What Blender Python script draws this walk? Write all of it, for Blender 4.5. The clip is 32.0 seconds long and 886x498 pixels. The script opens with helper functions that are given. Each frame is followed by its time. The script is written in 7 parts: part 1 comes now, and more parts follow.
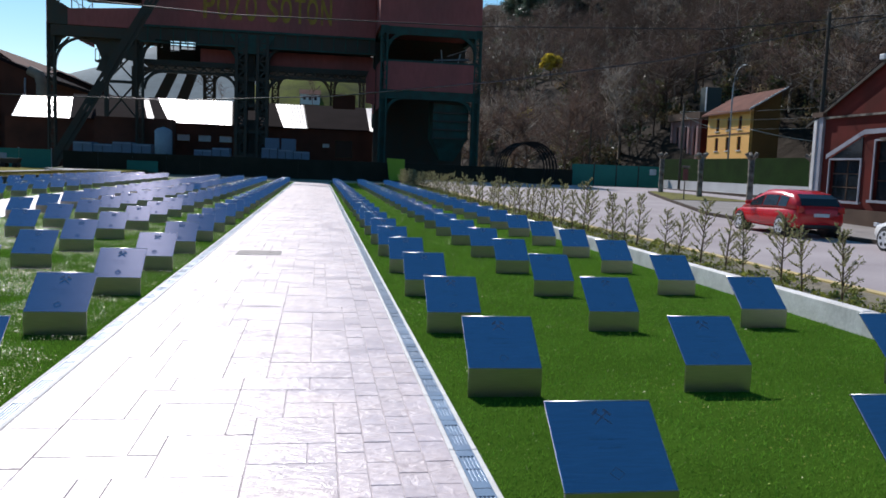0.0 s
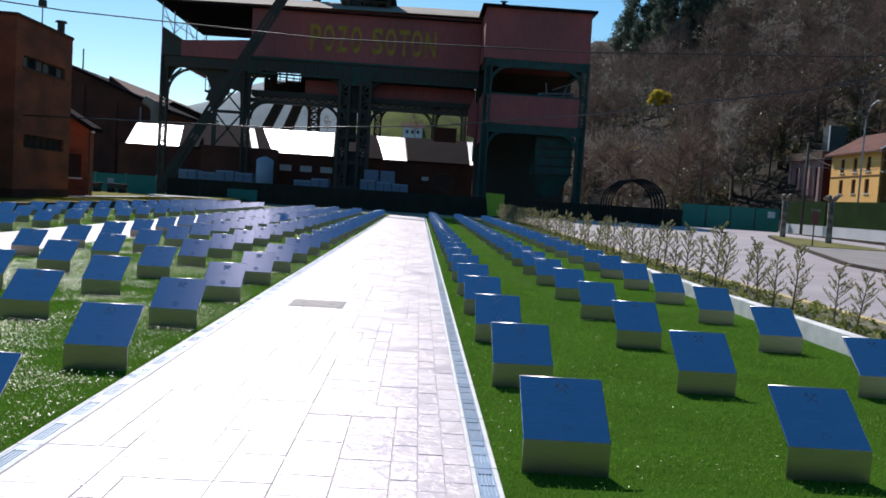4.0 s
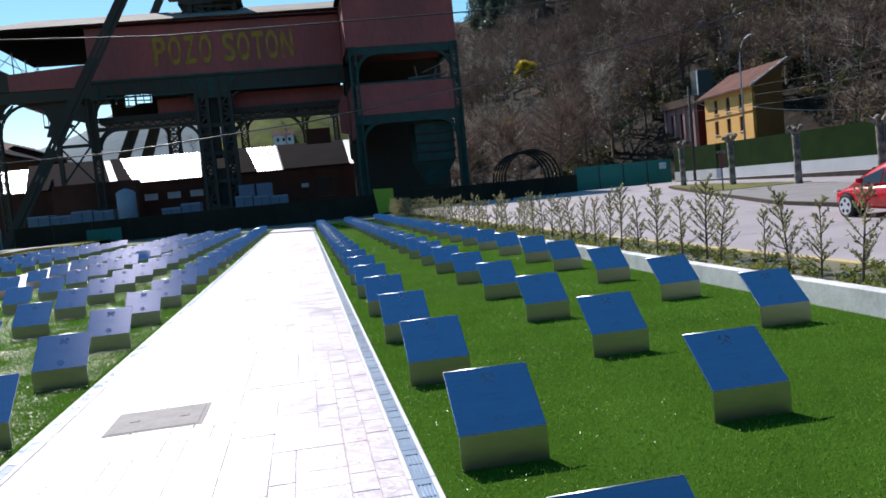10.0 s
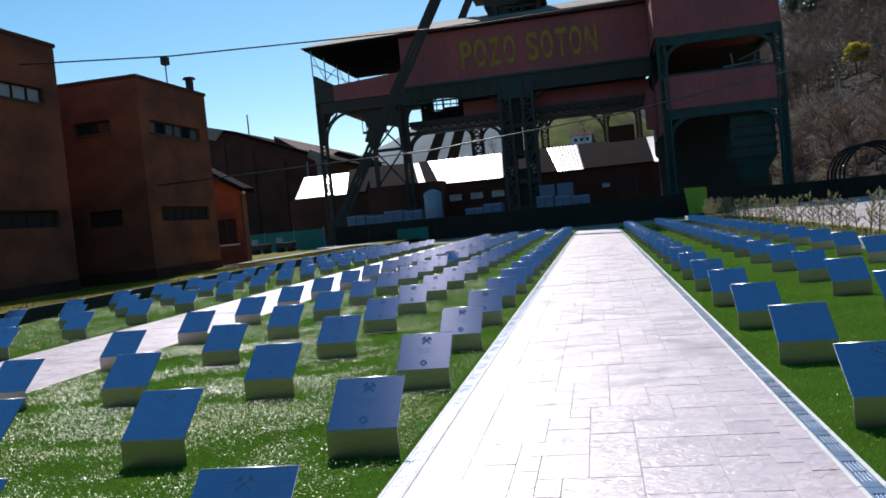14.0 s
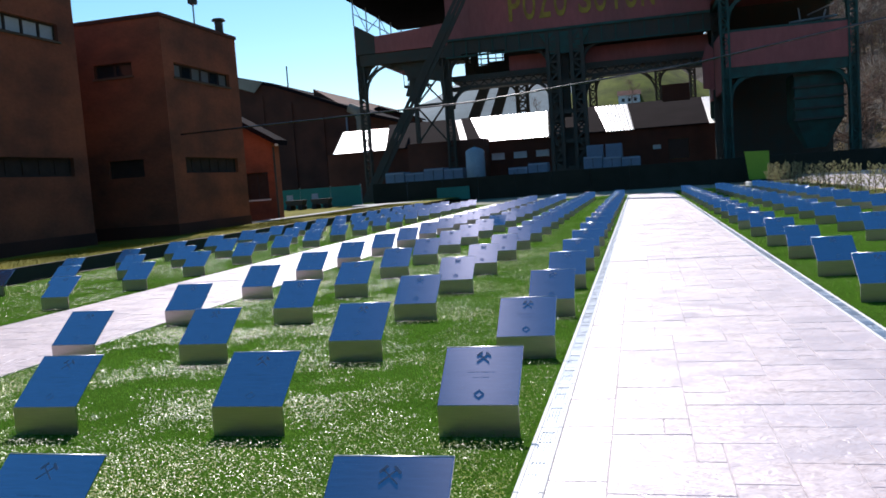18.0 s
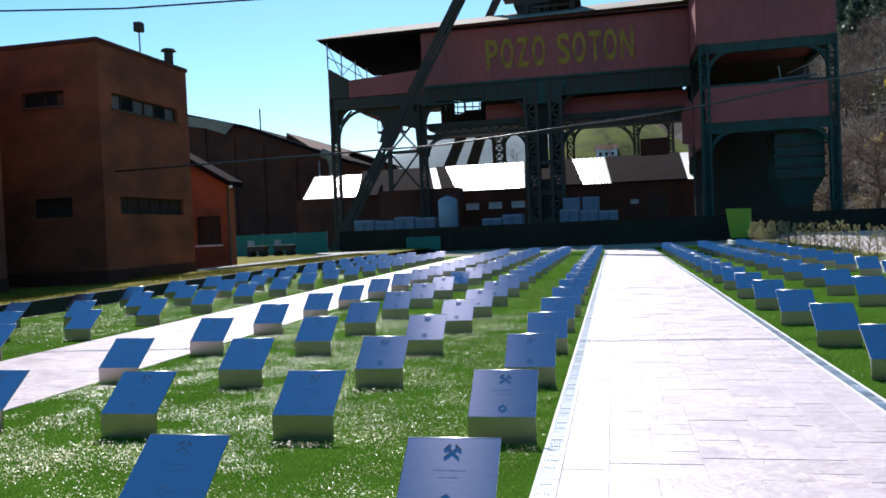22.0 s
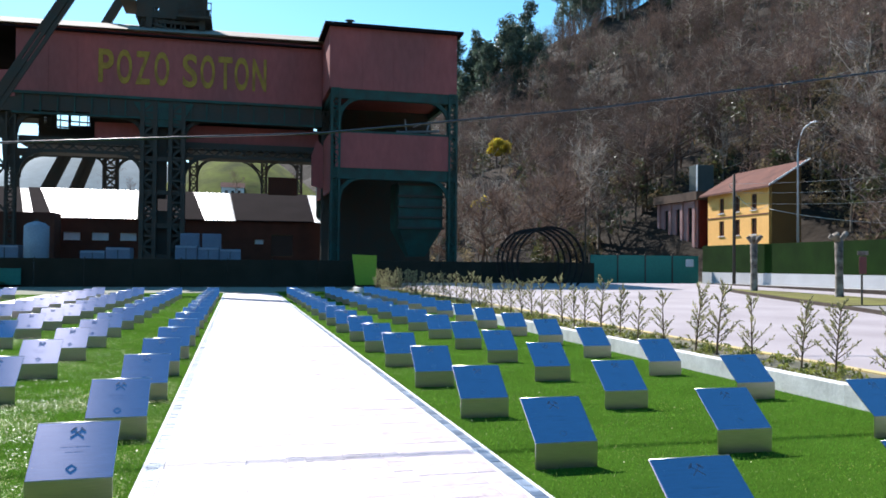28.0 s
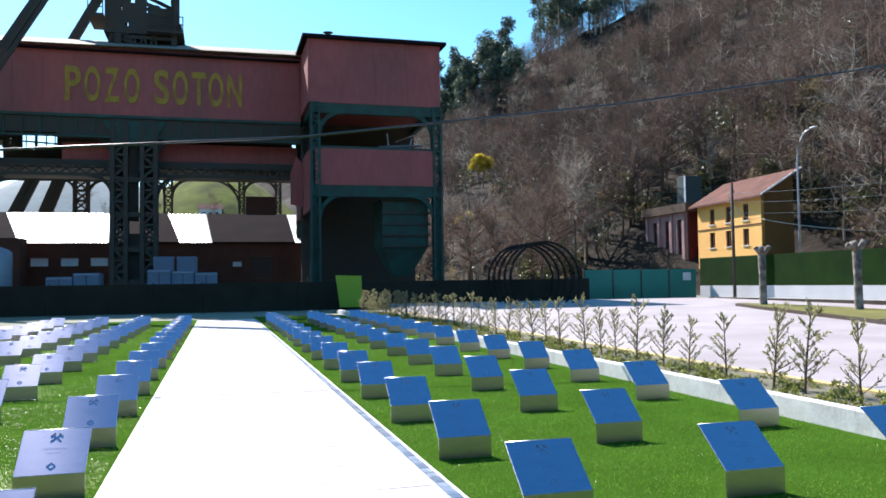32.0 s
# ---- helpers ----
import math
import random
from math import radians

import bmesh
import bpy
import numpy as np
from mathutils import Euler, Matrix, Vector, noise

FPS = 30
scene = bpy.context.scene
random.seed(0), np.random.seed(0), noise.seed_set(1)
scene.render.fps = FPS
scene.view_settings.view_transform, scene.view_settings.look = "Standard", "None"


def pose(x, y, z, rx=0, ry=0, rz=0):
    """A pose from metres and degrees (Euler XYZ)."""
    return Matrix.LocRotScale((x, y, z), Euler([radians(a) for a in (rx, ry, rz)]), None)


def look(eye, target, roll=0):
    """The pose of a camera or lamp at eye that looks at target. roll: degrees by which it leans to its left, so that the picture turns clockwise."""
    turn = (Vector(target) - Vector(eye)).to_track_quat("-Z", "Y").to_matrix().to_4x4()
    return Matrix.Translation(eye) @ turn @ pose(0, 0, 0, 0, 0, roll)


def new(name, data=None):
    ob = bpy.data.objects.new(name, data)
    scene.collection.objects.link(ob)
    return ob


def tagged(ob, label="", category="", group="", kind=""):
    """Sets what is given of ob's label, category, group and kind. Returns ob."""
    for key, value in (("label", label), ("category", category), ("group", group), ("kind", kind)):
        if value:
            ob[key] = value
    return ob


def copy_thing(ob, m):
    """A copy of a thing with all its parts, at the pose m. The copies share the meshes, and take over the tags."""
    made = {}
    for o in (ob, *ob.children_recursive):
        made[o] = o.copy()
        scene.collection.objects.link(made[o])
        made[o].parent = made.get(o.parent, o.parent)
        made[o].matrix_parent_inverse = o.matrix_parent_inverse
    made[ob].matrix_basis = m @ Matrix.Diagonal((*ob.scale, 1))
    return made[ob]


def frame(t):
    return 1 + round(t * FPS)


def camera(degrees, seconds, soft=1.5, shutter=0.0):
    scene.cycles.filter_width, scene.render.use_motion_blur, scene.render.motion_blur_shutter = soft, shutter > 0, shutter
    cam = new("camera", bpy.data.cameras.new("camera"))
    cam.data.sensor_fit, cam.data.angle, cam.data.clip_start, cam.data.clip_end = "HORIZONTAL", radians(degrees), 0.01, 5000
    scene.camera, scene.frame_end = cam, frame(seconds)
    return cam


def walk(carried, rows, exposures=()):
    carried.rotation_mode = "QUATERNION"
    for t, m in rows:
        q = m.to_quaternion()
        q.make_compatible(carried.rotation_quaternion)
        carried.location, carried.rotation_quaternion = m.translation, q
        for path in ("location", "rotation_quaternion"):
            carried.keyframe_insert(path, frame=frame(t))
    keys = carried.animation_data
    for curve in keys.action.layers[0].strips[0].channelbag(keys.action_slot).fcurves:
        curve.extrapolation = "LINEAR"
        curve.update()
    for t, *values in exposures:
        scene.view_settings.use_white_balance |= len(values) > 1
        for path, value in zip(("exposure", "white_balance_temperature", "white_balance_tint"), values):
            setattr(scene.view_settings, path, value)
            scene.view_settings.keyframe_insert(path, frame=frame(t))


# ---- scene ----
# ---- camera ----
cam = camera(57.47, 32.0, soft=1.7)
PATH = [
    (0.0, pose(0.465, 0.000, 1.455, 84.26, -2.14, -8.73)),
    (0.5, pose(0.587, 0.327, 1.533, 82.54, -3.59, -7.62)),
    (1.0, pose(0.583, 0.643, 1.498, 84.93, -1.58, -12.06)),
    (1.5, pose(0.582, 0.979, 1.467, 83.70, -1.59, -10.60)),
    (2.0, pose(0.599, 1.354, 1.470, 85.36, -0.92, -6.14)),
    (2.5, pose(0.630, 1.692, 1.514, 84.55, -1.30, -4.32)),
    (3.0, pose(0.634, 2.024, 1.497, 86.10, -1.11, -4.87)),
    (3.5, pose(0.691, 2.340, 1.495, 86.36, -1.27, -2.60)),
    (4.0, pose(0.799, 2.652, 1.471, 86.36, -3.60, -1.65)),
    (4.5, pose(0.822, 3.070, 1.510, 87.22, -2.71, -3.87)),
    (6.5, pose(0.786, 4.347, 1.531, 84.72, -2.03, -2.57)),
    (7.0, pose(0.791, 4.724, 1.496, 86.68, -1.17, -1.82)),
    (7.5, pose(0.821, 5.006, 1.474, 84.05, -2.17, -3.61)),
    (8.0, pose(0.816, 5.353, 1.435, 84.35, 0.05, -5.98)),
    (8.5, pose(0.798, 5.673, 1.438, 83.47, 0.25, -4.75)),
    (9.0, pose(0.846, 6.046, 1.464, 82.16, -0.28, -8.69)),
    (9.5, pose(0.863, 6.517, 1.490, 83.81, 3.30, -11.78)),
    (10.0, pose(0.784, 6.889, 1.486, 85.85, 5.58, -9.90)),
    (10.5, pose(0.791, 7.312, 1.476, 88.40, 2.73, -7.61)),
    (11.0, pose(0.744, 7.709, 1.468, 87.13, 2.87, -7.67)),
    (11.5, pose(0.659, 8.091, 1.523, 87.24, 3.28, -6.86)),
    (12.0, pose(0.578, 8.422, 1.507, 88.61, 5.07, -1.86)),
    (12.5, pose(0.479, 8.760, 1.499, 88.16, 2.83, 0.07)),
    (13.0, pose(0.356, 9.081, 1.512, 86.83, 6.03, 1.61)),
    (13.5, pose(0.202, 9.472, 1.537, 89.04, 3.30, 7.25)),
    (14.0, pose(0.031, 9.798, 1.501, 87.94, 5.51, 10.74)),
    (14.5, pose(-0.115, 10.061, 1.523, 87.20, 7.64, 12.72)),
    (16.5, pose(-0.487, 11.340, 1.509, 86.77, 4.06, 15.29)),
    (17.0, pose(-0.502, 11.665, 1.493, 84.56, 4.10, 14.06)),
    (17.5, pose(-0.562, 12.000, 1.492, 85.80, 4.70, 11.82)),
    (18.0, pose(-0.643, 12.316, 1.492, 85.29, 4.11, 13.55)),
    (18.5, pose(-0.700, 12.632, 1.517, 85.43, 3.54, 16.07)),
    (19.0, pose(-0.734, 12.977, 1.531, 87.12, 1.04, 14.06)),
    (19.5, pose(-0.809, 13.279, 1.507, 86.06, 4.28, 14.90)),
    (20.0, pose(-0.798, 13.666, 1.485, 87.42, 0.49, 21.57)),
    (20.5, pose(-0.787, 14.056, 1.514, 87.00, 1.88, 13.95)),
    (21.0, pose(-0.767, 14.416, 1.491, 85.72, 2.03, 10.91)),
    (21.5, pose(-0.746, 14.796, 1.526, 87.96, 2.10, 13.57)),
    (22.0, pose(-0.775, 15.170, 1.524, 88.65, 2.49, 11.95)),
    (22.5, pose(-0.873, 15.508, 1.499, 87.34, 2.83, 11.17)),
    (23.0, pose(-0.931, 15.852, 1.512, 88.29, 2.68, 13.95)),
    (23.5, pose(-0.939, 16.225, 1.493, 87.24, 3.40, 13.65)),
    (24.0, pose(-0.946, 16.554, 1.513, 87.94, 3.08, 12.74)),
    (24.5, pose(-1.004, 16.991, 1.485, 86.56, 3.11, 13.03)),
    (26.5, pose(-0.826, 18.565, 1.465, 89.52, 1.08, 5.38)),
    (27.0, pose(-0.845, 18.928, 1.463, 89.48, -0.31, -2.32)),
    (27.5, pose(-0.771, 19.229, 1.461, 89.93, -1.22, -12.00)),
    (28.0, pose(-0.655, 19.599, 1.471, 91.15, -0.44, -14.28)),
    (28.5, pose(-0.549, 19.876, 1.458, 89.42, -0.54, -18.57)),
    (29.0, pose(-0.517, 20.230, 1.475, 90.15, -1.61, -24.71)),
    (29.5, pose(-0.452, 20.571, 1.472, 88.96, -2.23, -24.31)),
    (30.0, pose(-0.444, 20.875, 1.489, 90.69, 1.23, -19.99)),
    (30.5, pose(-0.434, 21.231, 1.503, 91.92, -0.23, -21.08)),
    (31.0, pose(-0.428, 21.587, 1.511, 91.92, 0.40, -21.47)),
    (31.5, pose(-0.415, 21.942, 1.517, 93.97, -0.05, -18.18)),
    (32.0, pose(-0.419, 22.270, 1.542, 92.42, 0.84, -15.58)),
]
EXPOSURE = [(0.0, 0.0, 6250, 14), (2.0, 0.15, 6250, 14), (4.0, 0.08, 6250, 14), (7.0, 0.2, 6250, 14), (8.0, -0.03, 6250, 14), (9.0, -0.42, 6250, 16), (10.0, 0.3, 6250, 14), (11.0, 0.13, 6250, 14), (12.0, 0.38, 6250, 12), (14.0, 0.05, 6250, 14), (17.0, 0.30, 6300, 16), (21.0, 0.52, 6250, 14), (24.0, 0.45, 6250, 12), (27.0, 0.70, 6250, 14), (28.0, 0.92, 6250, 13), (29.0, 0.72, 6250, 16), (30.0, 0.97, 6250, 14), (32.0, 1.12, 6250, 14)]
walk(cam, PATH, EXPOSURE)

# ---- world and sun ----
SUN_EL, SUN_AZ = radians(40), radians(15)
SUN = Vector((-math.sin(SUN_AZ) * math.cos(SUN_EL), math.cos(SUN_AZ) * math.cos(SUN_EL), math.sin(SUN_EL)))
world = bpy.data.worlds.new("world")
scene.world = world
world.use_nodes = True
wn = world.node_tree.nodes
sky = wn.new("ShaderNodeTexSky")
sky.sky_type, sky.sun_disc = "NISHITA", False
sky.sun_elevation, sky.sun_rotation = SUN_EL, -SUN_AZ
sky.altitude, sky.air_density, sky.dust_density, sky.ozone_density = 250, 1.0, 0.2, 1.0
deep = wn.new("ShaderNodeHueSaturation")
deep.inputs["Saturation"].default_value = 1.36
deep.inputs["Hue"].default_value = 0.484
world.node_tree.links.new(sky.outputs[0], deep.inputs["Color"])
world.node_tree.links.new(deep.outputs[0], wn["Background"].inputs[0])
wn["Background"].inputs[1].default_value = 0.108
sun_data = bpy.data.lights.new("sun", "SUN")
sun_data.energy, sun_data.angle, sun_data.color = 5.0, radians(0.53), (1.0, 0.95, 0.885)
sun_ob = new("sun", sun_data)
sun_ob.matrix_world = look(SUN * 100, (0, 0, 0))


# ---- materials ----
def material(name, color, rough=0.7, metal=0.0, dark=None, scale=3.0, fine=40.0, bump=0.2, depth=0.01, amount=0.5,
             per_object=0.0, per_island=0.0, spec=0.5, stretch=(1, 1, 1), anis=0.0, thin=0.0, sheen=0.0):
    """Principled surface with stains at a large scale, grain at a fine one, and fine relief."""
    m = bpy.data.materials.new(name)
    m.use_nodes = True
    nt = m.node_tree
    n, lk = nt.nodes, nt.links
    b = n["Principled BSDF"]
    b.inputs["Roughness"].default_value, b.inputs["Metallic"].default_value = rough, metal
    b.inputs["Specular IOR Level"].default_value = spec
    tc = n.new("ShaderNodeTexCoord")
    mp = n.new("ShaderNodeMapping")
    mp.inputs["Scale"].default_value = stretch
    lk.new(tc.outputs["Object"], mp.inputs[0])
    big, small = n.new("ShaderNodeTexNoise"), n.new("ShaderNodeTexNoise")
    big.inputs["Scale"].default_value, small.inputs["Scale"].default_value = scale, fine
    big.inputs["Detail"].default_value, small.inputs["Detail"].default_value = 6, 5
    for q in (big, small):
        lk.new(mp.outputs[0], q.inputs["Vector"])
    ramp = n.new("ShaderNodeMapRange")
    ramp.inputs["From Min"].default_value, ramp.inputs["From Max"].default_value = 0.32, 0.68
    lk.new(big.outputs["Fac"], ramp.inputs["Value"])
    mix = n.new("ShaderNodeMix")
    mix.data_type = "RGBA"
    dark = dark or [c * 0.6 for c in color]
    mix.inputs[6].default_value, mix.inputs[7].default_value = (*color, 1), (*dark, 1)
    mul = n.new("ShaderNodeMath")
    mul.operation = "MULTIPLY"
    mul.inputs[1].default_value = amount
    lk.new(ramp.outputs[0], mul.inputs[0])
    lk.new(mul.outputs[0], mix.inputs[0])
    hsv = n.new("ShaderNodeHueSaturation")
    lk.new(mix.outputs[2], hsv.inputs["Color"])
    val = n.new("ShaderNodeMapRange")
    val.inputs["To Min"].default_value, val.inputs["To Max"].default_value = 0.78, 1.22
    lk.new(small.outputs["Fac"], val.inputs["Value"])
    last = val.outputs[0]
    for spread, kind, sock in ((per_object, "ShaderNodeObjectInfo", "Random"), (per_island, "ShaderNodeNewGeometry", "Random Per Island")):
        if spread:
            src = n.new(kind)
            r = n.new("ShaderNodeMapRange")
            r.inputs["To Min"].default_value, r.inputs["To Max"].default_value = 1 - spread, 1 + spread
            lk.new(src.outputs[sock], r.inputs["Value"])
            times = n.new("ShaderNodeMath")
            times.operation = "MULTIPLY"
            lk.new(last, times.inputs[0])
            lk.new(r.outputs[0], times.inputs[1])
            last = times.outputs[0]
    lk.new(last, hsv.inputs["Value"])
    lk.new(hsv.outputs[0], b.inputs["Base Color"])
    if sheen:
        worn = n.new("ShaderNodeMapRange")
        worn.inputs["To Min"].default_value, worn.inputs["To Max"].default_value = rough - sheen, rough + sheen
        lk.new(ramp.outputs[0], worn.inputs["Value"])
        lk.new(worn.outputs[0], b.inputs["Roughness"])
    if bump:
        bp = n.new("ShaderNodeBump")
        bp.inputs["Strength"].default_value, bp.inputs["Distance"].default_value = bump, depth
        lk.new(small.outputs["Fac"], bp.inputs["Height"])
        lk.new(bp.outputs[0], b.inputs["Normal"])
    if anis:
        b.inputs["Anisotropic"].default_value = anis
        tg = n.new("ShaderNodeCombineXYZ")
        tg.inputs[1].default_value, tg.inputs[2].default_value = 0.77, 0.637
        lk.new(tg.outputs[0], b.inputs["Tangent"])
    if thin:
        tr, mx = n.new("ShaderNodeBsdfTranslucent"), n.new("ShaderNodeMixShader")
        lk.new(hsv.outputs[0], tr.inputs["Color"])
        mx.inputs[0].default_value = thin
        lk.new(b.outputs[0], mx.inputs[1])
        lk.new(tr.outputs[0], mx.inputs[2])
        lk.new(mx.outputs[0], n["Material Output"].inputs["Surface"])
    return m


def glass(name, color=(0.02, 0.025, 0.03), rough=0.08):
    m = material(name, color, rough, bump=0.0, amount=0.3, scale=1.5)
    return m


def stamped(name, spread_key):
    """Sealed stamped concrete: wrinkled like split slate, with worn patches; laid out in the world's own metres."""
    m = bpy.data.materials.new(name)
    m.use_nodes = True
    n, lk = m.node_tree.nodes, m.node_tree.links
    b = n["Principled BSDF"]
    geo = n.new("ShaderNodeNewGeometry")

    def noise_at(scale, detail, twist=0.0, stretch=(1, 1, 1)):
        mp = n.new("ShaderNodeMapping")
        mp.inputs["Scale"].default_value = stretch
        lk.new(geo.outputs["Position"], mp.inputs[0])
        q = n.new("ShaderNodeTexNoise")
        q.inputs["Scale"].default_value, q.inputs["Detail"].default_value, q.inputs["Distortion"].default_value = scale, detail, twist
        lk.new(mp.outputs[0], q.inputs["Vector"])
        return q.outputs["Fac"]

    def span(src, lo, hi, to_lo, to_hi):
        r = n.new("ShaderNodeMapRange")
        for key, v in zip(("From Min", "From Max", "To Min", "To Max"), (lo, hi, to_lo, to_hi)):
            r.inputs[key].default_value = v
        lk.new(src, r.inputs["Value"])
        return r.outputs[0]
    patch, cloud = noise_at(1.7, 5, 0.6, (1, 1.4, 1)), noise_at(7.0, 6, 1.2, (1, 1.5, 1))
    wrinkle, grain = noise_at(9, 5, 1.5, (1, 1.8, 1)), noise_at(90, 3)
    mix = n.new("ShaderNodeMix")
    mix.data_type = "RGBA"
    mix.inputs[6].default_value, mix.inputs[7].default_value = (0.64, 0.535, 0.545, 1), (0.36, 0.27, 0.272, 1)
    both = n.new("ShaderNodeMath")
    both.operation = "MULTIPLY_ADD"
    lk.new(span(cloud, 0.42, 0.70, 0.0, 0.75), both.inputs[0])
    lk.new(span(patch, 0.35, 0.65, 0.25, 1.0), both.inputs[1])
    lk.new(span(patch, 0.45, 0.72, 0.0, 0.35), both.inputs[2])
    lk.new(both.outputs[0], mix.inputs[0])
    hsv = n.new("ShaderNodeHueSaturation")
    lk.new(mix.outputs[2], hsv.inputs["Color"])
    info = n.new("ShaderNodeObjectInfo") if spread_key == "Random" else geo
    lk.new(span(info.outputs[spread_key], 0, 1, 0.93, 1.07), hsv.inputs["Value"])
    lk.new(hsv.outputs[0], b.inputs["Base Color"])
    lk.new(span(patch, 0.32, 0.68, 0.30, 0.52), b.inputs["Roughness"])
    b.inputs["Specular IOR Level"].default_value = 1.0
    rough, fine = n.new("ShaderNodeBump"), n.new("ShaderNodeBump")
    rough.inputs["Strength"].default_value, rough.inputs["Distance"].default_value = 0.7, 0.012
    fine.inputs["Strength"].default_value, fine.inputs["Distance"].default_value = 0.3, 0.003
    lk.new(wrinkle, rough.inputs["Height"])
    lk.new(grain, fine.inputs["Height"])
    lk.new(rough.outputs[0], fine.inputs["Normal"])
    lk.new(fine.outputs[0], b.inputs["Normal"])
    return m


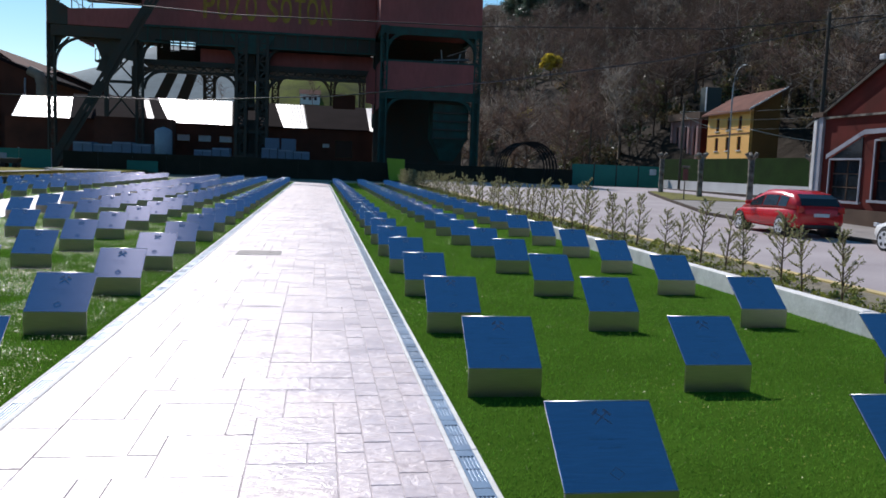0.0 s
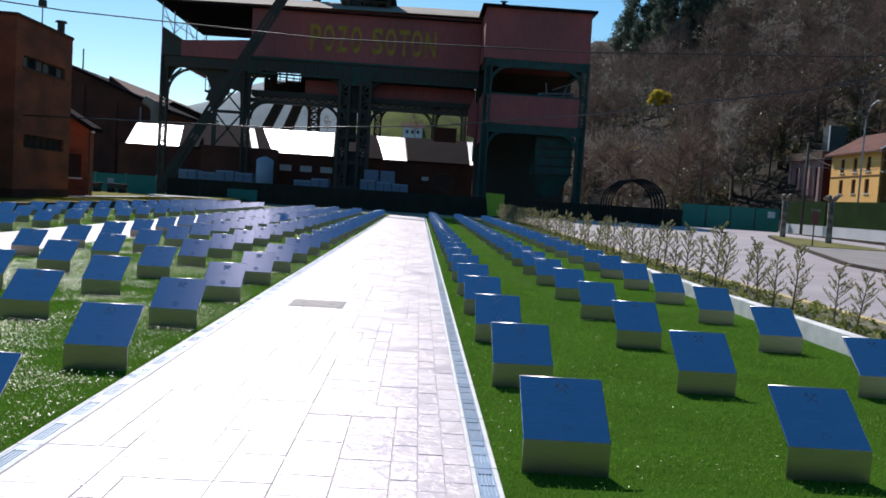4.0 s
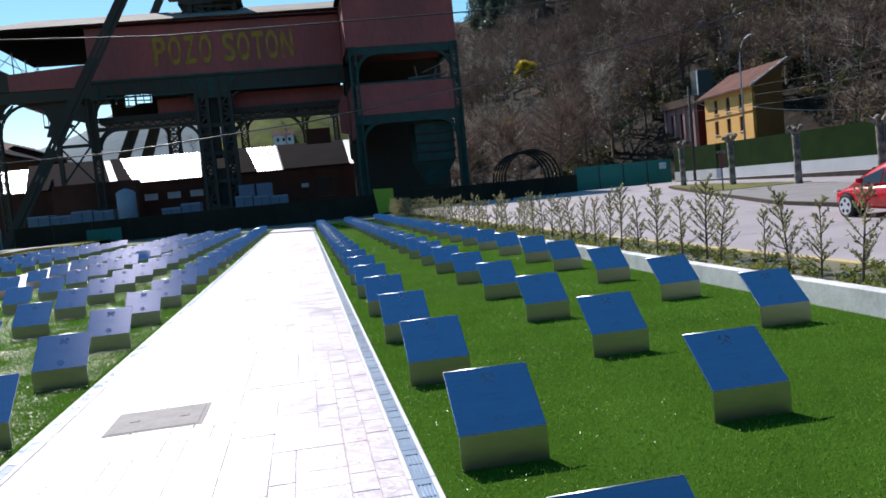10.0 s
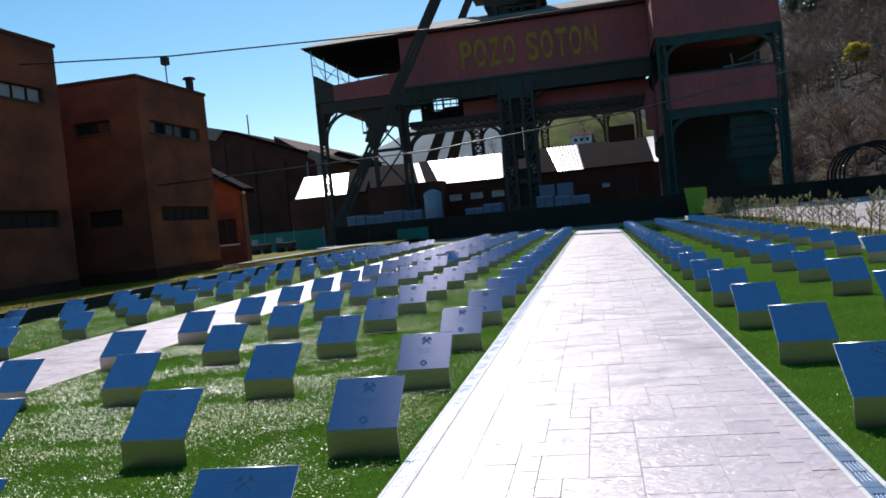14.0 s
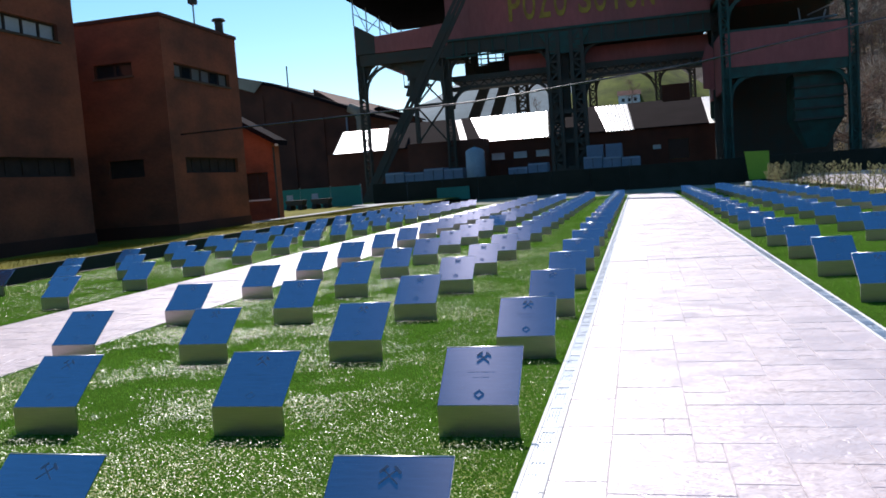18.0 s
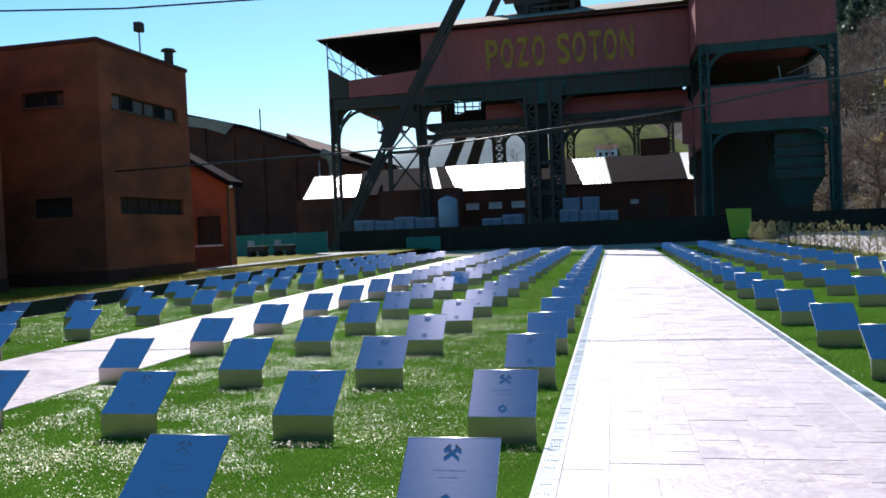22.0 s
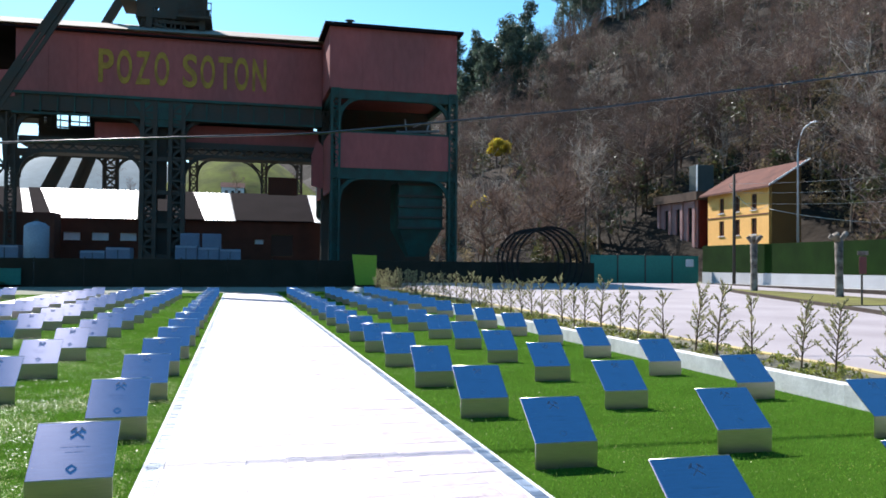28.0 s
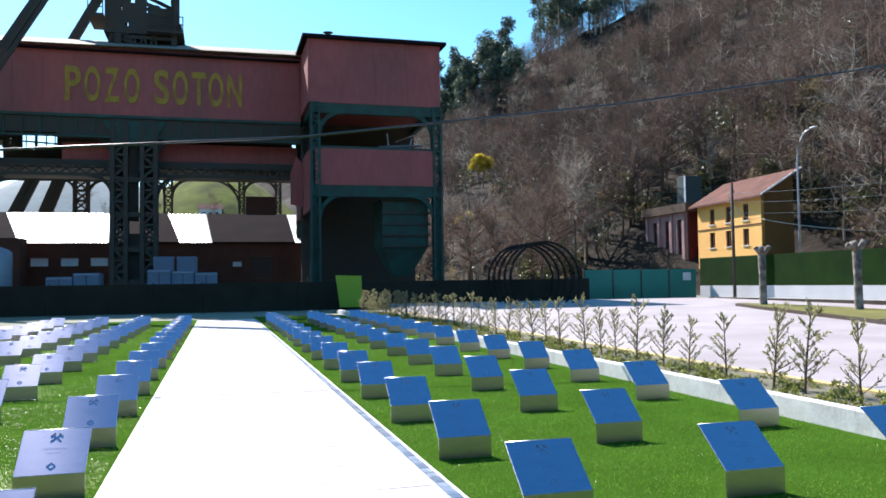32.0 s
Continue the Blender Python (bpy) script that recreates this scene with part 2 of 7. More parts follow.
M = {
    # blue in the plate and text colours paints in the reflected sky
    "steel": material("brushed_sky_steel", (0.47, 0.455, 0.60), 0.19, 1.0, (0.41, 0.405, 0.55), 5, 160, 0.02, 0.001, 0.5, per_object=0.04, stretch=(0.05, 1, 1), anis=0.9),
    # warm tint put in against the green lawn that the lip reflects
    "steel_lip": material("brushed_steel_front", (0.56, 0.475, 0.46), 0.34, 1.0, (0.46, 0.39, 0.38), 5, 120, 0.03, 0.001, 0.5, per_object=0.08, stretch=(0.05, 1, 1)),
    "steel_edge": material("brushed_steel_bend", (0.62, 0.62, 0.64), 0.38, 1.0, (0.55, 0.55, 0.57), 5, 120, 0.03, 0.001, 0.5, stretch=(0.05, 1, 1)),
    "engraved": material("engraved_mark", (0.25, 0.25, 0.32), 0.40, 0.8, scale=30, bump=0.0, spec=0.3),
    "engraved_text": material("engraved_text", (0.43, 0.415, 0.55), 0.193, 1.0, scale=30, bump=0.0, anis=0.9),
    "turf": material("turf_backing", (0.052, 0.116, 0.013), 0.95, 0, (0.036, 0.082, 0.009), 1.3, 60, 0.6, 0.02, 0.8, spec=0.0),
    "blade": material("turf_blade", (0.146, 0.325, 0.036), 0.6, 0, (0.090, 0.210, 0.022), 0.8, 30, 0.0, 0.01, 0.8, per_island=0.45, spec=0.05, thin=0.42),
    "fibre": material("turf_fibre", (0.36, 0.36, 0.045), 0.36, 0, (0.12, 0.22, 0.018), 0.8, 30, 0.0, 0.01, 0.8, per_island=0.35, spec=0.40),
    "drygrass": material("dry_grass", (0.225, 0.190, 0.024), 0.95, 0, (0.10, 0.10, 0.014), 0.5, 14, 0.8, 0.03, 0.9, spec=0.08),
    "slab": stamped("stamped_concrete", "Random"),
    "slab_far": stamped("stamped_concrete_far", "Random Per Island"),
    "joint": material("path_joint", (0.52, 0.46, 0.46), 0.7, 0, (0.36, 0.30, 0.30), 3, 60, 0.4, 0.004),
    "kerb": material("white_concrete", (0.78, 0.76, 0.74), 0.75, 0, (0.52, 0.50, 0.48), 3.2, 22, 0.5, 0.006, 0.75),
    "whitewall": material("white_painted_wall", (0.60, 0.60, 0.61), 0.8, 0, (0.44, 0.44, 0.45), 0.6, 14, 0.2, 0.005, 0.6),
    # dark colour carries the shade on the kerbs' road-facing sides
    "shadekerb": material("shaded_kerb_face", (0.060, 0.046, 0.037), 0.9, 0, (0.10, 0.085, 0.07), 1.5, 20, 0.3, 0.006, 0.6, spec=0.1),
    "grate": material("galvanised_grate", (0.40, 0.45, 0.52), 0.30, 0.85, (0.30, 0.34, 0.40), 9, 90, 0.1, 0.001, per_object=0.12),
    "channel": material("drain_channel", (0.17, 0.185, 0.21), 0.7, 0, scale=5),
    "cover": material("cast_iron_cover", (0.15, 0.13, 0.125), 0.7, 0.0, (0.24, 0.215, 0.205), 6, 45, 0.6, 0.004, 0.7),
    "asphalt": material("asphalt", (0.395, 0.345, 0.35), 0.85, 0, (0.28, 0.24, 0.245), 0.35, 30, 0.5, 0.01, 0.8),
    "verge": material("verge_grass", (0.20, 0.195, 0.055), 0.95, 0, (0.12, 0.105, 0.045), 0.9, 12, 0.8, 0.03, 0.9, spec=0.1),
    "earth": material("earth", (0.20, 0.17, 0.12), 0.95, 0, (0.11, 0.11, 0.06), 0.35, 8, 0.7, 0.05, 0.9),
    "field": material("open_ground", (0.23, 0.22, 0.17), 0.95, 0, (0.14, 0.15, 0.08), 0.08, 4, 0.5, 0.05, 0.9),
    "pavement": material("pavement_concrete", (0.36, 0.35, 0.335), 0.85, 0, (0.25, 0.245, 0.235), 0.8, 18, 0.3, 0.006, 0.7),
    "oldpavement": material("worn_pavement", (0.27, 0.245, 0.23), 0.88, 0, (0.18, 0.16, 0.145), 0.7, 18, 0.35, 0.008, 0.7),
    "yellowline": material("yellow_paint", (0.62, 0.45, 0.13), 0.75, 0, (0.44, 0.37, 0.24), 4, 30, 0.2, 0.003, 0.8),
    "edging": material("black_edging", (0.022, 0.022, 0.024), 0.6, 0, scale=6),
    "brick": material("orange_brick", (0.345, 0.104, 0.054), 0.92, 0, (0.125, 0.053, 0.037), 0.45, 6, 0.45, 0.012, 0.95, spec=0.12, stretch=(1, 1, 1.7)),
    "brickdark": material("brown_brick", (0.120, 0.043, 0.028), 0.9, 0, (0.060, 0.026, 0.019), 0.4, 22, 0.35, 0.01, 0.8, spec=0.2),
    "plinth": material("cement_plinth", (0.135, 0.088, 0.062), 0.9, 0, (0.08, 0.053, 0.040), 0.9, 20, 0.3, 0.01, 0.7, spec=0.2),
    "panel": material("red_sheet_panel", (0.40, 0.112, 0.104), 0.85, 0, (0.26, 0.094, 0.088), 0.22, 3.0, 0.2, 0.02, 0.9, stretch=(1, 1, 0.35), spec=0.2),
    "greensteel": material("green_painted_steel", (0.032, 0.10, 0.084), 0.75, 0.1, (0.042, 0.044, 0.037), 0.9, 9, 0.2, 0.01, 0.8, spec=0.3),
    "darksteel": material("dark_rusty_steel", (0.060, 0.064, 0.056), 0.85, 0.1, (0.082, 0.058, 0.044), 1.1, 14, 0.25, 0.01, 0.8, spec=0.25),
    "blacksteel": material("weathered_black_steel", (0.018, 0.017, 0.017), 0.85, 0.1, (0.028, 0.022, 0.018), 1.1, 14, 0.25, 0.01, 0.8, spec=0.15),
    "yellowtext": material("yellow_letter_paint", (0.46, 0.295, 0.05), 0.85, 0, (0.25, 0.13, 0.04), 0.9, 5, 0.1, 0.01, 0.95, spec=0.2),
    "sunlitroof": material("sunlit_sheet_roof", (0.74, 0.73, 0.72), 0.38, 0, (0.6, 0.59, 0.58), 0.5, 12, 0.15, 0.01, 0.5),
    "greyroof": material("grey_sheet_roof", (0.34, 0.285, 0.225), 0.9, 0, (0.20, 0.155, 0.12), 0.35, 9, 0.2, 0.01, 0.8),
    # near black: holds the workshop roof's shade; shared by other dark roofs
    "darkroof": material("dark_shaded_roof", (0.018, 0.013, 0.016), 0.95, 0, (0.011, 0.008, 0.010), 0.5, 9, 0.2, 0.01, 0.8, spec=0.02),
    "tile": material("clay_roof_tile", (0.20, 0.10, 0.078), 0.95, 0, (0.11, 0.065, 0.055), 0.6, 9, 0.4, 0.03, 0.8, spec=0.05),
    # yellow render, brightened in colour for the sunlit west wall
    "yellowwall": material("sunlit_yellow_render", (0.92, 0.505, 0.14), 0.85, 0, (0.84, 0.44, 0.115), 0.4, 9, 0.2, 0.01, 0.6),
    # the same render darkened, with the gable's shade in the colour
    "shadedwall": material("shaded_yellow_render", (0.14, 0.068, 0.015), 0.95, 0, (0.085, 0.042, 0.012), 0.4, 9, 0.2, 0.01, 0.6),
    "pinkwall": material("pink_brick_wall", (0.44, 0.25, 0.235), 0.85, 0, (0.30, 0.16, 0.15), 0.5, 14, 0.3, 0.01, 0.7),
    "redbrick": material("old_red_brick", (0.145, 0.027, 0.022), 0.95, 0, (0.075, 0.022, 0.018), 0.8, 24, 0.4, 0.01, 0.8, spec=0.1),
    "greytrim": material("grey_blue_trim", (0.34, 0.345, 0.40), 0.8, 0, (0.19, 0.195, 0.23), 1.5, 20, 0.2, 0.005, 0.7),
    "pane": glass("dark_window_pane"),
    "shutter": material("dark_lowered_shutter", (0.055, 0.040, 0.035), 0.9, 0, scale=4, spec=0.1),
    "palepane": glass("pale_window_pane", (0.46, 0.49, 0.50), 0.3),
    "dimpane": glass("dim_window_pane", (0.17, 0.17, 0.165), 0.3),
    "net": material("dark_fence_netting", (0.040, 0.039, 0.030), 0.95, 0, (0.024, 0.024, 0.018), 0.8, 30, 0.3, 0.01, 0.6, spec=0.03),
    "teal": material("teal_fence_sheet", (0.02, 0.20, 0.155), 0.7, 0, (0.015, 0.15, 0.12), 0.5, 9, 0.3, 0.02, 0.6),
    "lime": material("lime_green_board", (0.24, 0.42, 0.025), 0.6, 0, (0.2, 0.36, 0.02), 0.8, 9, 0.1, 0.01, 0.5),
    "hedge": material("artificial_hedge", (0.012, 0.038, 0.005), 0.9, 0, (0.007, 0.023, 0.003), 0.9, 22, 0.6, 0.03, 0.9, spec=0.08),
    "bark": material("pale_plane_bark", (0.34, 0.30, 0.255), 0.95, 0, (0.032, 0.025, 0.020), 2.6, 22, 0.6, 0.02, 0.95, spec=0.2),
    "wood": material("winter_twigs", (0.232, 0.160, 0.130), 0.95, 0, (0.068, 0.048, 0.039), 0.02, 2.0, 0.0, 0.01, 0.9, per_island=0.45, spec=0.1, thin=0.2),
    "palewood": material("pale_winter_limbs", (0.46, 0.40, 0.34), 0.95, 0, (0.15, 0.125, 0.10), 0.05, 2.0, 0.0, 0.01, 0.9, per_island=0.5, spec=0.1, thin=0.2),
    "euca": material("eucalyptus_leaf", (0.085, 0.118, 0.082), 0.5, 0, (0.042, 0.062, 0.045), 0.1, 3.0, 0.0, 0.01, 0.9, per_island=0.5, thin=0.45),
    "ivy": material("ivy_leaf", (0.105, 0.11, 0.038), 0.5, 0, (0.045, 0.055, 0.02), 0.1, 3.0, 0.0, 0.01, 0.9, per_island=0.5, thin=0.3),
    "mimosa": material("yellow_blossom", (0.58, 0.44, 0.04), 0.8, 0, (0.36, 0.29, 0.04), 0.2, 3.0, 0.0, 0.01, 0.8, per_island=0.3, thin=0.4),
    "hill": material("hill_scrub", (0.046, 0.035, 0.027), 0.95, 0, (0.026, 0.021, 0.015), 0.03, 0.35, 0.8, 0.8, 0.9, spec=0.1),
    # paler and bluer than the wood itself: distance haze is in the colour
    "hazyhill": material("hazy_far_hill", (0.19, 0.235, 0.25), 0.95, 0, (0.13, 0.165, 0.17), 0.01, 0.12, 0.3, 0.8, 0.9),
    "meadow": material("meadow_slope", (0.17, 0.19, 0.03), 0.95, 0, (0.05, 0.055, 0.018), 0.16, 1.2, 0.4, 0.3, 0.9, spec=0.05),
    "sapling": material("sapling_foliage", (0.37, 0.355, 0.185), 0.6, 0, (0.20, 0.20, 0.10), 2.0, 20, 0.0, 0.01, 0.8, per_island=0.4, thin=0.45),
    "stem": material("sapling_stem", (0.16, 0.11, 0.07), 0.9, 0, scale=8),
    "bracken": material("dead_bracken", (0.30, 0.225, 0.135), 0.9, 0, (0.13, 0.115, 0.055), 0.15, 3.0, 0.0, 0.01, 0.9, per_island=0.5, spec=0.1, thin=0.35),
    "lowplant": material("low_planting", (0.26, 0.28, 0.06), 0.7, 0, (0.13, 0.15, 0.04), 2.0, 20, 0.0, 0.01, 0.8, per_island=0.5, thin=0.4),
    "redcar": material("red_car_paint", (0.55, 0.012, 0.018), 0.22, 0, (0.50, 0.010, 0.015), 2, 8, 0.0, 0.01, 0.3, spec=0.6),
    "whitecar": material("white_car_paint", (0.75, 0.75, 0.74), 0.25, 0, (0.68, 0.68, 0.67), 2, 8, 0.0, 0.01, 0.3, spec=0.6),
    "tyre": material("tyre_rubber", (0.02, 0.02, 0.02), 0.85, 0, scale=10),
    "alloy": material("alloy_rim", (0.80, 0.81, 0.83), 0.45, 0.5, scale=10),
    "blackplastic": material("black_plastic", (0.018, 0.018, 0.02), 0.5, 0, scale=8),
    "redlamp": material("red_lamp_glass", (0.55, 0.02, 0.02), 0.15, 0, scale=8),
    "clearlamp": material("clear_lamp_glass", (0.7, 0.7, 0.72), 0.12, 0, scale=8),
    "tankwhite": material("white_tank_paint", (0.66, 0.69, 0.72), 0.5, 0, (0.5, 0.53, 0.56), 0.9, 9, 0.1, 0.01, 0.6),
    # white tank paint made dim and bluish: the tank's shade is in it
    "tankgrey": material("shaded_tank_paint", (0.34, 0.37, 0.43), 0.6, 0, (0.24, 0.265, 0.31), 0.9, 9, 0.2, 0.01, 0.8),
    "bluegrey": material("pale_blue_sheet", (0.19, 0.22, 0.29), 0.6, 0, (0.13, 0.15, 0.21), 0.7, 9, 0.2, 0.01, 0.7),
    "greyteal": material("grey_teal_sheet", (0.060, 0.085, 0.082), 0.8, 0, (0.042, 0.062, 0.060), 0.7, 9, 0.2, 0.01, 0.7),
    "galv": material("galvanised_pole", (0.38, 0.42, 0.46), 0.5, 0.6, (0.30, 0.33, 0.37), 2, 20, 0.1, 0.003, 0.6),
    "cable": material("glossy_cable_sheath", (0.018, 0.017, 0.016), 0.20, 0, scale=4, spec=0.9),
    "palecable": material("pale_house_cable", (0.52, 0.50, 0.46), 0.6, 0, scale=2),
    "blackcable": material("black_cable", (0.02, 0.02, 0.02), 0.6, 0, scale=2),
    "sign": material("red_sign_enamel", (0.16, 0.045, 0.04), 0.5, 0, scale=4),
}


# ---- mesh building ----
class Shape:
    """A mesh in the making: vertices and faces."""

    def __init__(self):
        self.v, self.f, self.weld = [], [], False

    def add(self, verts, faces):
        o = len(self.v)
        self.v.extend(verts)
        self.f.extend([tuple(i + o for i in f) for f in faces])
        return self

    def box(self, x0, x1, y0, y1, z0, z1):
        return self.add([(x0, y0, z0), (x1, y0, z0), (x1, y1, z0), (x0, y1, z0), (x0, y0, z1), (x1, y0, z1), (x1, y1, z1), (x0, y1, z1)],
                        [(0, 3, 2, 1), (4, 5, 6, 7), (0, 1, 5, 4), (1, 2, 6, 5), (2, 3, 7, 6), (3, 0, 4, 7)])

    def chamfer(self, x0, x1, y0, y1, z0, z1, c):
        """A box whose upper edges are chamfered by c."""
        v = [(x0, y0, z0), (x1, y0, z0), (x1, y1, z0), (x0, y1, z0), (x0, y0, z1 - c), (x1, y0, z1 - c), (x1, y1, z1 - c), (x0, y1, z1 - c),
             (x0 + c, y0 + c, z1), (x1 - c, y0 + c, z1), (x1 - c, y1 - c, z1), (x0 + c, y1 - c, z1)]
        f = [(0, 1, 5, 4), (1, 2, 6, 5), (2, 3, 7, 6), (3, 0, 4, 7), (4, 5, 9, 8), (5, 6, 10, 9), (6, 7, 11, 10), (7, 4, 8, 11), (8, 9, 10, 11), (0, 3, 2, 1)]
        return self.add(v, f)

    def beam(self, a, b, w, h=None):
        """A straight bar of w by h from a to b."""
        a, b, h = Vector(a), Vector(b), h or w
        d = (b - a).normalized()
        side = d.cross(Vector((0, 0, 1)))
        side = side.normalized() if side.length > 1e-4 else Vector((1, 0, 0))
        up = side.cross(d).normalized()
        s, u = side * (w / 2), up * (h / 2)
        v = [tuple(p + i * s + j * u) for p in (a, b) for i, j in ((-1, -1), (1, -1), (1, 1), (-1, 1))]
        return self.add(v, [(0, 1, 2, 3), (7, 6, 5, 4), (0, 4, 5, 1), (1, 5, 6, 2), (2, 6, 7, 3), (3, 7, 4, 0)])

    def tube(self, pts, radii, n=8):
        """A round bar through the points, with a radius at each."""
        pts = [Vector(p) for p in pts]
        rings = []
        for i, p in enumerate(pts):
            d = (pts[min(i + 1, len(pts) - 1)] - pts[max(i - 1, 0)]).normalized()
            side = d.cross(Vector((0.02, 0.03, 1)) if abs(d.z) < 0.95 else Vector((1, 0, 0.02))).normalized()
            up = side.cross(d)
            r = radii[i] if isinstance(radii, (list, tuple)) else radii
            rings.append([tuple(p + r * (math.cos(k * math.tau / n) * side + math.sin(k * math.tau / n) * up)) for k in range(n)])
        v = [q for ring in rings for q in ring]
        f = [(i * n + k, i * n + (k + 1) % n, (i + 1) * n + (k + 1) % n, (i + 1) * n + k) for i in range(len(pts) - 1) for k in range(n)]
        f += [tuple(range(n - 1, -1, -1)), tuple((len(pts) - 1) * n + k for k in range(n))]
        return self.add(v, f)

    def prism(self, outline, axis, lo, hi):
        """An outline of (a, b) pairs drawn out along an axis: 'x' takes (y, z), 'y' takes (x, z), 'z' takes (x, y)."""
        put = {"x": lambda a, b, c: (c, a, b), "y": lambda a, b, c: (a, c, b), "z": lambda a, b, c: (a, b, c)}[axis]
        n = len(outline)
        v = [put(a, b, lo) for a, b in outline] + [put(a, b, hi) for a, b in outline]
        f = [tuple(range(n)), tuple(range(2 * n - 1, n - 1, -1))] + [(i, i + n, (i + 1) % n + n, (i + 1) % n) for i in range(n)]
        return self.add(v, f)

    def wall(self, axis, at, thick, lo, hi, z0, z1, holes=()):
        """A wall along an axis with openings (lo, hi, z0, z1) right through it; it stands from at to at + thick."""
        self.weld = True
        us = sorted({lo, hi, *[q for h in holes for q in h[:2]]})
        zs = sorted({z0, z1, *[q for h in holes for q in h[2:]]})
        for u0, u1 in zip(us, us[1:]):
            for w0, w1 in zip(zs, zs[1:]):
                um, wm = (u0 + u1) / 2, (w0 + w1) / 2
                if any(h[0] < um < h[1] and h[2] < wm < h[3] for h in holes):
                    continue
                if axis == "x":
                    self.box(u0, u1, min(at, at + thick), max(at, at + thick), w0, w1)
                else:
                    self.box(min(at, at + thick), max(at, at + thick), u0, u1, w0, w1)
        return self

    def mesh(self, name, mat, smooth=False, fix=True):
        me = bpy.data.meshes.new(name)
        if self.weld:
            seen, keys = {}, []
            for f in self.f:
                k = frozenset(tuple(round(c, 4) for c in self.v[i]) for i in f)
                keys.append(k)
                seen[k] = seen.get(k, 0) + 1
            self.f = [f for f, k in zip(self.f, keys) if seen[k] == 1]
        me.from_pydata(self.v, [], self.f)
        if fix:
            bm = bmesh.new()
            bm.from_mesh(me)
            if self.weld:
                bmesh.ops.remove_doubles(bm, verts=bm.verts, dist=1e-4)
            bmesh.ops.recalc_face_normals(bm, faces=bm.faces)
            bm.to_mesh(me)
            bm.free()
        if smooth:
            me.polygons.foreach_set("use_smooth", [True] * len(me.polygons))
        me.materials.append(mat)
        return me


def part(name, shape, mat, parent=None, label="", smooth=False, at=None, fix=True):
    """One mesh object; a part of its parent where one is given."""
    ob = new(name, shape if isinstance(shape, bpy.types.Mesh) else shape.mesh(name, mat, smooth, fix))
    if parent is not None:
        ob.parent = parent
    if at is not None:
        ob.location = at
    if label:
        ob["label"] = label
    return ob


def thing(name, label, category, group="", kind="", at=(0, 0, 0)):
    ob = tagged(new(name), label, category, group, kind)
    ob.empty_display_size = 0.2
    ob.location = at
    return ob


def rounded(shape, width, segments=2):
    """The same shape with bevelled edges, as a mesh-ready Shape."""
    me = bpy.data.meshes.new("work")
    me.from_pydata(shape.v, [], shape.f)
    bm = bmesh.new()
    bm.from_mesh(me)
    bmesh.ops.remove_doubles(bm, verts=bm.verts, dist=1e-5)
    bmesh.ops.recalc_face_normals(bm, faces=bm.faces)
    bmesh.ops.bevel(bm, geom=bm.edges[:], offset=width, segments=segments, affect="EDGES", profile=0.5)
    out = Shape()
    bm.verts.index_update()
    out.v = [tuple(v.co) for v in bm.verts]
    out.f = [tuple(v.index for v in f.verts) for f in bm.faces]
    bm.free()
    bpy.data.meshes.remove(me)
    return out


# ---- ground, path, lawns, road ----
END, START = 58.0, -7.0
PATH_L, PATH_R = -1.30, 1.316


def terrain(x, y):
    """Height of the hillside on the east."""
    d = 0.93 * (x - 17) + 0.37 * (y - 173)
    h = 0.6 * d if d > 0 else 0.0
    top = 150 - 0.55 * max(0, y - 215)
    h = min(h, max(top, 0))
    return h + (noise.noise((x * 0.02, y * 0.02, 0)) * 9 + noise.noise((x * 0.07, y * 0.07, 3)) * 2.5) * min(1, max(0, d) / 25)


def build_ground():
    g = Shape()
    n = 40
    R = [0, 120, 400, 1200, 4000]
    g.v = [(0, 40, -0.38)] + [(r * math.cos(k * math.tau / n), 40 + r * math.sin(k * math.tau / n), -0.38) for r in R[1:] for k in range(n)]
    g.f = [(0, 1 + k, 1 + (k + 1) % n) for k in range(n)]
    g.f += [(1 + i * n + k, 1 + (i + 1) * n + k, 1 + (i + 1) * n + (k + 1) % n, 1 + i * n + (k + 1) % n) for i in range(3) for k in range(n)]
    tagged(part("ground", g, M["field"]), "bare open ground of earth and thin grass", "ground", kind="structure")


build_ground()


def sheet(name, outline, z0, z1, mat, label, category):
    return tagged(part(name, Shape().prism(outline, "z", z0, z1), mat), label, category, kind="structure")


def rect(x0, x1, y0, y1):
    return [(x0, y0), (x1, y0), (x1, y1), (x0, y1)]


WALL_X = 5.70
sheet("ground_yard", rect(-140, 160, 74.0, 260), -0.5, -0.03, M["field"], "bare trodden yard below the pithead", "ground")
sheet("ground_strip", rect(-60, 7.2, 56, 73.99), -0.5, -0.035, M["field"], "strip of bare ground before the fence", "ground")
sheet("ground_east", rect(33.01, 160, -30, 73.99), -0.5, -0.02, M["earth"], "rough ground behind the hedge", "ground")
sheet("lawn_east", rect(PATH_R + 0.002, WALL_X, START, END + 6), -0.3, -0.012, M["turf"], "bright green artificial lawn beside the paved path", "lawn")
sheet("lawn_middle", rect(-6.48, PATH_L - 0.002, START, END + 4), -0.3, -0.012, M["turf"], "bright green artificial lawn between two paved paths", "lawn")
sheet("lawn_west", rect(-13.6, -9.02, START, END + 2), -0.3, -0.012, M["turf"], "bright green artificial lawn beyond the second path", "lawn")
path_2 = sheet("path_2", rect(-9.02, -6.48, START, END + 2), -0.3, -0.004, M["joint"], "pale stamped concrete side path", "path")
path_1 = sheet("path_1", rect(PATH_L + 0.15, PATH_R - 0.15, START, END + 3), -0.3, -0.004, M["joint"], "pale stamped concrete path with stone-like slabs", "path")

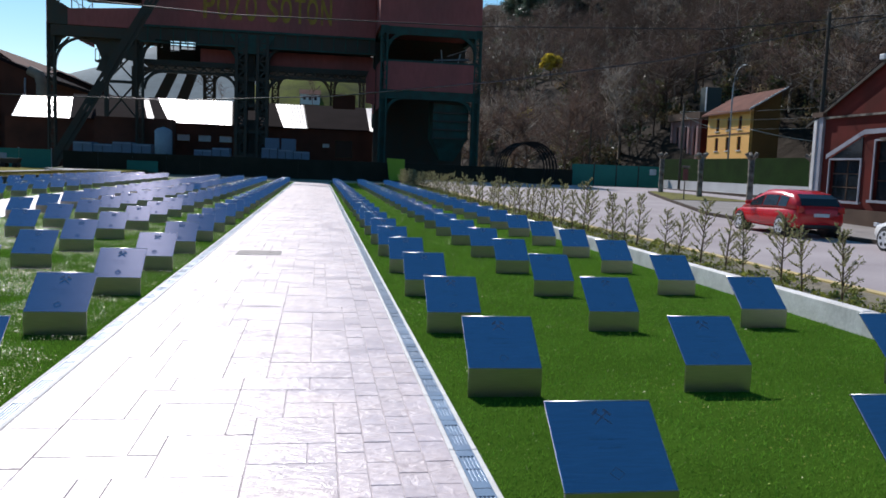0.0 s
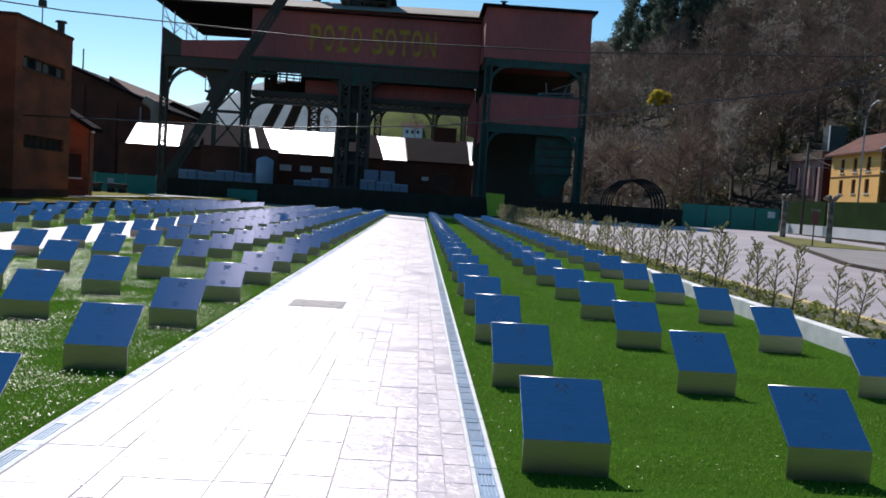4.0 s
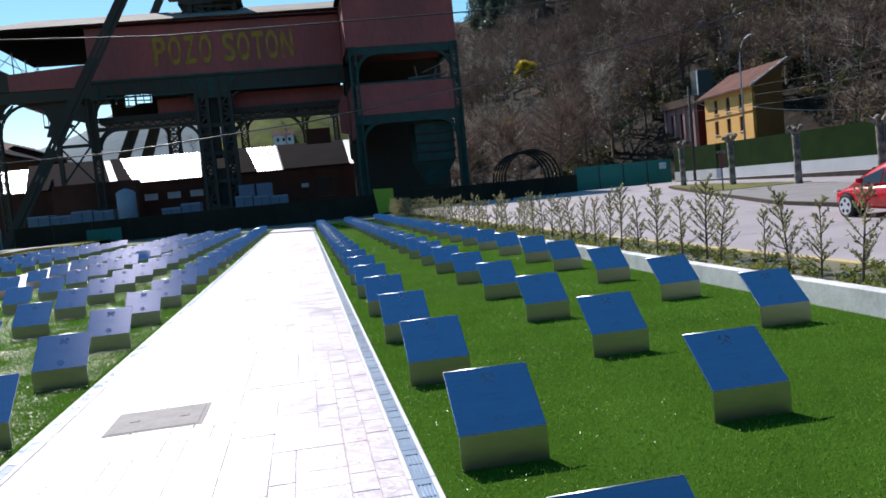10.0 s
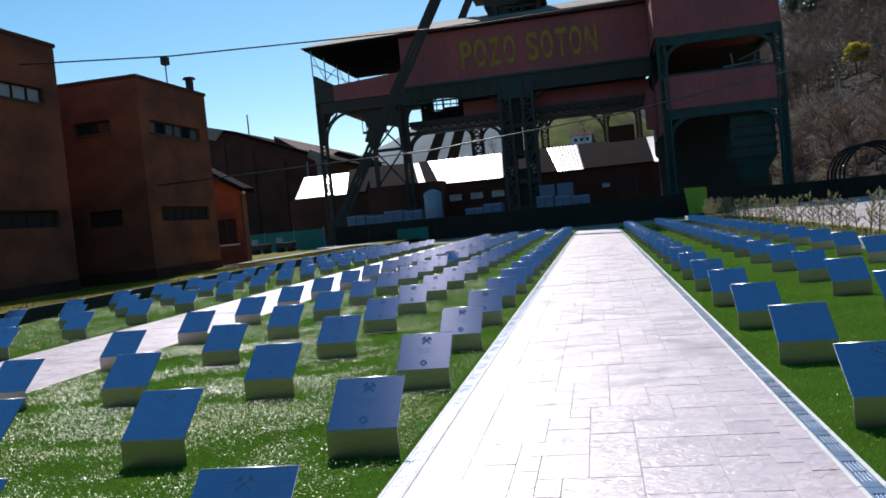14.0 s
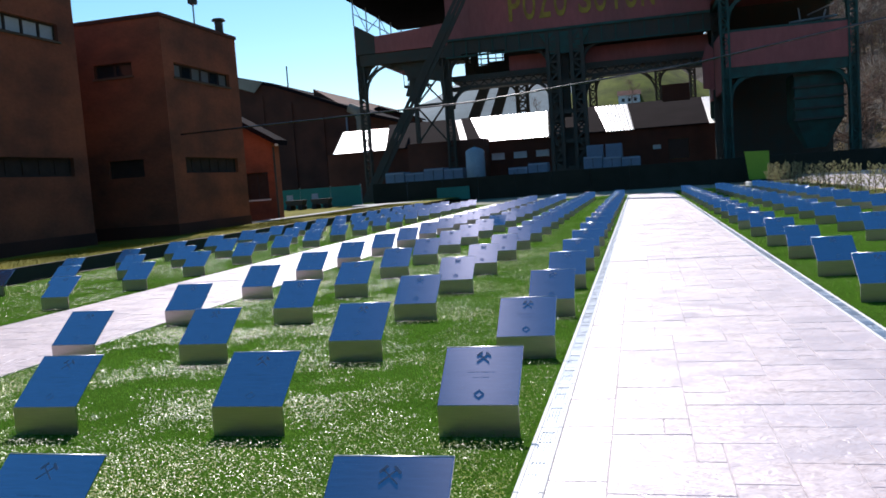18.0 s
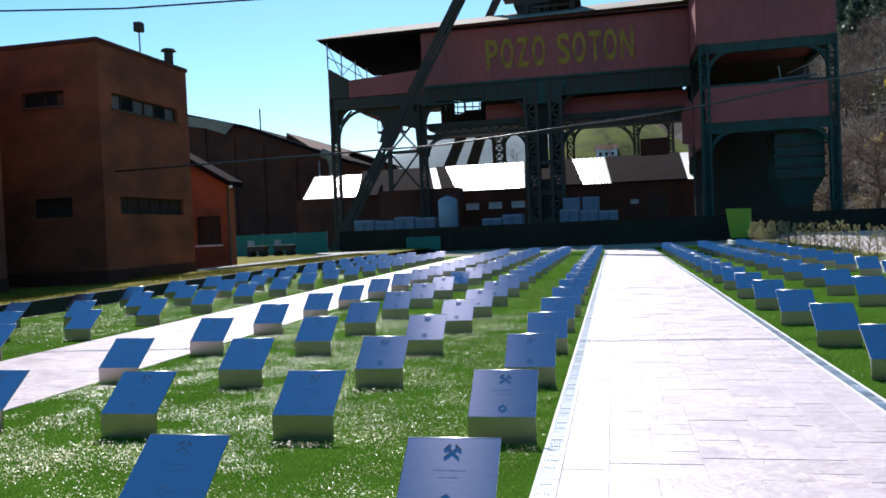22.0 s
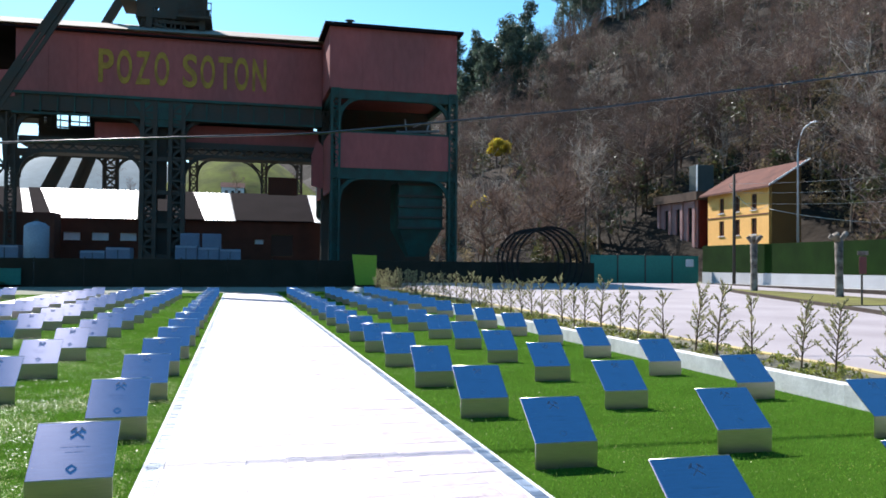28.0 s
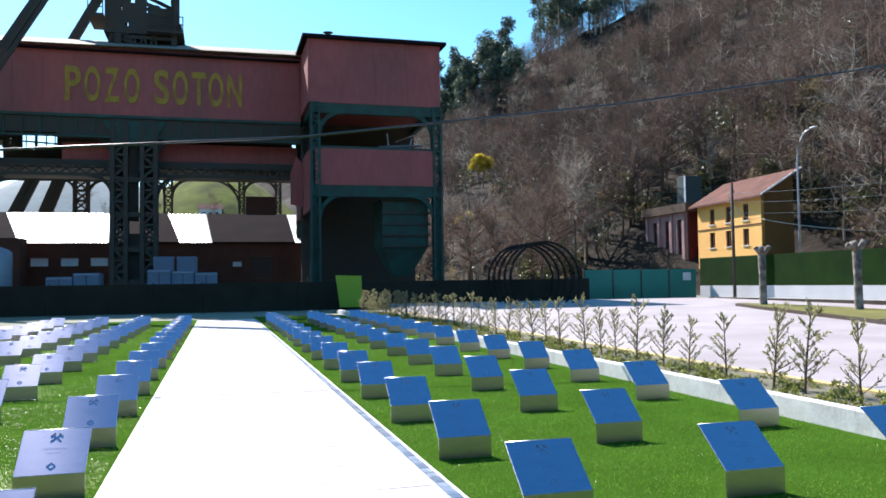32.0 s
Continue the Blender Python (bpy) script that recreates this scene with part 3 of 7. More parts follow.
# strip of dry grass and the rising ground by the brick buildings
bank = Shape()
ys = [START + (78 - START) * i / 40 for i in range(41)]
cols = [(-13.68, 0.30), (-15.0, 0.33), (-16.6, 0.28), (-19.0, 0.22), (-45, 0.20)]
bank.v = [(x - (0.35 * math.sin(y * 0.3) if i in (2, 3) else 0), y, z + 0.03 * math.sin(y * 0.7 + i) * (0 < i < 4)) for y in ys for i, (x, z) in enumerate(cols)]
bank.f = [(r * 5 + c + 1, r * 5 + c, r * 5 + 5 + c, r * 5 + 6 + c) for r in range(40) for c in range(4)]
tagged(part("ground_bank", bank, M["drygrass"]), "yellowed rough grass bank below the brick buildings", "grass", kind="structure")
tagged(part("lawn_edging", Shape().box(-13.68, -13.60, START, END + 2, -0.3, 0.33), M["edging"]), "black plastic edging board along the lawn", "edging", kind="structure")

# low wall, planting strip, road
def road_z(y):
    """The road rises gently towards the gate."""
    return -0.36 + 0.01565 * min(max(0.0, y - 22), 23) + 0.0115 * max(0.0, y - 45)


def sloped(name, left, right, lift, mat, label, category, depth=0.35):
    """A strip of ground between two lines of (x, y), which follows the road's rise."""
    g = Shape()
    for (x0, y0), (x1, y1) in zip(left, right):
        g.v += [(x0, y0, road_z(y0) + lift), (x1, y1, road_z(y1) + lift), (x0, y0, road_z(y0) + lift - depth), (x1, y1, road_z(y1) + lift - depth)]
    for k in range(len(left) - 1):
        o = 4 * k
        g.f += [(o, o + 1, o + 5, o + 4), (o + 2, o, o + 4, o + 6), (o + 1, o + 3, o + 7, o + 5)]
    g.f += [(2, 3, 1, 0), (o + 4, o + 5, o + 7, o + 6)]
    return tagged(part(name, g, mat), label, category, kind="structure")


STRIP = [(7.30, START), (7.30, 10), (7.30, 25), (7.5, 33.4), (7.9, 44.3), (8.4, 58), (8.9, 68), (10.5, 75)]
KERB = [(16.95, START), (16.95, 10), (17.0, 23), (17.4, 33.4), (20.6, 44.3), (23.8, 54.5), (25.2, 58.3)]
sloped("road", [(x + 0.16, y) for x, y in STRIP], KERB[:5] + [(25.2, 58.3), (33.0, 66), (33.0, 71)], 0.0, M["asphalt"], "pale grey worn asphalt road", "road")
FAR = [(20.9, START), (20.9, 10), (20.9, 23), (24.4, 33.4), (26.3, 44.3), (26.4, 55), (25.75, 58.4)]
KERB2 = [(x + 0.14, y) for x, y in KERB]
sloped("kerb_east", KERB, KERB2, 0.13, M["shadekerb"], "road kerb coloured dark for its shaded face", "kerb")
sloped("pavement_east", KERB2[:5], FAR[:5], 0.12, M["oldpavement"], "grey concrete pavement beside parked cars", "pavement")
sloped("grass_island", KERB2[4:], FAR[4:], 0.15, M["verge"], "yellow-green grass strip with pollarded trees", "grass")
sloped("road_far", FAR[2:] + [(30.0, 68.0)], [(33.0, 18), (33.0, 33.4), (33.0, 44.3), (33.0, 57), (33.0, 64.5), (33.1, 70.95)], 0.02, M["asphalt"], "grey asphalt lane beside the hedge", "road")
tagged(part("pavement_hedge", Shape().box(31.6, 33.0, 30, 70, -0.2, 0.34), M["pavement"]), "narrow pavement below the hedge wall", "pavement", kind="structure")
sheet("planting_strip", [(WALL_X + 0.14, START)] + STRIP[:7] + [(WALL_X + 0.14, 68)], -0.3, 0.10, M["earth"], "brown earth strip with young plants", "flower bed")
kb = Shape()
for (x0, y0), (x1, y1) in zip(STRIP[:6], STRIP[1:7]):
    kb.prism([(x0 + 0.002, y0), (x0 + 0.158, y0), (x1 + 0.158, y1), (x1 + 0.002, y1)], "z", -0.4, 0.12)
tagged(part("kerb_west", kb, M["yellowline"]), "pale yellowish concrete kerb along the planting strip", "kerb", kind="structure")
wall_kerb = tagged(new("wall_kerb"), "low whitish concrete wall along the lawn", "wall", kind="structure")
y, k = START, 0
blk = Shape().chamfer(0, 0.14, 0.0006, 1.9994, -0.3, 0.225, 0.012).mesh("wall_block", M["kerb"])
while y < END + 6:
    part("wall_block", blk, None, wall_kerb, at=(WALL_X, y, 0.004 * math.sin(k * 2.1)))
    y, k = y + 2.0, k + 1


# ---- memorial plaques ----
PW, LIP, RISE, RUN = 0.486, 0.189, 0.277, 0.345


def memorial_plaque(x, y):
    root = thing("memorial_plaque", "bent brushed-steel memorial plaque with a sloping face on artificial lawn", "memorial plaque", "rows of memorial plaques", at=(x, y, -0.012))
    t = 0.012
    w = PW / 2
    ang, rad_, n = math.atan2(RISE, RUN), 0.0035, 2
    cut = rad_ * math.tan((math.pi / 2 - ang) / 2)
    # outer line of the lip: from the foot up, over the rounded bend, to the start of the sloping face
    line = [(0.0, -0.012), (0.0, 0.03), (0.0, 0.06), (0.0, LIP - cut)]
    line += [(rad_ - rad_ * math.cos(q), LIP - cut + rad_ * math.sin(q)) for q in [(math.pi / 2 - ang) * (k + 1) / n for k in range(n)]]
    inner = []
    for i, p in enumerate(line):
        q0, q1 = line[max(i - 1, 0)], line[min(i + 1, len(line) - 1)]
        d = Vector((q1[0] - q0[0], q1[1] - q0[1])).normalized()
        inner.append((p[0] + d.y * t, p[1] - d.x * t))
    lip = Shape()
    m_ = len(line)
    lip.v = [(x_, a_, b_) for x_ in (-w, w) for a_, b_ in line + inner]
    lip.f = [(i, i + 1, i + 1 + 2 * m_, i + 2 * m_) for i in range(m_ - 1)] + [(i + m_, i + 1 + m_, i + 1 + 3 * m_, i + 3 * m_) for i in range(m_ - 1)]
    lip.f += [(o + i, o + i + 1, o + i + 1 + m_, o + i + m_) for o in (0, 2 * m_) for i in range(m_ - 1)] + [(0, m_, 3 * m_, 2 * m_), (m_ - 1, 2 * m_ - 1, 4 * m_ - 1, 3 * m_ - 1)]
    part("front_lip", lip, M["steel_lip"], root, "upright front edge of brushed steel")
    nrm = Vector((0, -RISE, RUN)).normalized()
    n2, z2 = nrm.y * t, nrm.z * t
    y_, z_ = line[-1]
    face = Shape().prism([(y_ + 0.0006, z_ + 0.0006), (RUN, LIP + RISE), (RUN - n2, LIP + RISE - z2), (y_ - n2 + 0.0006, z_ - z2 + 0.0006)], "x", -w, w)
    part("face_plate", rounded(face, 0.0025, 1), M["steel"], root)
    fold = Shape()
    up_, n_ = Vector((0, RUN, RISE)).normalized(), 7
    mid_ = Vector((0, RUN, LIP + RISE)) - nrm * 0.006
    for x_ in (-w, w):
        fold.v += [tuple(mid_ + Vector((x_, 0, 0)) + 0.0062 * (math.cos(q) * nrm + math.sin(q) * up_)) for q in [math.pi * k / (n_ - 1) for k in range(n_)]]
    fold.f = [(i, i + 1, i + 1 + n_, i + n_) for i in range(n_ - 1)] + [tuple(range(n_)), tuple(range(n_, 2 * n_))]
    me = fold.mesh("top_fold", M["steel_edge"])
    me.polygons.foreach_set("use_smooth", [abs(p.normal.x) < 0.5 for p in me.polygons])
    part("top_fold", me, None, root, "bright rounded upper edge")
    turn = Matrix.Translation((0, 0, LIP)) @ Matrix.Rotation(math.atan2(RISE, RUN), 4, "X")
    slope = math.hypot(RISE, RUN)

    def lay(shape, u, v):
        shape.v = [tuple(turn @ Vector((p[0] + u, p[1] + v, p[2] + 0.0004))) for p in shape.v]
        return shape
    ham = Shape()
    for s in (-1, 1):
        a = Vector((-s * 0.037, -0.034, 0.0))
        b = Vector((s * 0.029, 0.029, 0.0))
        ham.beam(a, b, 0.006, 0.0010)
        d = (b - a).normalized()
        q = Vector((-d.y, d.x, 0))
        ham.beam(b - q * 0.022 - d * 0.002, b + q * 0.018 - d * 0.002, 0.0115, 0.0010)
    part("hammers_emblem", lay(ham, 0, slope - 0.085), M["engraved"], root, "engraved crossed hammers")
    loz = Shape()
    c = [(0, -0.029, 0), (0.031, 0, 0), (0, 0.029, 0), (-0.031, 0, 0)]
    for i in range(4):
        loz.beam(c[i], c[(i + 1) % 4], 0.0022, 0.0010)
    part("lozenge_mark", lay(loz, 0, 0.085), M["engraved"], root, "engraved outlined lozenge")
    for at_, words in ((0.56, ((-0.085, -0.042), (-0.034, -0.012), (-0.004, 0.055), (0.062, 0.085))), (0.47, ((-0.05, -0.01), (-0.002, 0.048)))):
        line_ = Shape()
        for u0, u1 in words:
            line_.box(u0, u1, -0.004, 0.004, -0.001, -0.0002)
        part("text_line", lay(line_, 0, slope * at_), M["engraved_text"], root, "faint engraved line of writing")
    return root


rng = random.Random(4)
first = None
COLUMNS = [(1.70, 5.0, 2.015), (3.27, 5.1, 2.03), (4.95, 5.28, 2.045),
           (-1.62, 6.87, 1.997), (-3.12, 6.87, 1.998), (-4.60, 6.87, 1.998), (-6.06, 7.0, 1.998),
           (-9.36, 6.85, 1.99), (-10.87, 6.82, 1.99), (-12.35, 6.85, 1.99)]
for ci, (cx, y0, p) in enumerate(COLUMNS):
    for k in range(-4, 30):
        y = y0 + p * k
        if ci == 2 and k >= 8:
            y -= 0.2 if k < 13 else 0.1
        drift = -min(max(0.0145 * (y - 19), -0.05), 0.08) if ci == 6 else 0.0
        if ci == 1 and k >= 9:
            y -= 0.1
        if not -3.0 < y < END - 1.5:
            continue
        m = pose(cx + drift + {1: 0.0035, 2: 0.0072}.get(ci, 0.0) * (y - 17) + rng.uniform(-0.012, 0.012), y + rng.uniform(-0.02, 0.02), -0.012, 0, 0, rng.uniform(-0.8, 0.8))
        if first is None:
            first = memorial_plaque(cx, y)
            first.matrix_basis = m
        else:
            copy_thing(first, m)


# ---- headframe building ----
def lattice(shape, a, b, width, depth, bays, bar=0.16):
    """A laced column or strut: four corner bars with diagonals."""
    a, b = Vector(a), Vector(b)
    d = (b - a).normalized()
    side = Vector((1, 0, 0)) if abs(d.x) < 0.8 else Vector((0, 0, 1))
    front = d.cross(side).normalized()
    side = front.cross(d).normalized()
    corners = [(i * width / 2, j * depth / 2) for i, j in ((-1, -1), (1, -1), (1, 1), (-1, 1))]
    P = lambda t, c: a.lerp(b, t) + side * c[0] + front * c[1]
    for c in corners:
        shape.beam(P(0, c), P(1, c), bar)
    for k in range(bays):
        t0, t1 = k / bays, (k + 1) / bays
        for i in range(4):
            c0, c1 = corners[i], corners[(i + 1) % 4]
            shape.beam(P(t0, c0 if k % 2 else c1), P(t1, c1 if k % 2 else c0), bar * 0.55)
            shape.beam(P(t1, c0), P(t1, c1), bar * 0.55)


def bracket(shape, x, z, r, s, y, w=0.3):
    """A quarter-round bracket under a beam, beside a post; s: to which side it goes."""
    n = 7
    pts = [(x + s * (r - r * math.cos(k * math.pi / 2 / n)), z - r + r * math.sin(k * math.pi / 2 / n)) for k in range(n + 1)]
    for p, q in zip(pts, pts[1:]):
        shape.beam((p[0], y, p[1]), (q[0], y, q[1]), w, 0.22)
    shape.beam((x, y, z - r * 0.5), (x + s * r * 0.5, y, z), w * 0.7, 0.16)


FY = 91.0
hall = thing("headframe_building", "huge red and green steel pithead building with open lattice frame", "mine building", at=(0, 0, 0))
part("sign_panel", Shape().box(-18.2, 6.4, FY, FY + 0.25, 15.35, 20.75), M["panel"], hall, "faded dark red sheet wall with painted letters")
part("lower_panel", Shape().prism([(-25.6, 14.85), (-18.2, 14.85), (-18.2, 17.0), (-22.4, 16.7), (-25.6, 16.5)], "y", FY, FY + 0.25), M["panel"], hall, "faded dark red parapet sheet")
part("corner_sheet", Shape().prism([(-27.6, 14.85), (-25.6, 14.85), (-25.6, 16.5), (-27.6, 17.78)], "y", FY, FY + 0.25), M["darksteel"], hall)
part("west_parapet", Shape().box(-27.78, -27.6, FY + 0.26, FY + 18, 14.85, 17.8), M["panel"], hall)
part("lower_panel", Shape().box(-5.2, 6.3, FY + 2.0, FY + 2.2, 11.9, 13.5), M["panel"], hall, "faded dark red band below the beam")
part("lower_panel", Shape().box(-12.5, -8.8, FY + 2.0, FY + 2.2, 11.9, 13.4), M["panel"], hall, "faded dark red band below the beam")
roof = Shape().add([(-28.6, FY - 0.6, 20.6), (6.5, FY - 0.6, 20.95), (6.5, FY + 4.5, 22.75), (-24.4, FY + 4.5, 22.45), (-28.6, FY + 18.4, 20.62), (6.5, FY + 18.4, 20.97)],
                   [(0, 1, 2, 3), (0, 3, 4), (3, 2, 5, 4), (1, 5, 2), (0, 4, 5, 1)])
part("lower_panel", Shape().box(1.95, 4.5, FY + 3.0, FY + 3.2, 7.7, 9.3), M["brickdark"], hall, "rust-brown sheet below the beam")
part("roof", roof, M["greyroof"], hall, "pale weathered sheet roof")
soffit = Shape().box(-28.3, 6.3, FY - 0.5, FY + 18.3, 20.38, 20.5)
# underside takes the darkened roof colour, unlike the pale top
part("soffit", soffit, M["darkroof"], hall)
floor_deck = Shape().box(-27.6, -18.4, FY + 0.3, FY + 14, 14.9, 15.2).box(-18.4, -12.4, FY + 0.3, FY + 1.6, 14.9, 15.2).box(-12.4, 6.3, FY + 0.3, FY + 14, 14.9, 15.2)
part("deck", floor_deck, M["darksteel"], hall)
rail = Shape()
for y in (FY + 0.1, FY + 4.3, FY + 8.9, FY + 13.2, FY + 17.6):
    part("railing_post", Shape().beam((-27.7, y, 17.8), (-27.7, y, 20.4), 0.10), M["galv"], hall)
rail.beam((-27.7, FY + 0.1, 19.0), (-27.7, FY + 17.6, 19.0), 0.07)
for y0, y1 in ((0.1, 4.3), (8.9, 4.3), (8.9, 13.2), (17.6, 13.2)):
    rail.beam((-27.7, FY + y0, 20.2), (-27.7, FY + y1, 17.9), 0.06)
part("railing", rail, M["galv"], hall)
band = Shape().box(-18.4, -16.9, FY + 0.1, FY + 0.7, 13.5, 15.3).box(-16.9, -12.6, FY + 0.1, FY + 0.7, 13.85, 15.3).box(-12.6, 6.4, FY + 0.1, FY + 0.7, 13.5, 15.3)
band.box(-27.3, -18.4, FY + 0.1, FY + 0.7, 13.7, 14.8)
part("girder", band, M["darksteel"], hall)
band2 = Shape().box(-18.2, 6.4, FY + 1.2, FY + 1.7, 11.4, 11.9)
for i in range(24):
    x = -17.4 + i * 0.98
    band2.beam((x, FY + 1.0, 10.75), (x + 0.98, FY + 1.0, 11.5), 0.12)
    band2.beam((x + 0.98, FY + 1.0, 10.75), (x, FY + 1.0, 11.5), 0.12)
band2.box(-18.2, 6.4, FY + 0.9, FY + 1.2, 10.55, 10.8)
part("lattice_girder", band2, M["darksteel"], hall)
for x, w in ((-27.4, 0.8), (-18.55, 0.8), (-6.85, 3.4), (6.9, 0.9)):
    c = Shape()
    if w < 2:
        lattice(c, (x, FY + 0.6, 0), (x, FY + 0.6, 15), w * 0.8, 0.5, 20, 0.16)
    else:
        for s in (-1, 1):
            lattice(c, (x + s * w * 0.33, FY + 0.6, 0), (x + s * w * 0.33, FY + 0.6, 15), w * 0.30, 1.1, 16, 0.34)
            c.box(x + s * w * 0.33 - 0.35, x + s * w * 0.33 + 0.35, FY + 0.9, FY + 1.0, 0, 4.9)
            c.box(x + s * w * 0.33 - 0.35, x + s * w * 0.33 + 0.35, FY + 0.9, FY + 1.0, 6.3, 14)
        c.box(x - 0.45, x + 0.45, FY + 0.7, FY + 0.9, 0, 5.9)
        c.box(x - 0.45, x + 0.30, FY + 0.7, FY + 0.9, 6.9, 14)
        for z in (2.0, 4.6, 7.4, 10.2):
            c.box(x - w / 2, x + w / 2, FY + 0.02, FY + 0.1, z - 0.2, z + 0.2)
    for s in (-1, 1):
        if (x > -26 or s > 0) and x < 6:
            bracket(c, x + s * w / 2, 13.6, 2.8 if x < -26 else 1.6, s, FY + 0.5)
            bracket(c, x + s * w / 2, 10.6, 1.9, s, FY + 1.0) if x > -26 and x < 4 and (x > -18 or s > 0) else None
    part("column", c, M["darksteel"], hall)
for cx_, cw_ in ((-6.8, 2.9),):
    part("capital", Shape().prism([(cx_ - cw_ / 2, 12.9), (cx_ + cw_ / 2, 12.9), (cx_ + cw_ / 2 + 0.2, 13.6), (cx_ + cw_ / 2 + 0.95, 14.9), (cx_ - cw_ / 2 - 0.95, 14.9), (cx_ - cw_ / 2 - 0.2, 13.6)], "y", FY - 0.02, FY + 0.09), M["greensteel"], hall, "dark green riveted gusset plate")
part("girder_flange", Shape().box(-18.4, 6.4, FY - 0.12, FY + 0.098, 15.12, 15.34), M["greensteel"], hall, "dark green girder flange")
part("girder_flange", Shape().box(-18.4, 6.4, FY - 0.10, FY + 0.098, 13.5, 13.66), M["greensteel"], hall, "dark green girder flange")
for k in range(19):
    part("girder_stiffener", Shape().box(-17.7 + k * 1.3, -17.58 + k * 1.3, FY + 0.0, FY + 0.098, 13.67, 15.11), M["greensteel"], hall)
part("rear_wall", Shape().wall("x", FY + 9, 0.3, -18.4, 6.5, 11.3, 20.4, [(-17.95, -17.75, 14.2, 14.8), (-16.9, -15.9, 13.8, 15.3), (-15.7, -14.1, 14.1, 15.2)]), M["darksteel"], hall)
part("rear_wall", Shape().box(-27.2, -18.4, FY + 9, FY + 9.3, 14.6, 17.6), M["darksteel"], hall)
part("lower_deck", Shape().box(-18.2, 6.4, FY + 1.8, FY + 9, 11.3, 11.5), M["darksteel"], hall)
part("machine_house", Shape().box(-12.2, -8.5, FY + 3, FY + 8, 11.5, 14.88), M["darksteel"], hall)
part("bunker", Shape().box(-23.4, -15.4, FY + 1.4, FY + 4, 0, 5.6), M["brickdark"], hall, "dark brick base below the frame")
for z0, z1 in ((5.6, 9.3), (9.3, 12.6)):
    x0, x1 = -22.0, -19.0
    xb = Shape()
    xb.beam((x0, FY + 0.9, z0), (x1, FY + 0.9, z1), 0.16)
    xb.beam((x1, FY + 0.9, z0), (x0, FY + 0.9, z1), 0.16)
    xb.beam((x0, FY + 0.9, z1), (x1, FY + 0.9, z1), 0.3)
    xb.beam((x0, FY + 0.9, z0), (x0, FY + 0.9, z1), 0.4)
    part("cross_bracing", xb, M["darksteel"], hall)
cat_ = Shape().box(-23.2, -20.6, FY + 1, FY + 2, 11.3, 11.5)
for i in range(7):
    part("railing_post", Shape().beam((-23.15 + i * 0.42, FY + 1.05, 11.5), (-23.15 + i * 0.42, FY + 1.05, 12.6), 0.07), M["darksteel"], hall)
part("railing", Shape().beam((-23.2, FY + 1.05, 12.63), (-20.6, FY + 1.05, 12.63), 0.07), M["darksteel"], hall)
part("catwalk", cat_, M["darksteel"], hall)
gus = Shape().prism([(-27.7, 10.5), (-27.2, 10.5), (-26.95, 12.4), (-26.4, 13.4), (-25.7, 13.9), (-24.2, 13.6), (-23.0, 13.0), (-22.5, 11.7), (-23.0, 10.4), (-22.2, 10.2), (-21.75, 10.7), (-21.35, 12.05), (-19.3, 11.5), (-19.15, 9.4), (-18.2, 9.0), (-18.2, 14.9), (-27.7, 14.9)], "y", FY + 0.7, FY + 0.9)
part("gusset_sheet", gus, M["darksteel"], hall, "curved dark sheet under the parapet")
# inclined legs of the headframe and its tower above the roof
for y, foot, head in ((84.5, 0, 0), (116, -25.39, -19.1), (116, -21.64, -16.56)):
    leg = Shape()
    far = y > 90
    a, b = Vector((-25.5, y, 0)), Vector((-6.0, y + 4, 36))
    if far:
        a, b = Vector((foot, y, 0)), Vector((head, y, 13.42))
    if far:
        for s in (-0.5, 0.5):
            leg.beam(a + Vector((s, 0, 0)), b + Vector((s * 0.6, 0, 0)), 0.4, 0.7)
        for k in range(30):
            p, q = a.lerp(b, k / 30), a.lerp(b, (k + 1) / 30)
            leg.beam(p + Vector((-0.5, 0, 0)), q + Vector((0.4, 0, 0)), 0.2)
            leg.beam(p + Vector((0.5, 0, 0)), q + Vector((-0.4, 0, 0)), 0.2)
    else:
        # three flat members, plated over but for a short open stretch
        for s in (-0.45, 0.0, 0.45):
            leg.beam(a + Vector((s, 0, 0)), b + Vector((s, 0, 0)), 0.3, 0.28)
        for k0, k1 in ((0.0, 0.16), (0.175, 0.24), (0.25, 0.465), (0.525, 0.64), (0.655, 0.80), (0.815, 1.0)):
            leg.beam(a.lerp(b, k0), a.lerp(b, k1), 0.1, 0.9)
    part("inclined_leg", leg, M["darksteel"], hall)
for x in (-18.0, -17.2, -16.4, -15.6, -14.8, -14.1):
    part("railing_post", Shape().beam((x, FY + 8.2, 11.5), (x, FY + 8.2, 16.0), 0.09), M["darksteel"], hall)
for z in (13.9, 14.5, 15.2):
    part("railing", Shape().beam((-18.3, FY + 8.2, z), (-13.9, FY + 8.2, z - 0.25), 0.12), M["darksteel"], hall)
# rear frame behind the workshop
rear = Shape().box(-24.73, -9.5, 116.2, 116.6, 13.09, 13.59)
lattice(rear, (-14.52, 116.4, 0), (-14.52, 116.4, 13.2), 1.3, 0.8, 12, 0.32)
bracket(rear, -13.8, 13.2, 1.6, 1, 116.3)
bracket(rear, -15.24, 13.2, 1.2, -1, 116.3)
bracket(rear, -23.85, 13.2, 2.5, 1, 116.3)
bracket(rear, -10.82, 13.2, 1.3, -1, 116.3)
rear.box(-24.73, -23.85, 116.2, 116.6, 0, 13.09)
rear.box(-10.82, -9.5, 116.2, 116.6, 0, 13.09)
part("rear_frame", rear, M["darksteel"], hall)
east = Shape()
for x in (-5.65, 2.25, 6.3):
    col = Shape()
    lattice(col, (x, 116.4, 0), (x, 116.4, 13.5), 0.8 if x < 0 else 0.55, 0.6, 14, 0.22)
    part("column", col, M["darksteel"], hall)
east.box(-9.48, 9.8, 116.2, 116.6, 13.4, 14.6)
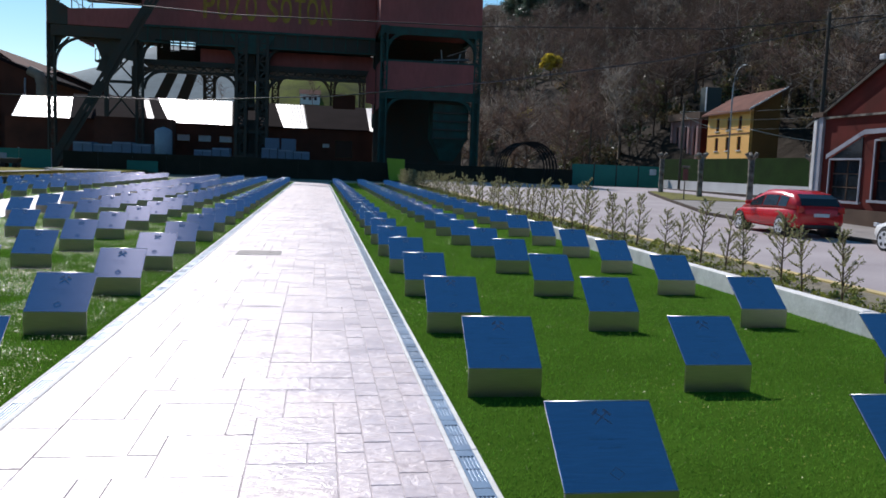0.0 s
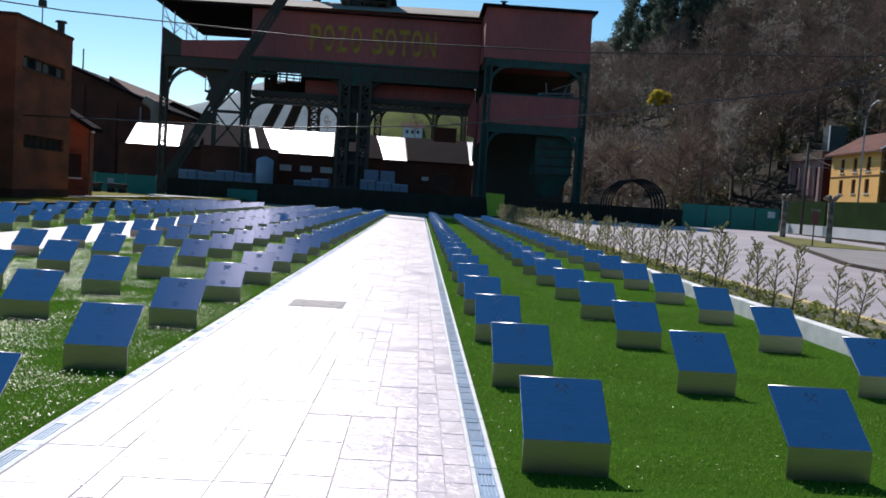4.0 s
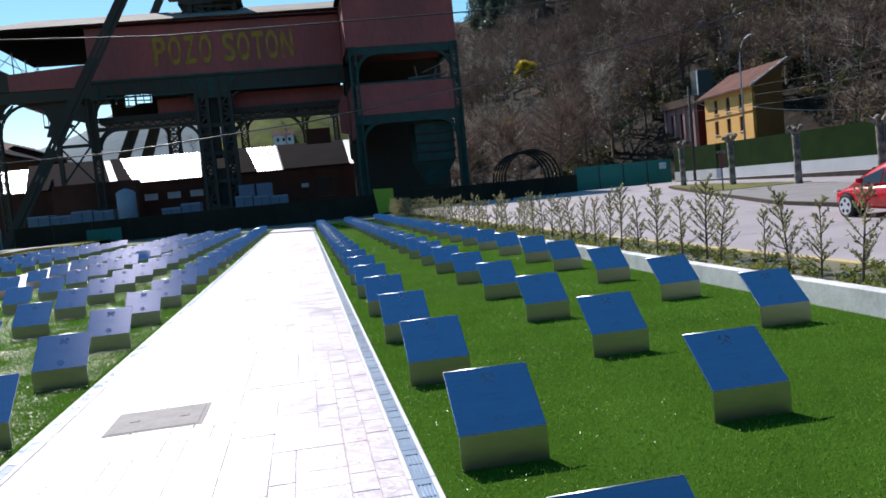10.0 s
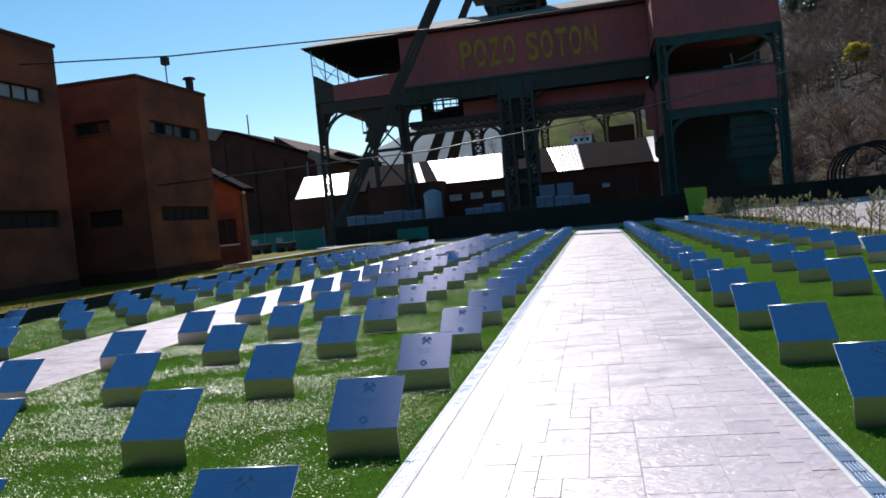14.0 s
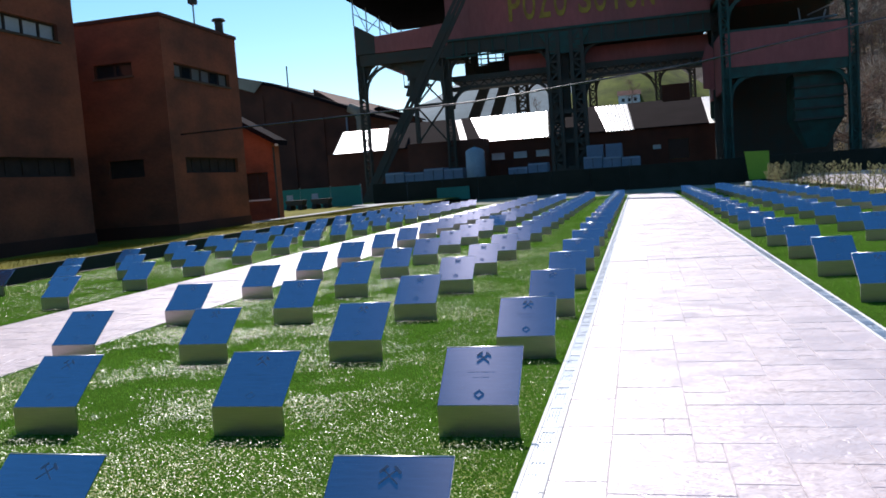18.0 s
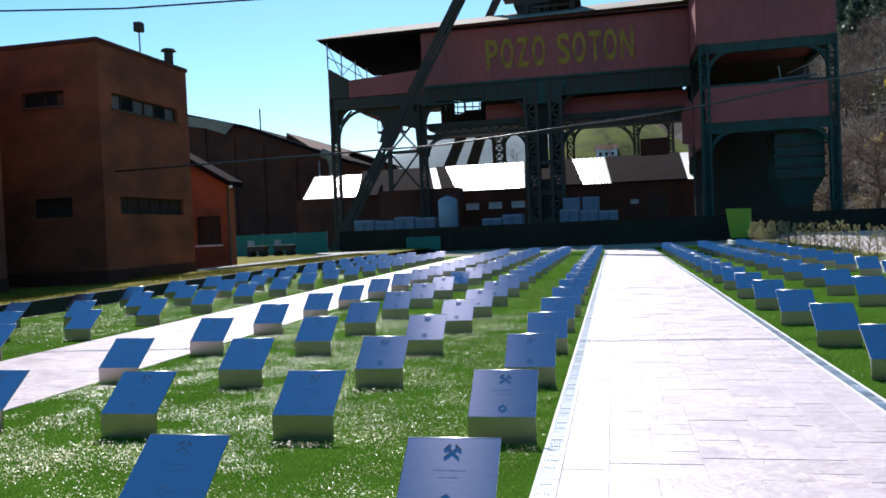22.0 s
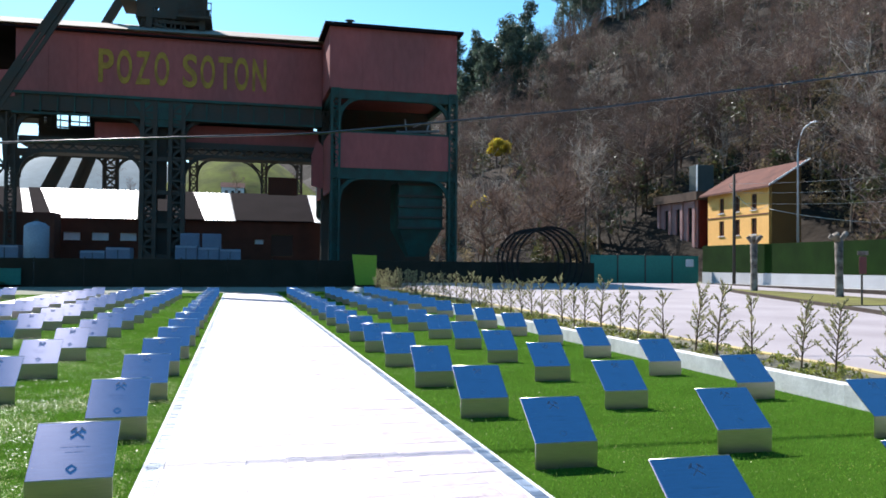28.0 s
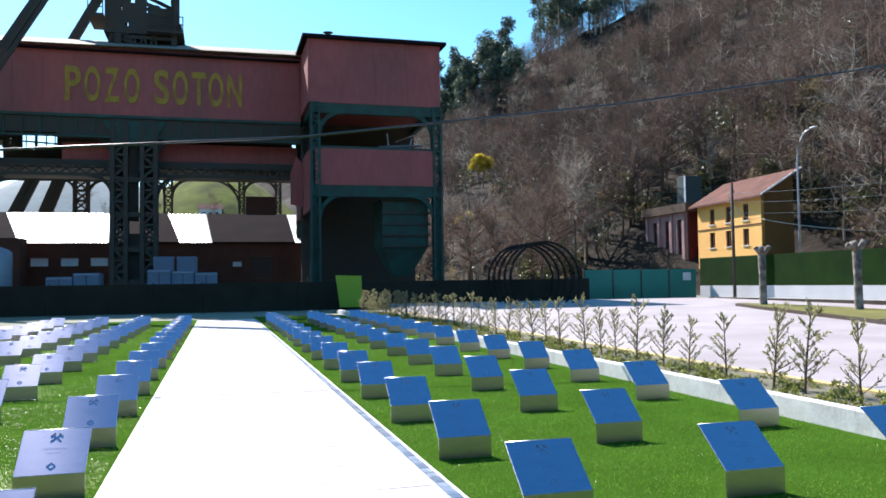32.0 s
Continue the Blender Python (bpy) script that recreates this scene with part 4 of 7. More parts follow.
for x, r_, d_ in ((-5.2, 1.9, 1), (1.98, 2.9, -1), (2.52, 1.65, 1), (6.05, 1.3, -1), (-6.1, 1.5, -1)):
    bracket(east, x, 13.45, r_, d_, 116.4)
part("rear_girder", east, M["darksteel"], hall)
part("rear_stay", Shape().beam((-15.2, 97.0, 17.5), (-4.4, 97.0, 38), 0.55, 0.7), M["darksteel"], hall)
mast = Shape()
lattice(mast, (-6.1, 95.6, 20.5), (-6.1, 95.6, 40), 4.4, 4.4, 10, 0.5)
part("winding_tower", mast, M["darksteel"], hall)
part("tower_cladding", Shape().wall("x", 93.2, 0.15, -9.35, -6.05, 22.9, 29.0, [(-8.3, -7.95, 24.7, 25.0), (-7.3, -7.0, 25.3, 25.8), (-8.9, -8.6, 26.1, 26.7), (-7.9, -7.5, 23.3, 23.6)]), M["darksteel"], hall)
base = Shape()
for k in range(5):
    x0 = -9.2 + k * 0.82
    part("base_strut", Shape().beam((x0, 93.4, 20.9), (x0 + 0.4, 93.4, 22.9), 0.16), M["darksteel"], hall)
    part("base_strut", Shape().beam((x0 + 0.82, 93.4, 20.9), (x0 + 0.4, 93.4, 22.9), 0.16), M["darksteel"], hall)
base.box(-9.4, -5.0, 93.1, 97.0, 22.7, 22.9)
base.box(-9.0, -7.6, 94.5, 96.5, 20.9, 22.7)
part("tower_base", base, M["darksteel"], hall)
for x0, x1, z, posts in ((-6.0, -3.1, 22.75, 5), (-10.6, -9.35, 23.8, 3)):
    pl = part("tower_platform", Shape().box(x0, x1, 92.4, 96.4, z, z + 0.22), M["darksteel"], hall)
    for k in range(posts):
        xp = x0 + 0.05 + (x1 - x0 - 0.1) * k / (posts - 1)
        part("railing_post", Shape().beam((xp, 92.5, z + 0.22), (xp, 92.5, z + 1.45), 0.08), M["darksteel"], pl)
    for dz in (0.75, 1.4):
        part("rail", Shape().beam((x0, 92.5, z + dz), (x1, 92.5, z + dz), 0.07), M["darksteel"], pl)
house = Shape().box(-6.0, -3.95, 93.3, 96, 22.98, 24.75).prism([(-5.95, 24.75), (-4.6, 24.75), (-5.1, 25.25), (-5.95, 25.35)], "y", 93.3, 96)
house.box(-3.95, -3.3, 93.6, 95.5, 22.98, 23.9)
part("machine_casing", house, M["darksteel"], hall)
part("tower_mast", Shape().tube([(-3.75, 93.0, 22.9), (-3.75, 93.0, 30)], 0.13, 8), M["darksteel"], hall)
part("roof_cowl", Shape().tube([(8.2, 86.5, 21.2), (8.2, 86.5, 21.75), (8.2, 86.5, 21.8)], [0.22, 0.2, 0.42], 10), M["darksteel"], hall)
# projecting tower on the east
TY = 85.5
part("tower_box", Shape().box(6.45, 17.2, TY, TY + 13, 15.9, 20.95), M["panel"], hall, "dark red sheet-clad upper box")
part("tower_roof", Shape().box(6.0, 17.65, TY - 0.5, TY + 13.4, 20.95, 21.2), M["darkroof"], hall)
part("tower_band", Shape().box(7.0, 16.75, TY, TY + 0.2, 9.4, 12.3), M["panel"], hall, "dark red sheet band")
part("tower_side", Shape().box(6.6, 6.8, TY + 0.5, FY + 6, 7.5, 12.3), M["panel"], hall)
frame_ = Shape()
for x in (7.0, 16.9):
    lattice(frame_, (x, TY + 0.3, 0), (x, TY + 0.3, 15.9), 0.62, 0.6, 22, 0.17)
    frame_.box(x - 0.27, x + 0.27, TY + 0.42, TY + 0.5, 0, 8.5)
    frame_.box(x - 0.35, x + 0.35, TY + 12.2, TY + 12.8, 0, 15.9)
frame_.box(6.7, 17.2, TY + 0.05, TY + 0.5, 15.1, 15.9)
frame_.box(6.7, 17.2, TY + 0.05, TY + 0.5, 8.5, 9.4)
frame_.box(6.7, 17.2, TY + 0.05, TY + 0.5, 12.2, 12.5)
for x, s in ((7.35, 1), (16.55, -1)):
    bracket(frame_, x, 15.2, 1.9, s, TY + 0.25)
    bracket(frame_, x, 8.6, 1.9, s, TY + 0.25)
frame_.box(6.7, 17.2, TY + 12.3, TY + 12.6, 15.1, 15.9)
for x in (6.9, 17.0):
    frame_.box(x - 0.2, x + 0.2, TY + 0.5, TY + 12.3, 15.3, 15.8)
part("tower_frame", frame_, M["greensteel"], hall, "dark green painted steel frame")
inner = Shape().box(6.8, 17.1, TY + 9, TY + 9.3, 0, 15.9)
inner.box(6.9, 17.0, TY + 1, TY + 12, 12.25, 12.45)
part("tower_back_wall", inner, M["darksteel"], hall)
for k, (a, b, r_) in enumerate((((12.6, 13.0), (16.4, 13.25), 0.11), ((13.6, 12.5), (13.4, 14.2), 0.07), ((15.2, 12.5), (15.6, 13.9), 0.08), ((14.2, 13.6), (16.3, 14.4), 0.06))):
    part("pipe_run", Shape().tube([(a[0], TY + 3 + 0.2 * k, a[1]), (b[0], TY + 3 + 0.2 * k, b[1])], r_, 8), M["galv"], hall, "pale pipe inside the open storey")
hop = Shape()
hop.add([(12.5, TY + 1, 4.6), (16.3, TY + 1, 4.6), (16.3, TY + 5, 4.6), (12.5, TY + 5, 4.6), (12.5, TY + 1, 8.5), (16.3, TY + 1, 8.5), (16.3, TY + 5, 8.5), (12.5, TY + 5, 8.5),
         (13.6, TY + 2, 2.2), (15.0, TY + 2, 2.2), (15.0, TY + 3.5, 2.2), (13.6, TY + 3.5, 2.2)],
        [(0, 1, 5, 4), (1, 2, 6, 5), (2, 3, 7, 6), (3, 0, 4, 7), (4, 5, 6, 7), (0, 8, 9, 1), (1, 9, 10, 2), (2, 10, 11, 3), (3, 11, 8, 0), (8, 11, 10, 9)])
hopper = part("hopper", hop, M["greensteel"], hall, "dull green steel loading hopper")
for z in (4.6, 5.5, 6.4, 7.3, 8.3):
    part("stiffener", Shape().box(12.35, 16.45, TY + 0.85, TY + 1.0, z - 0.09, z + 0.09), M["darksteel"], hopper)
# lettering
LET = [("P", -11.45), ("O", -9.95), ("Z", -8.5), ("O", -7.0), ("S", -4.75), ("O", -3.3), ("T", -1.85), ("O", -0.5), ("N", 1.0)]
for ch, x in LET:
    cu = bpy.data.curves.new("letter", "FONT")
    cu.body, cu.align_x, cu.extrude, cu.size, cu.offset = ch, "CENTER", 0.03, 3.85, 0.085
    tmp = bpy.data.objects.new("letter_work", cu)
    scene.collection.objects.link(tmp)
    me = bpy.data.meshes.new_from_object(tmp.evaluated_get(bpy.context.evaluated_depsgraph_get()))
    bpy.data.objects.remove(tmp)
    me.materials.clear()
    me.materials.append(M["yellowtext"])
    wide = max(v.co.x for v in me.vertices) - min(v.co.x for v in me.vertices)
    s = 1.18 / wide
    ob = part("letter", me, None, hall, "faded yellow painted letter %s" % ch)
    ob.matrix_basis = Matrix.Translation((x, FY - 0.04, 16.45)) @ Matrix.Rotation(math.pi / 2, 4, "X") @ Matrix.Diagonal((s, 1, 1, 1))

# ---- low building behind, its roof painted in sunlit and shaded strips ----
shed = thing("low_shed", "low brick workshop with sunlit pale sheet roofs", "workshop")
part("wall", Shape().wall("x", 97.0, 0.4, -34, 7.5, 0, 5.4, [(-15.6 + i * 2.35, -14.2 + i * 2.35, 3.45, 4.15) for i in range(3)] + [(0.9, 1.7, 3.3, 3.75), (2.4, 4.4, 2.2, 4.2)]), M["brickdark"], shed)
# white paint on the panes stands in for bright daylight behind them
for i in range(3):
    part("window_pane", Shape().box(-15.59 + i * 2.35, -14.21 + i * 2.35, 97.2, 97.24, 3.46, 4.14), M["tankwhite"], shed, "window pane painted white for the daylight seen through")
part("window_pane", Shape().box(0.91, 1.69, 97.2, 97.24, 3.31, 3.74), M["tankwhite"], shed, "window pane painted white for the daylight seen through")
part("door_glazing", Shape().box(2.41, 4.39, 97.25, 97.29, 2.21, 4.19), M["pane"], shed, "dusty glazed door")
# white strips: sunlit patches of the roof, put into the sheet colour
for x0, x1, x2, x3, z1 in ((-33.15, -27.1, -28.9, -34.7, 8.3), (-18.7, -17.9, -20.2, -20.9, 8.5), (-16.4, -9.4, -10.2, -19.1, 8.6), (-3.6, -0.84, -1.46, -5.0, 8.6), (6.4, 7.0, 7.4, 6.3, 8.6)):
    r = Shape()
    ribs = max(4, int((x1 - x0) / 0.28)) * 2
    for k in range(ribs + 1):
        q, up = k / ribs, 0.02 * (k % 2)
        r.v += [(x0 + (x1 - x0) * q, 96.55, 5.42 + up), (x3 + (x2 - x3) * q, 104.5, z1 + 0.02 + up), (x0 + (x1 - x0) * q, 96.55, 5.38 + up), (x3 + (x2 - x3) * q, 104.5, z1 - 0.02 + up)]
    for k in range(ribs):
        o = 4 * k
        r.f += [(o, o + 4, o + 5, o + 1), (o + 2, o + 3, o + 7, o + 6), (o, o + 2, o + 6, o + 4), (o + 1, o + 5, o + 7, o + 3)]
    part("roof_sheet", r, M["sunlitroof"], shed, "pale corrugated strip painted as the roof's sunlit patch")
# dark strips: the hall's shade on the same roof, put into colour
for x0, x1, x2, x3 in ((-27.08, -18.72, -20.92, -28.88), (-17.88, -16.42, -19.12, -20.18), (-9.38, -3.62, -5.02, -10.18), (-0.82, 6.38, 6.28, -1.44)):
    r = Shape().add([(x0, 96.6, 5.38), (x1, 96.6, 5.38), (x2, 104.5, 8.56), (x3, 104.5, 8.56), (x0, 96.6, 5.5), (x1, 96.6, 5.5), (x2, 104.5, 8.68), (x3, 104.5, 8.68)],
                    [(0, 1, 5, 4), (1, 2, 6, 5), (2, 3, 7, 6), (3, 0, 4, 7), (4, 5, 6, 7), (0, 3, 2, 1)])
    part("roof_sheet", r, M["darkroof"], shed, "strip of the sheet roof painted dark for the shade on it")

# ---- fences, board, arch, gate ----
fence = thing("dark_fence", "dark netting fence in front of the pithead", "fence")
for i in range(16):
    x = -20.5 + i * 2.75
    part("netting", Shape().box(x, x + 2.72, 71.6, 71.63, 0.02, 1.72), M["net"], fence)
    part("post", Shape().tube([(x, 71.7, -0.1), (x, 71.7, 1.8)], 0.04, 8), M["darksteel"], fence)
gfence = thing("green_fence", "teal sheeted site fence by the brick hall", "fence")
for i in range(9):
    x = -21.2 - i * 2.5
    part("sheet", Shape().box(x - 2.46, x, 70.8, 70.84, 0.05, 1.75), M["teal"], gfence)
    part("post", Shape().tube([(x, 70.9, -0.1), (x, 70.9, 1.85)], 0.04, 8), M["galv"], gfence)
board = thing("lime_board", "bright lime green board standing before the dark fence", "board")
part("sheet", Shape().prism([(6.55, 0.2), (7.85, 0.2), (7.85, 2.05), (6.3, 2.1)], "y", 70.0, 70.04), M["lime"], board)
part("post", Shape().box(6.55, 6.62, 70.05, 70.12, -0.05, 2.05), M["darksteel"], board)
part("post", Shape().box(7.82, 7.89, 70.05, 70.12, -0.05, 2.05), M["darksteel"], board)
arch = thing("steel_arch_tunnel", "tunnel of dark curved steel mine arches", "arches")
for k in range(5):
    a = Shape()
    cx_, cy_ = 18.25 + 0.04 * k, 66.7 + 1.1 * k
    a.tube([(cx_ + 2.2 * math.cos(t), cy_, (1.7 + 2.2 * math.sin(t)) if math.sin(t) > 0 else 1.7 + 2.4 * math.sin(t)) for t in [math.pi * (-0.26 + 1.52 * q / 30) for q in range(31)]], 0.075, 6)
    part("steel_arch", a, M["blacksteel"], arch)
for t in (0.3, 0.5, 0.7):
    c_, s_ = math.cos(math.pi * t), math.sin(math.pi * t)
    part("spacer", Shape().tube([(18.25 + 2.2 * c_, 66.7, 1.7 + 2.2 * s_), (18.41 + 2.2 * c_, 71.1, 1.7 + 2.2 * s_)], 0.03, 5), M["darksteel"], arch)
gate = thing("teal_gate", "closed teal sheeted yard gate with four leaves", "gate")
for i in range(4):
    x = 23.9 + i * 2.2
    part("gate_leaf", Shape().box(x + 0.04, x + 2.16, 73.3, 73.36, 0.15, 2.3), M["teal"], gate)
    if i == 3:
        part("notice", Shape().box(x + 1.1, x + 1.75, 73.285, 73.297, 1.5, 2.05), M["tankwhite"], gate, "small white notice with faded writing")
    part("gate_post", Shape().box(x - 0.06, x + 0.03, 73.26, 73.4, -0.1, 2.4), M["darksteel"], gate)
# strip added to paint the shaded edge of the pavement
tagged(part("kerb_hedge", Shape().box(31.45, 31.598, 30, 70, -0.3, 0.35), M["shadekerb"]), "dark strip painted as the shaded kerb face below the hedge wall", "kerb", kind="structure")
hedgewall = thing("hedge_fence", "white garden wall topped with artificial green hedge", "fence")
part("base_wall", Shape().box(33.0, 33.25, 30, 73.3, 0, 1.1), M["whitewall"], hedgewall, "white rendered base wall")
part("hedge", Shape().box(33.02, 33.2, 30, 73.3, 1.1, 3.05), M["hedge"], hedgewall, "dark green artificial hedge panels")

# ---- houses on the east ----
yh = thing("yellow_house", "yellow two-storey house with a brown tiled gable roof", "house")
HW = [(91.5 + i * 3.1, 92.5 + i * 3.1, z, z + 1.65) for i in range(3) for z in (4.9, 7.4)]
part("west_wall", Shape().wall("y", 50.5, 0.35, 89.4, 101.1, 0, 9.75, HW), M["yellowwall"], yh, "yellow rendered wall with sunlight put into its colour")
gab = Shape().prism([(50.55, 0), (54.1, 0), (54.1, 12.0), (50.55, 9.75)], "y", 89.4, 89.75)
part("south_gable", gab, M["shadedwall"], yh, "gable wall with shade put into its dark ochre colour")
rf = Shape().prism([(49.9, 9.40), (54.4, 12.1), (54.4, 12.3), (49.9, 9.60)], "y", 88.5, 102.0)
part("east_wall", Shape().box(53.8, 54.1, 89.75, 101.1, 0, 11.6), M["shadedwall"], yh)
part("roof", rf, M["tile"], yh, "brown clay tile roof")
part("verge_board", Shape().prism([(49.9, 9.55), (54.4, 12.25), (54.4, 12.42), (49.9, 9.72)], "y", 88.40, 88.49), M["kerb"], yh, "pale verge along the roof edge")
part("string_course", Shape().box(50.44, 50.498, 89.4, 101.1, 6.85, 6.97), M["tile"], yh)
for h in HW:
    fr = Shape()
    for a, b, z0, z1 in ((h[0], h[1], h[2], h[2] + 0.1), (h[0], h[1], h[3] - 0.1, h[3]), (h[0], h[0] + 0.1, h[2] + 0.1, h[3] - 0.1), (h[1] - 0.1, h[1], h[2] + 0.1, h[3] - 0.1), (h[0] + 0.46, h[0] + 0.54, h[2] + 0.1, h[3] - 0.1)):
        fr.box(50.62, 50.69, a, b, z0, z1)
    w = part("window_frame", fr, M["tile"], yh, "brown wooden window frame")
    part("pane", Shape().box(50.7, 50.74, h[0], h[1], h[2], h[3]), M["pane"], w)
    part("sill", Shape().box(50.4, 50.6, h[0] - 0.1, h[1] + 0.1, h[2] - 0.1, h[2] - 0.002), M["kerb"], yh)
ph = thing("pink_house", "pink brick house with tall dark windows and flat roof", "house")
PHW = [(104.4 + i * 2.7, 105.7 + i * 2.7, 3.2, 8.5) for i in range(3)]
part("west_wall", Shape().wall("y", 51.3, 0.35, 103.5, 112.4, 0, 9.3, PHW), M["pinkwall"], ph)
part("south_wall", Shape().box(51.35, 60, 103.2, 103.5, 0, 9.3), M["redbrick"], ph)
part("roof_slab", Shape().box(50.8, 60, 103.0, 113.0, 9.3, 10.3), M["plinth"], ph)
for h in PHW:
    part("window_pane", Shape().box(51.5, 51.54, h[0], h[1], h[2], h[3]), M["pane"], ph)

# ---- brick buildings on the west ----
def brick_block(name, label, x, y0, y1, top, depth, base, pale):
    """A flat-roofed block with a ribbon window above and a low window band below, on its east and south sides."""
    r = thing(name, label, "building")
    n = 6
    up, lo = (y0 + 0.7, y1 - 0.8, top - 2.1, top - 1.56), (y0 + 0.9, y1 - 0.7, 2.55, 3.15)
    su, sl = (x - 2.9, x - 1.3, top - 2.0, top - 1.5), (x - 2.7, x - 1.2, 2.5, 3.15)
    part("east_wall", Shape().wall("y", x - 0.3, 0.3, y0 + 0.3, y1, base, top, [up, lo]), M["brick"], r)
    part("south_wall", Shape().wall("x", y0, 0.3, x - depth, x, base, top, [su, sl]), M["brick"], r)
    part("north_wall", Shape().box(x - depth, x - 0.3, y1 - 0.3, y1, base, top), M["brick"], r)
    part("west_wall", Shape().box(x - depth, x - depth + 0.3, y0 + 0.3, y1 - 0.3, base, top), M["brick"], r)
    part("roof_slab", Shape().box(x - depth - 0.05, x + 0.05, y0 - 0.05, y1 + 0.05, top + 0.002, top + 0.14), M["brickdark"], r)
    part("plinth", Shape().box(x + 0.002, x + 0.05, y0 - 0.05, y1, base - 0.1, base + 0.55), M["brickdark"], r, "dark brick plinth")
    part("plinth", Shape().box(x - depth, x - 0.002, y0 - 0.05, y0 - 0.002, base - 0.1, base + 0.55), M["brickdark"], r, "dark brick plinth")
    for axis, h in (("y", up), ("y", lo), ("x", su), ("x", sl)):
        k = n if axis == "y" else 2
        for i in range(k):
            a, b = h[0] + (h[1] - h[0]) * i / k, h[0] + (h[1] - h[0]) * (i + 1) / k
            fr = Shape()
            for p, q, z0, z1 in ((a, b, h[2], h[2] + 0.06), (a, b, h[3] - 0.06, h[3]), (a, a + 0.05, h[2] + 0.06, h[3] - 0.06), (b - 0.05, b, h[2] + 0.06, h[3] - 0.06)):
                fr.box(x - 0.2, x - 0.13, p, q, z0, z1) if axis == "y" else fr.box(p, q, y0 + 0.13, y0 + 0.2, z0, z1)
            w = part("window_frame", fr, M["shutter"], r)
            g = Shape().box(x - 0.18, x - 0.165, a + 0.05, b - 0.05, h[2] + 0.06, h[3] - 0.06) if axis == "y" else Shape().box(a + 0.05, b - 0.05, y0 + 0.165, y0 + 0.18, h[2] + 0.06, h[3] - 0.06)
            part("pane", g, M["shutter"] if h[2] < 4 else M[pale[i % len(pale)]] if axis == "y" else M["pane"], w)
        sill = Shape().box(x - 0.1, x + 0.06, h[0] - 0.05, h[1] + 0.05, h[2] - 0.07, h[2] - 0.002) if axis == "y" else Shape().box(h[0] - 0.05, h[1] + 0.05, y0 - 0.06, y0 + 0.1, h[2] - 0.07, h[2] - 0.002)
        if h[2] > 4:
            part("sill", sill, M["plinth"], r, "grey cement sill")
    return r


brick_block("brick_building", "dark orange brick two-storey block with narrow window bands", -17.2, 39.0, 44.7, 8.22, 9, 0.12, ("dimpane", "pane", "dimpane", "dimpane", "pane"))
brick_block("brick_building", "tall dark orange brick block with a pale ribbon window", -18.5, 30.2, 36.0, 8.97, 9, 0.1, ("palepane",))
brick_block("brick_building", "dark orange brick block seen at the lawn's edge", -19.8, 21.4, 27.2, 9.4, 9, 0.05, ("palepane",))
link = thing("brick_link", "recessed dark brick link between the brick blocks", "building")
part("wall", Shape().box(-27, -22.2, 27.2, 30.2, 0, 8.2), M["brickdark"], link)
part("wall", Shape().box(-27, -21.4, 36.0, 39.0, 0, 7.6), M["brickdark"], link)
annex = thing("brick_annex", "single-storey orange brick annex with a tiled lean-to roof", "building")
AX, AY = -18.5, 50.2
part("south_wall", Shape().wall("x", AY, 0.3, -26, AX, 0.0, 4.2, [(-20.1, -18.85, 1.3, 2.65)]), M["brick"], annex)
part("gable", Shape().prism([(-26, 4.2), (AX, 4.2), (-26, 8.6)], "y", AY, AY + 0.3), M["brick"], annex)
part("east_wall", Shape().box(AX - 0.3, AX, AY + 0.3, AY + 0.8, 0.0, 4.2), M["brick"], annex)
part("roof", Shape().prism([(-26, 8.6), (AX + 0.4, 3.96), (AX + 0.4, 4.22), (-26, 8.9)], "y", AY - 0.40, AY + 1.0), M["darkroof"], annex, "dark tiled lean-to roof")
wf = part("window_frame", Shape().wall("x", AY + 0.12, 0.06, -20.1, -18.85, 1.3, 2.65, [(-20.03, -19.51, 1.37, 2.58), (-19.44, -18.92, 1.37, 2.58)]), M["blackplastic"], annex)
for x0 in (-20.03, -19.44):
    part("pane", Shape().box(x0, x0 + 0.52, AY + 0.14, AY + 0.16, 1.37, 2.58), M["shutter"], wf)
part("sill", Shape().box(-20.18, -18.77, AY - 0.06, AY + 0.1, 1.22, 1.298), M["kerb"], annex)
part("downpipe", Shape().tube([(AX + 0.12, AY - 0.1, 0.0), (AX + 0.12, AY - 0.1, 3.9)], 0.05, 8), M["darksteel"], annex)
part("gutter_end", Shape().tube([(AX + 0.43, AY - 0.45, 3.95), (AX + 0.43, AY - 0.30, 3.95)], 0.07, 8), M["kerb"], annex, "pale gutter end")
sheet("path_bank", [(-17.75, 44.9), (-16.95, 44.9), (-16.6, 62), (-14.5, 66), (-20, 66.5), (-20, 65.3), (-17.5, 62)], -0.2, 0.335, M["pavement"], "pale concrete footpath along the brick buildings", "path")
wh = thing("works_hall", "long dark brick works hall with a stepped gable roof", "hall")
part("south_wall", Shape().prism([(-95, 0), (-33.5, 0), (-33.5, 10.6), (-46.5, 15.6), (-56, 18.0), (-75, 14), (-95, 9)], "y", 112, 112.5), M["brickdark"], wh)
part("east_wall", Shape().box(-34.0, -33.5, 112.5, 160, 0, 10.6), M["brickdark"], wh)
part("roof", Shape().prism([(-32.8, 10.3), (-46.5, 15.55), (-56, 17.95), (-75, 13.95), (-95, 8.95), (-95, 9.4), (-75, 14.4), (-56, 18.4), (-46.5, 16.0), (-32.8, 10.75)], "y", 111.6, 160), M["darkroof"], wh)
part("roof_monitor", Shape().prism([(-41.5, 13.6), (-36.5, 11.7), (-41.5, 14.9)], "y", 113, 150), M["brickdark"], wh, "sloping roof light housing")
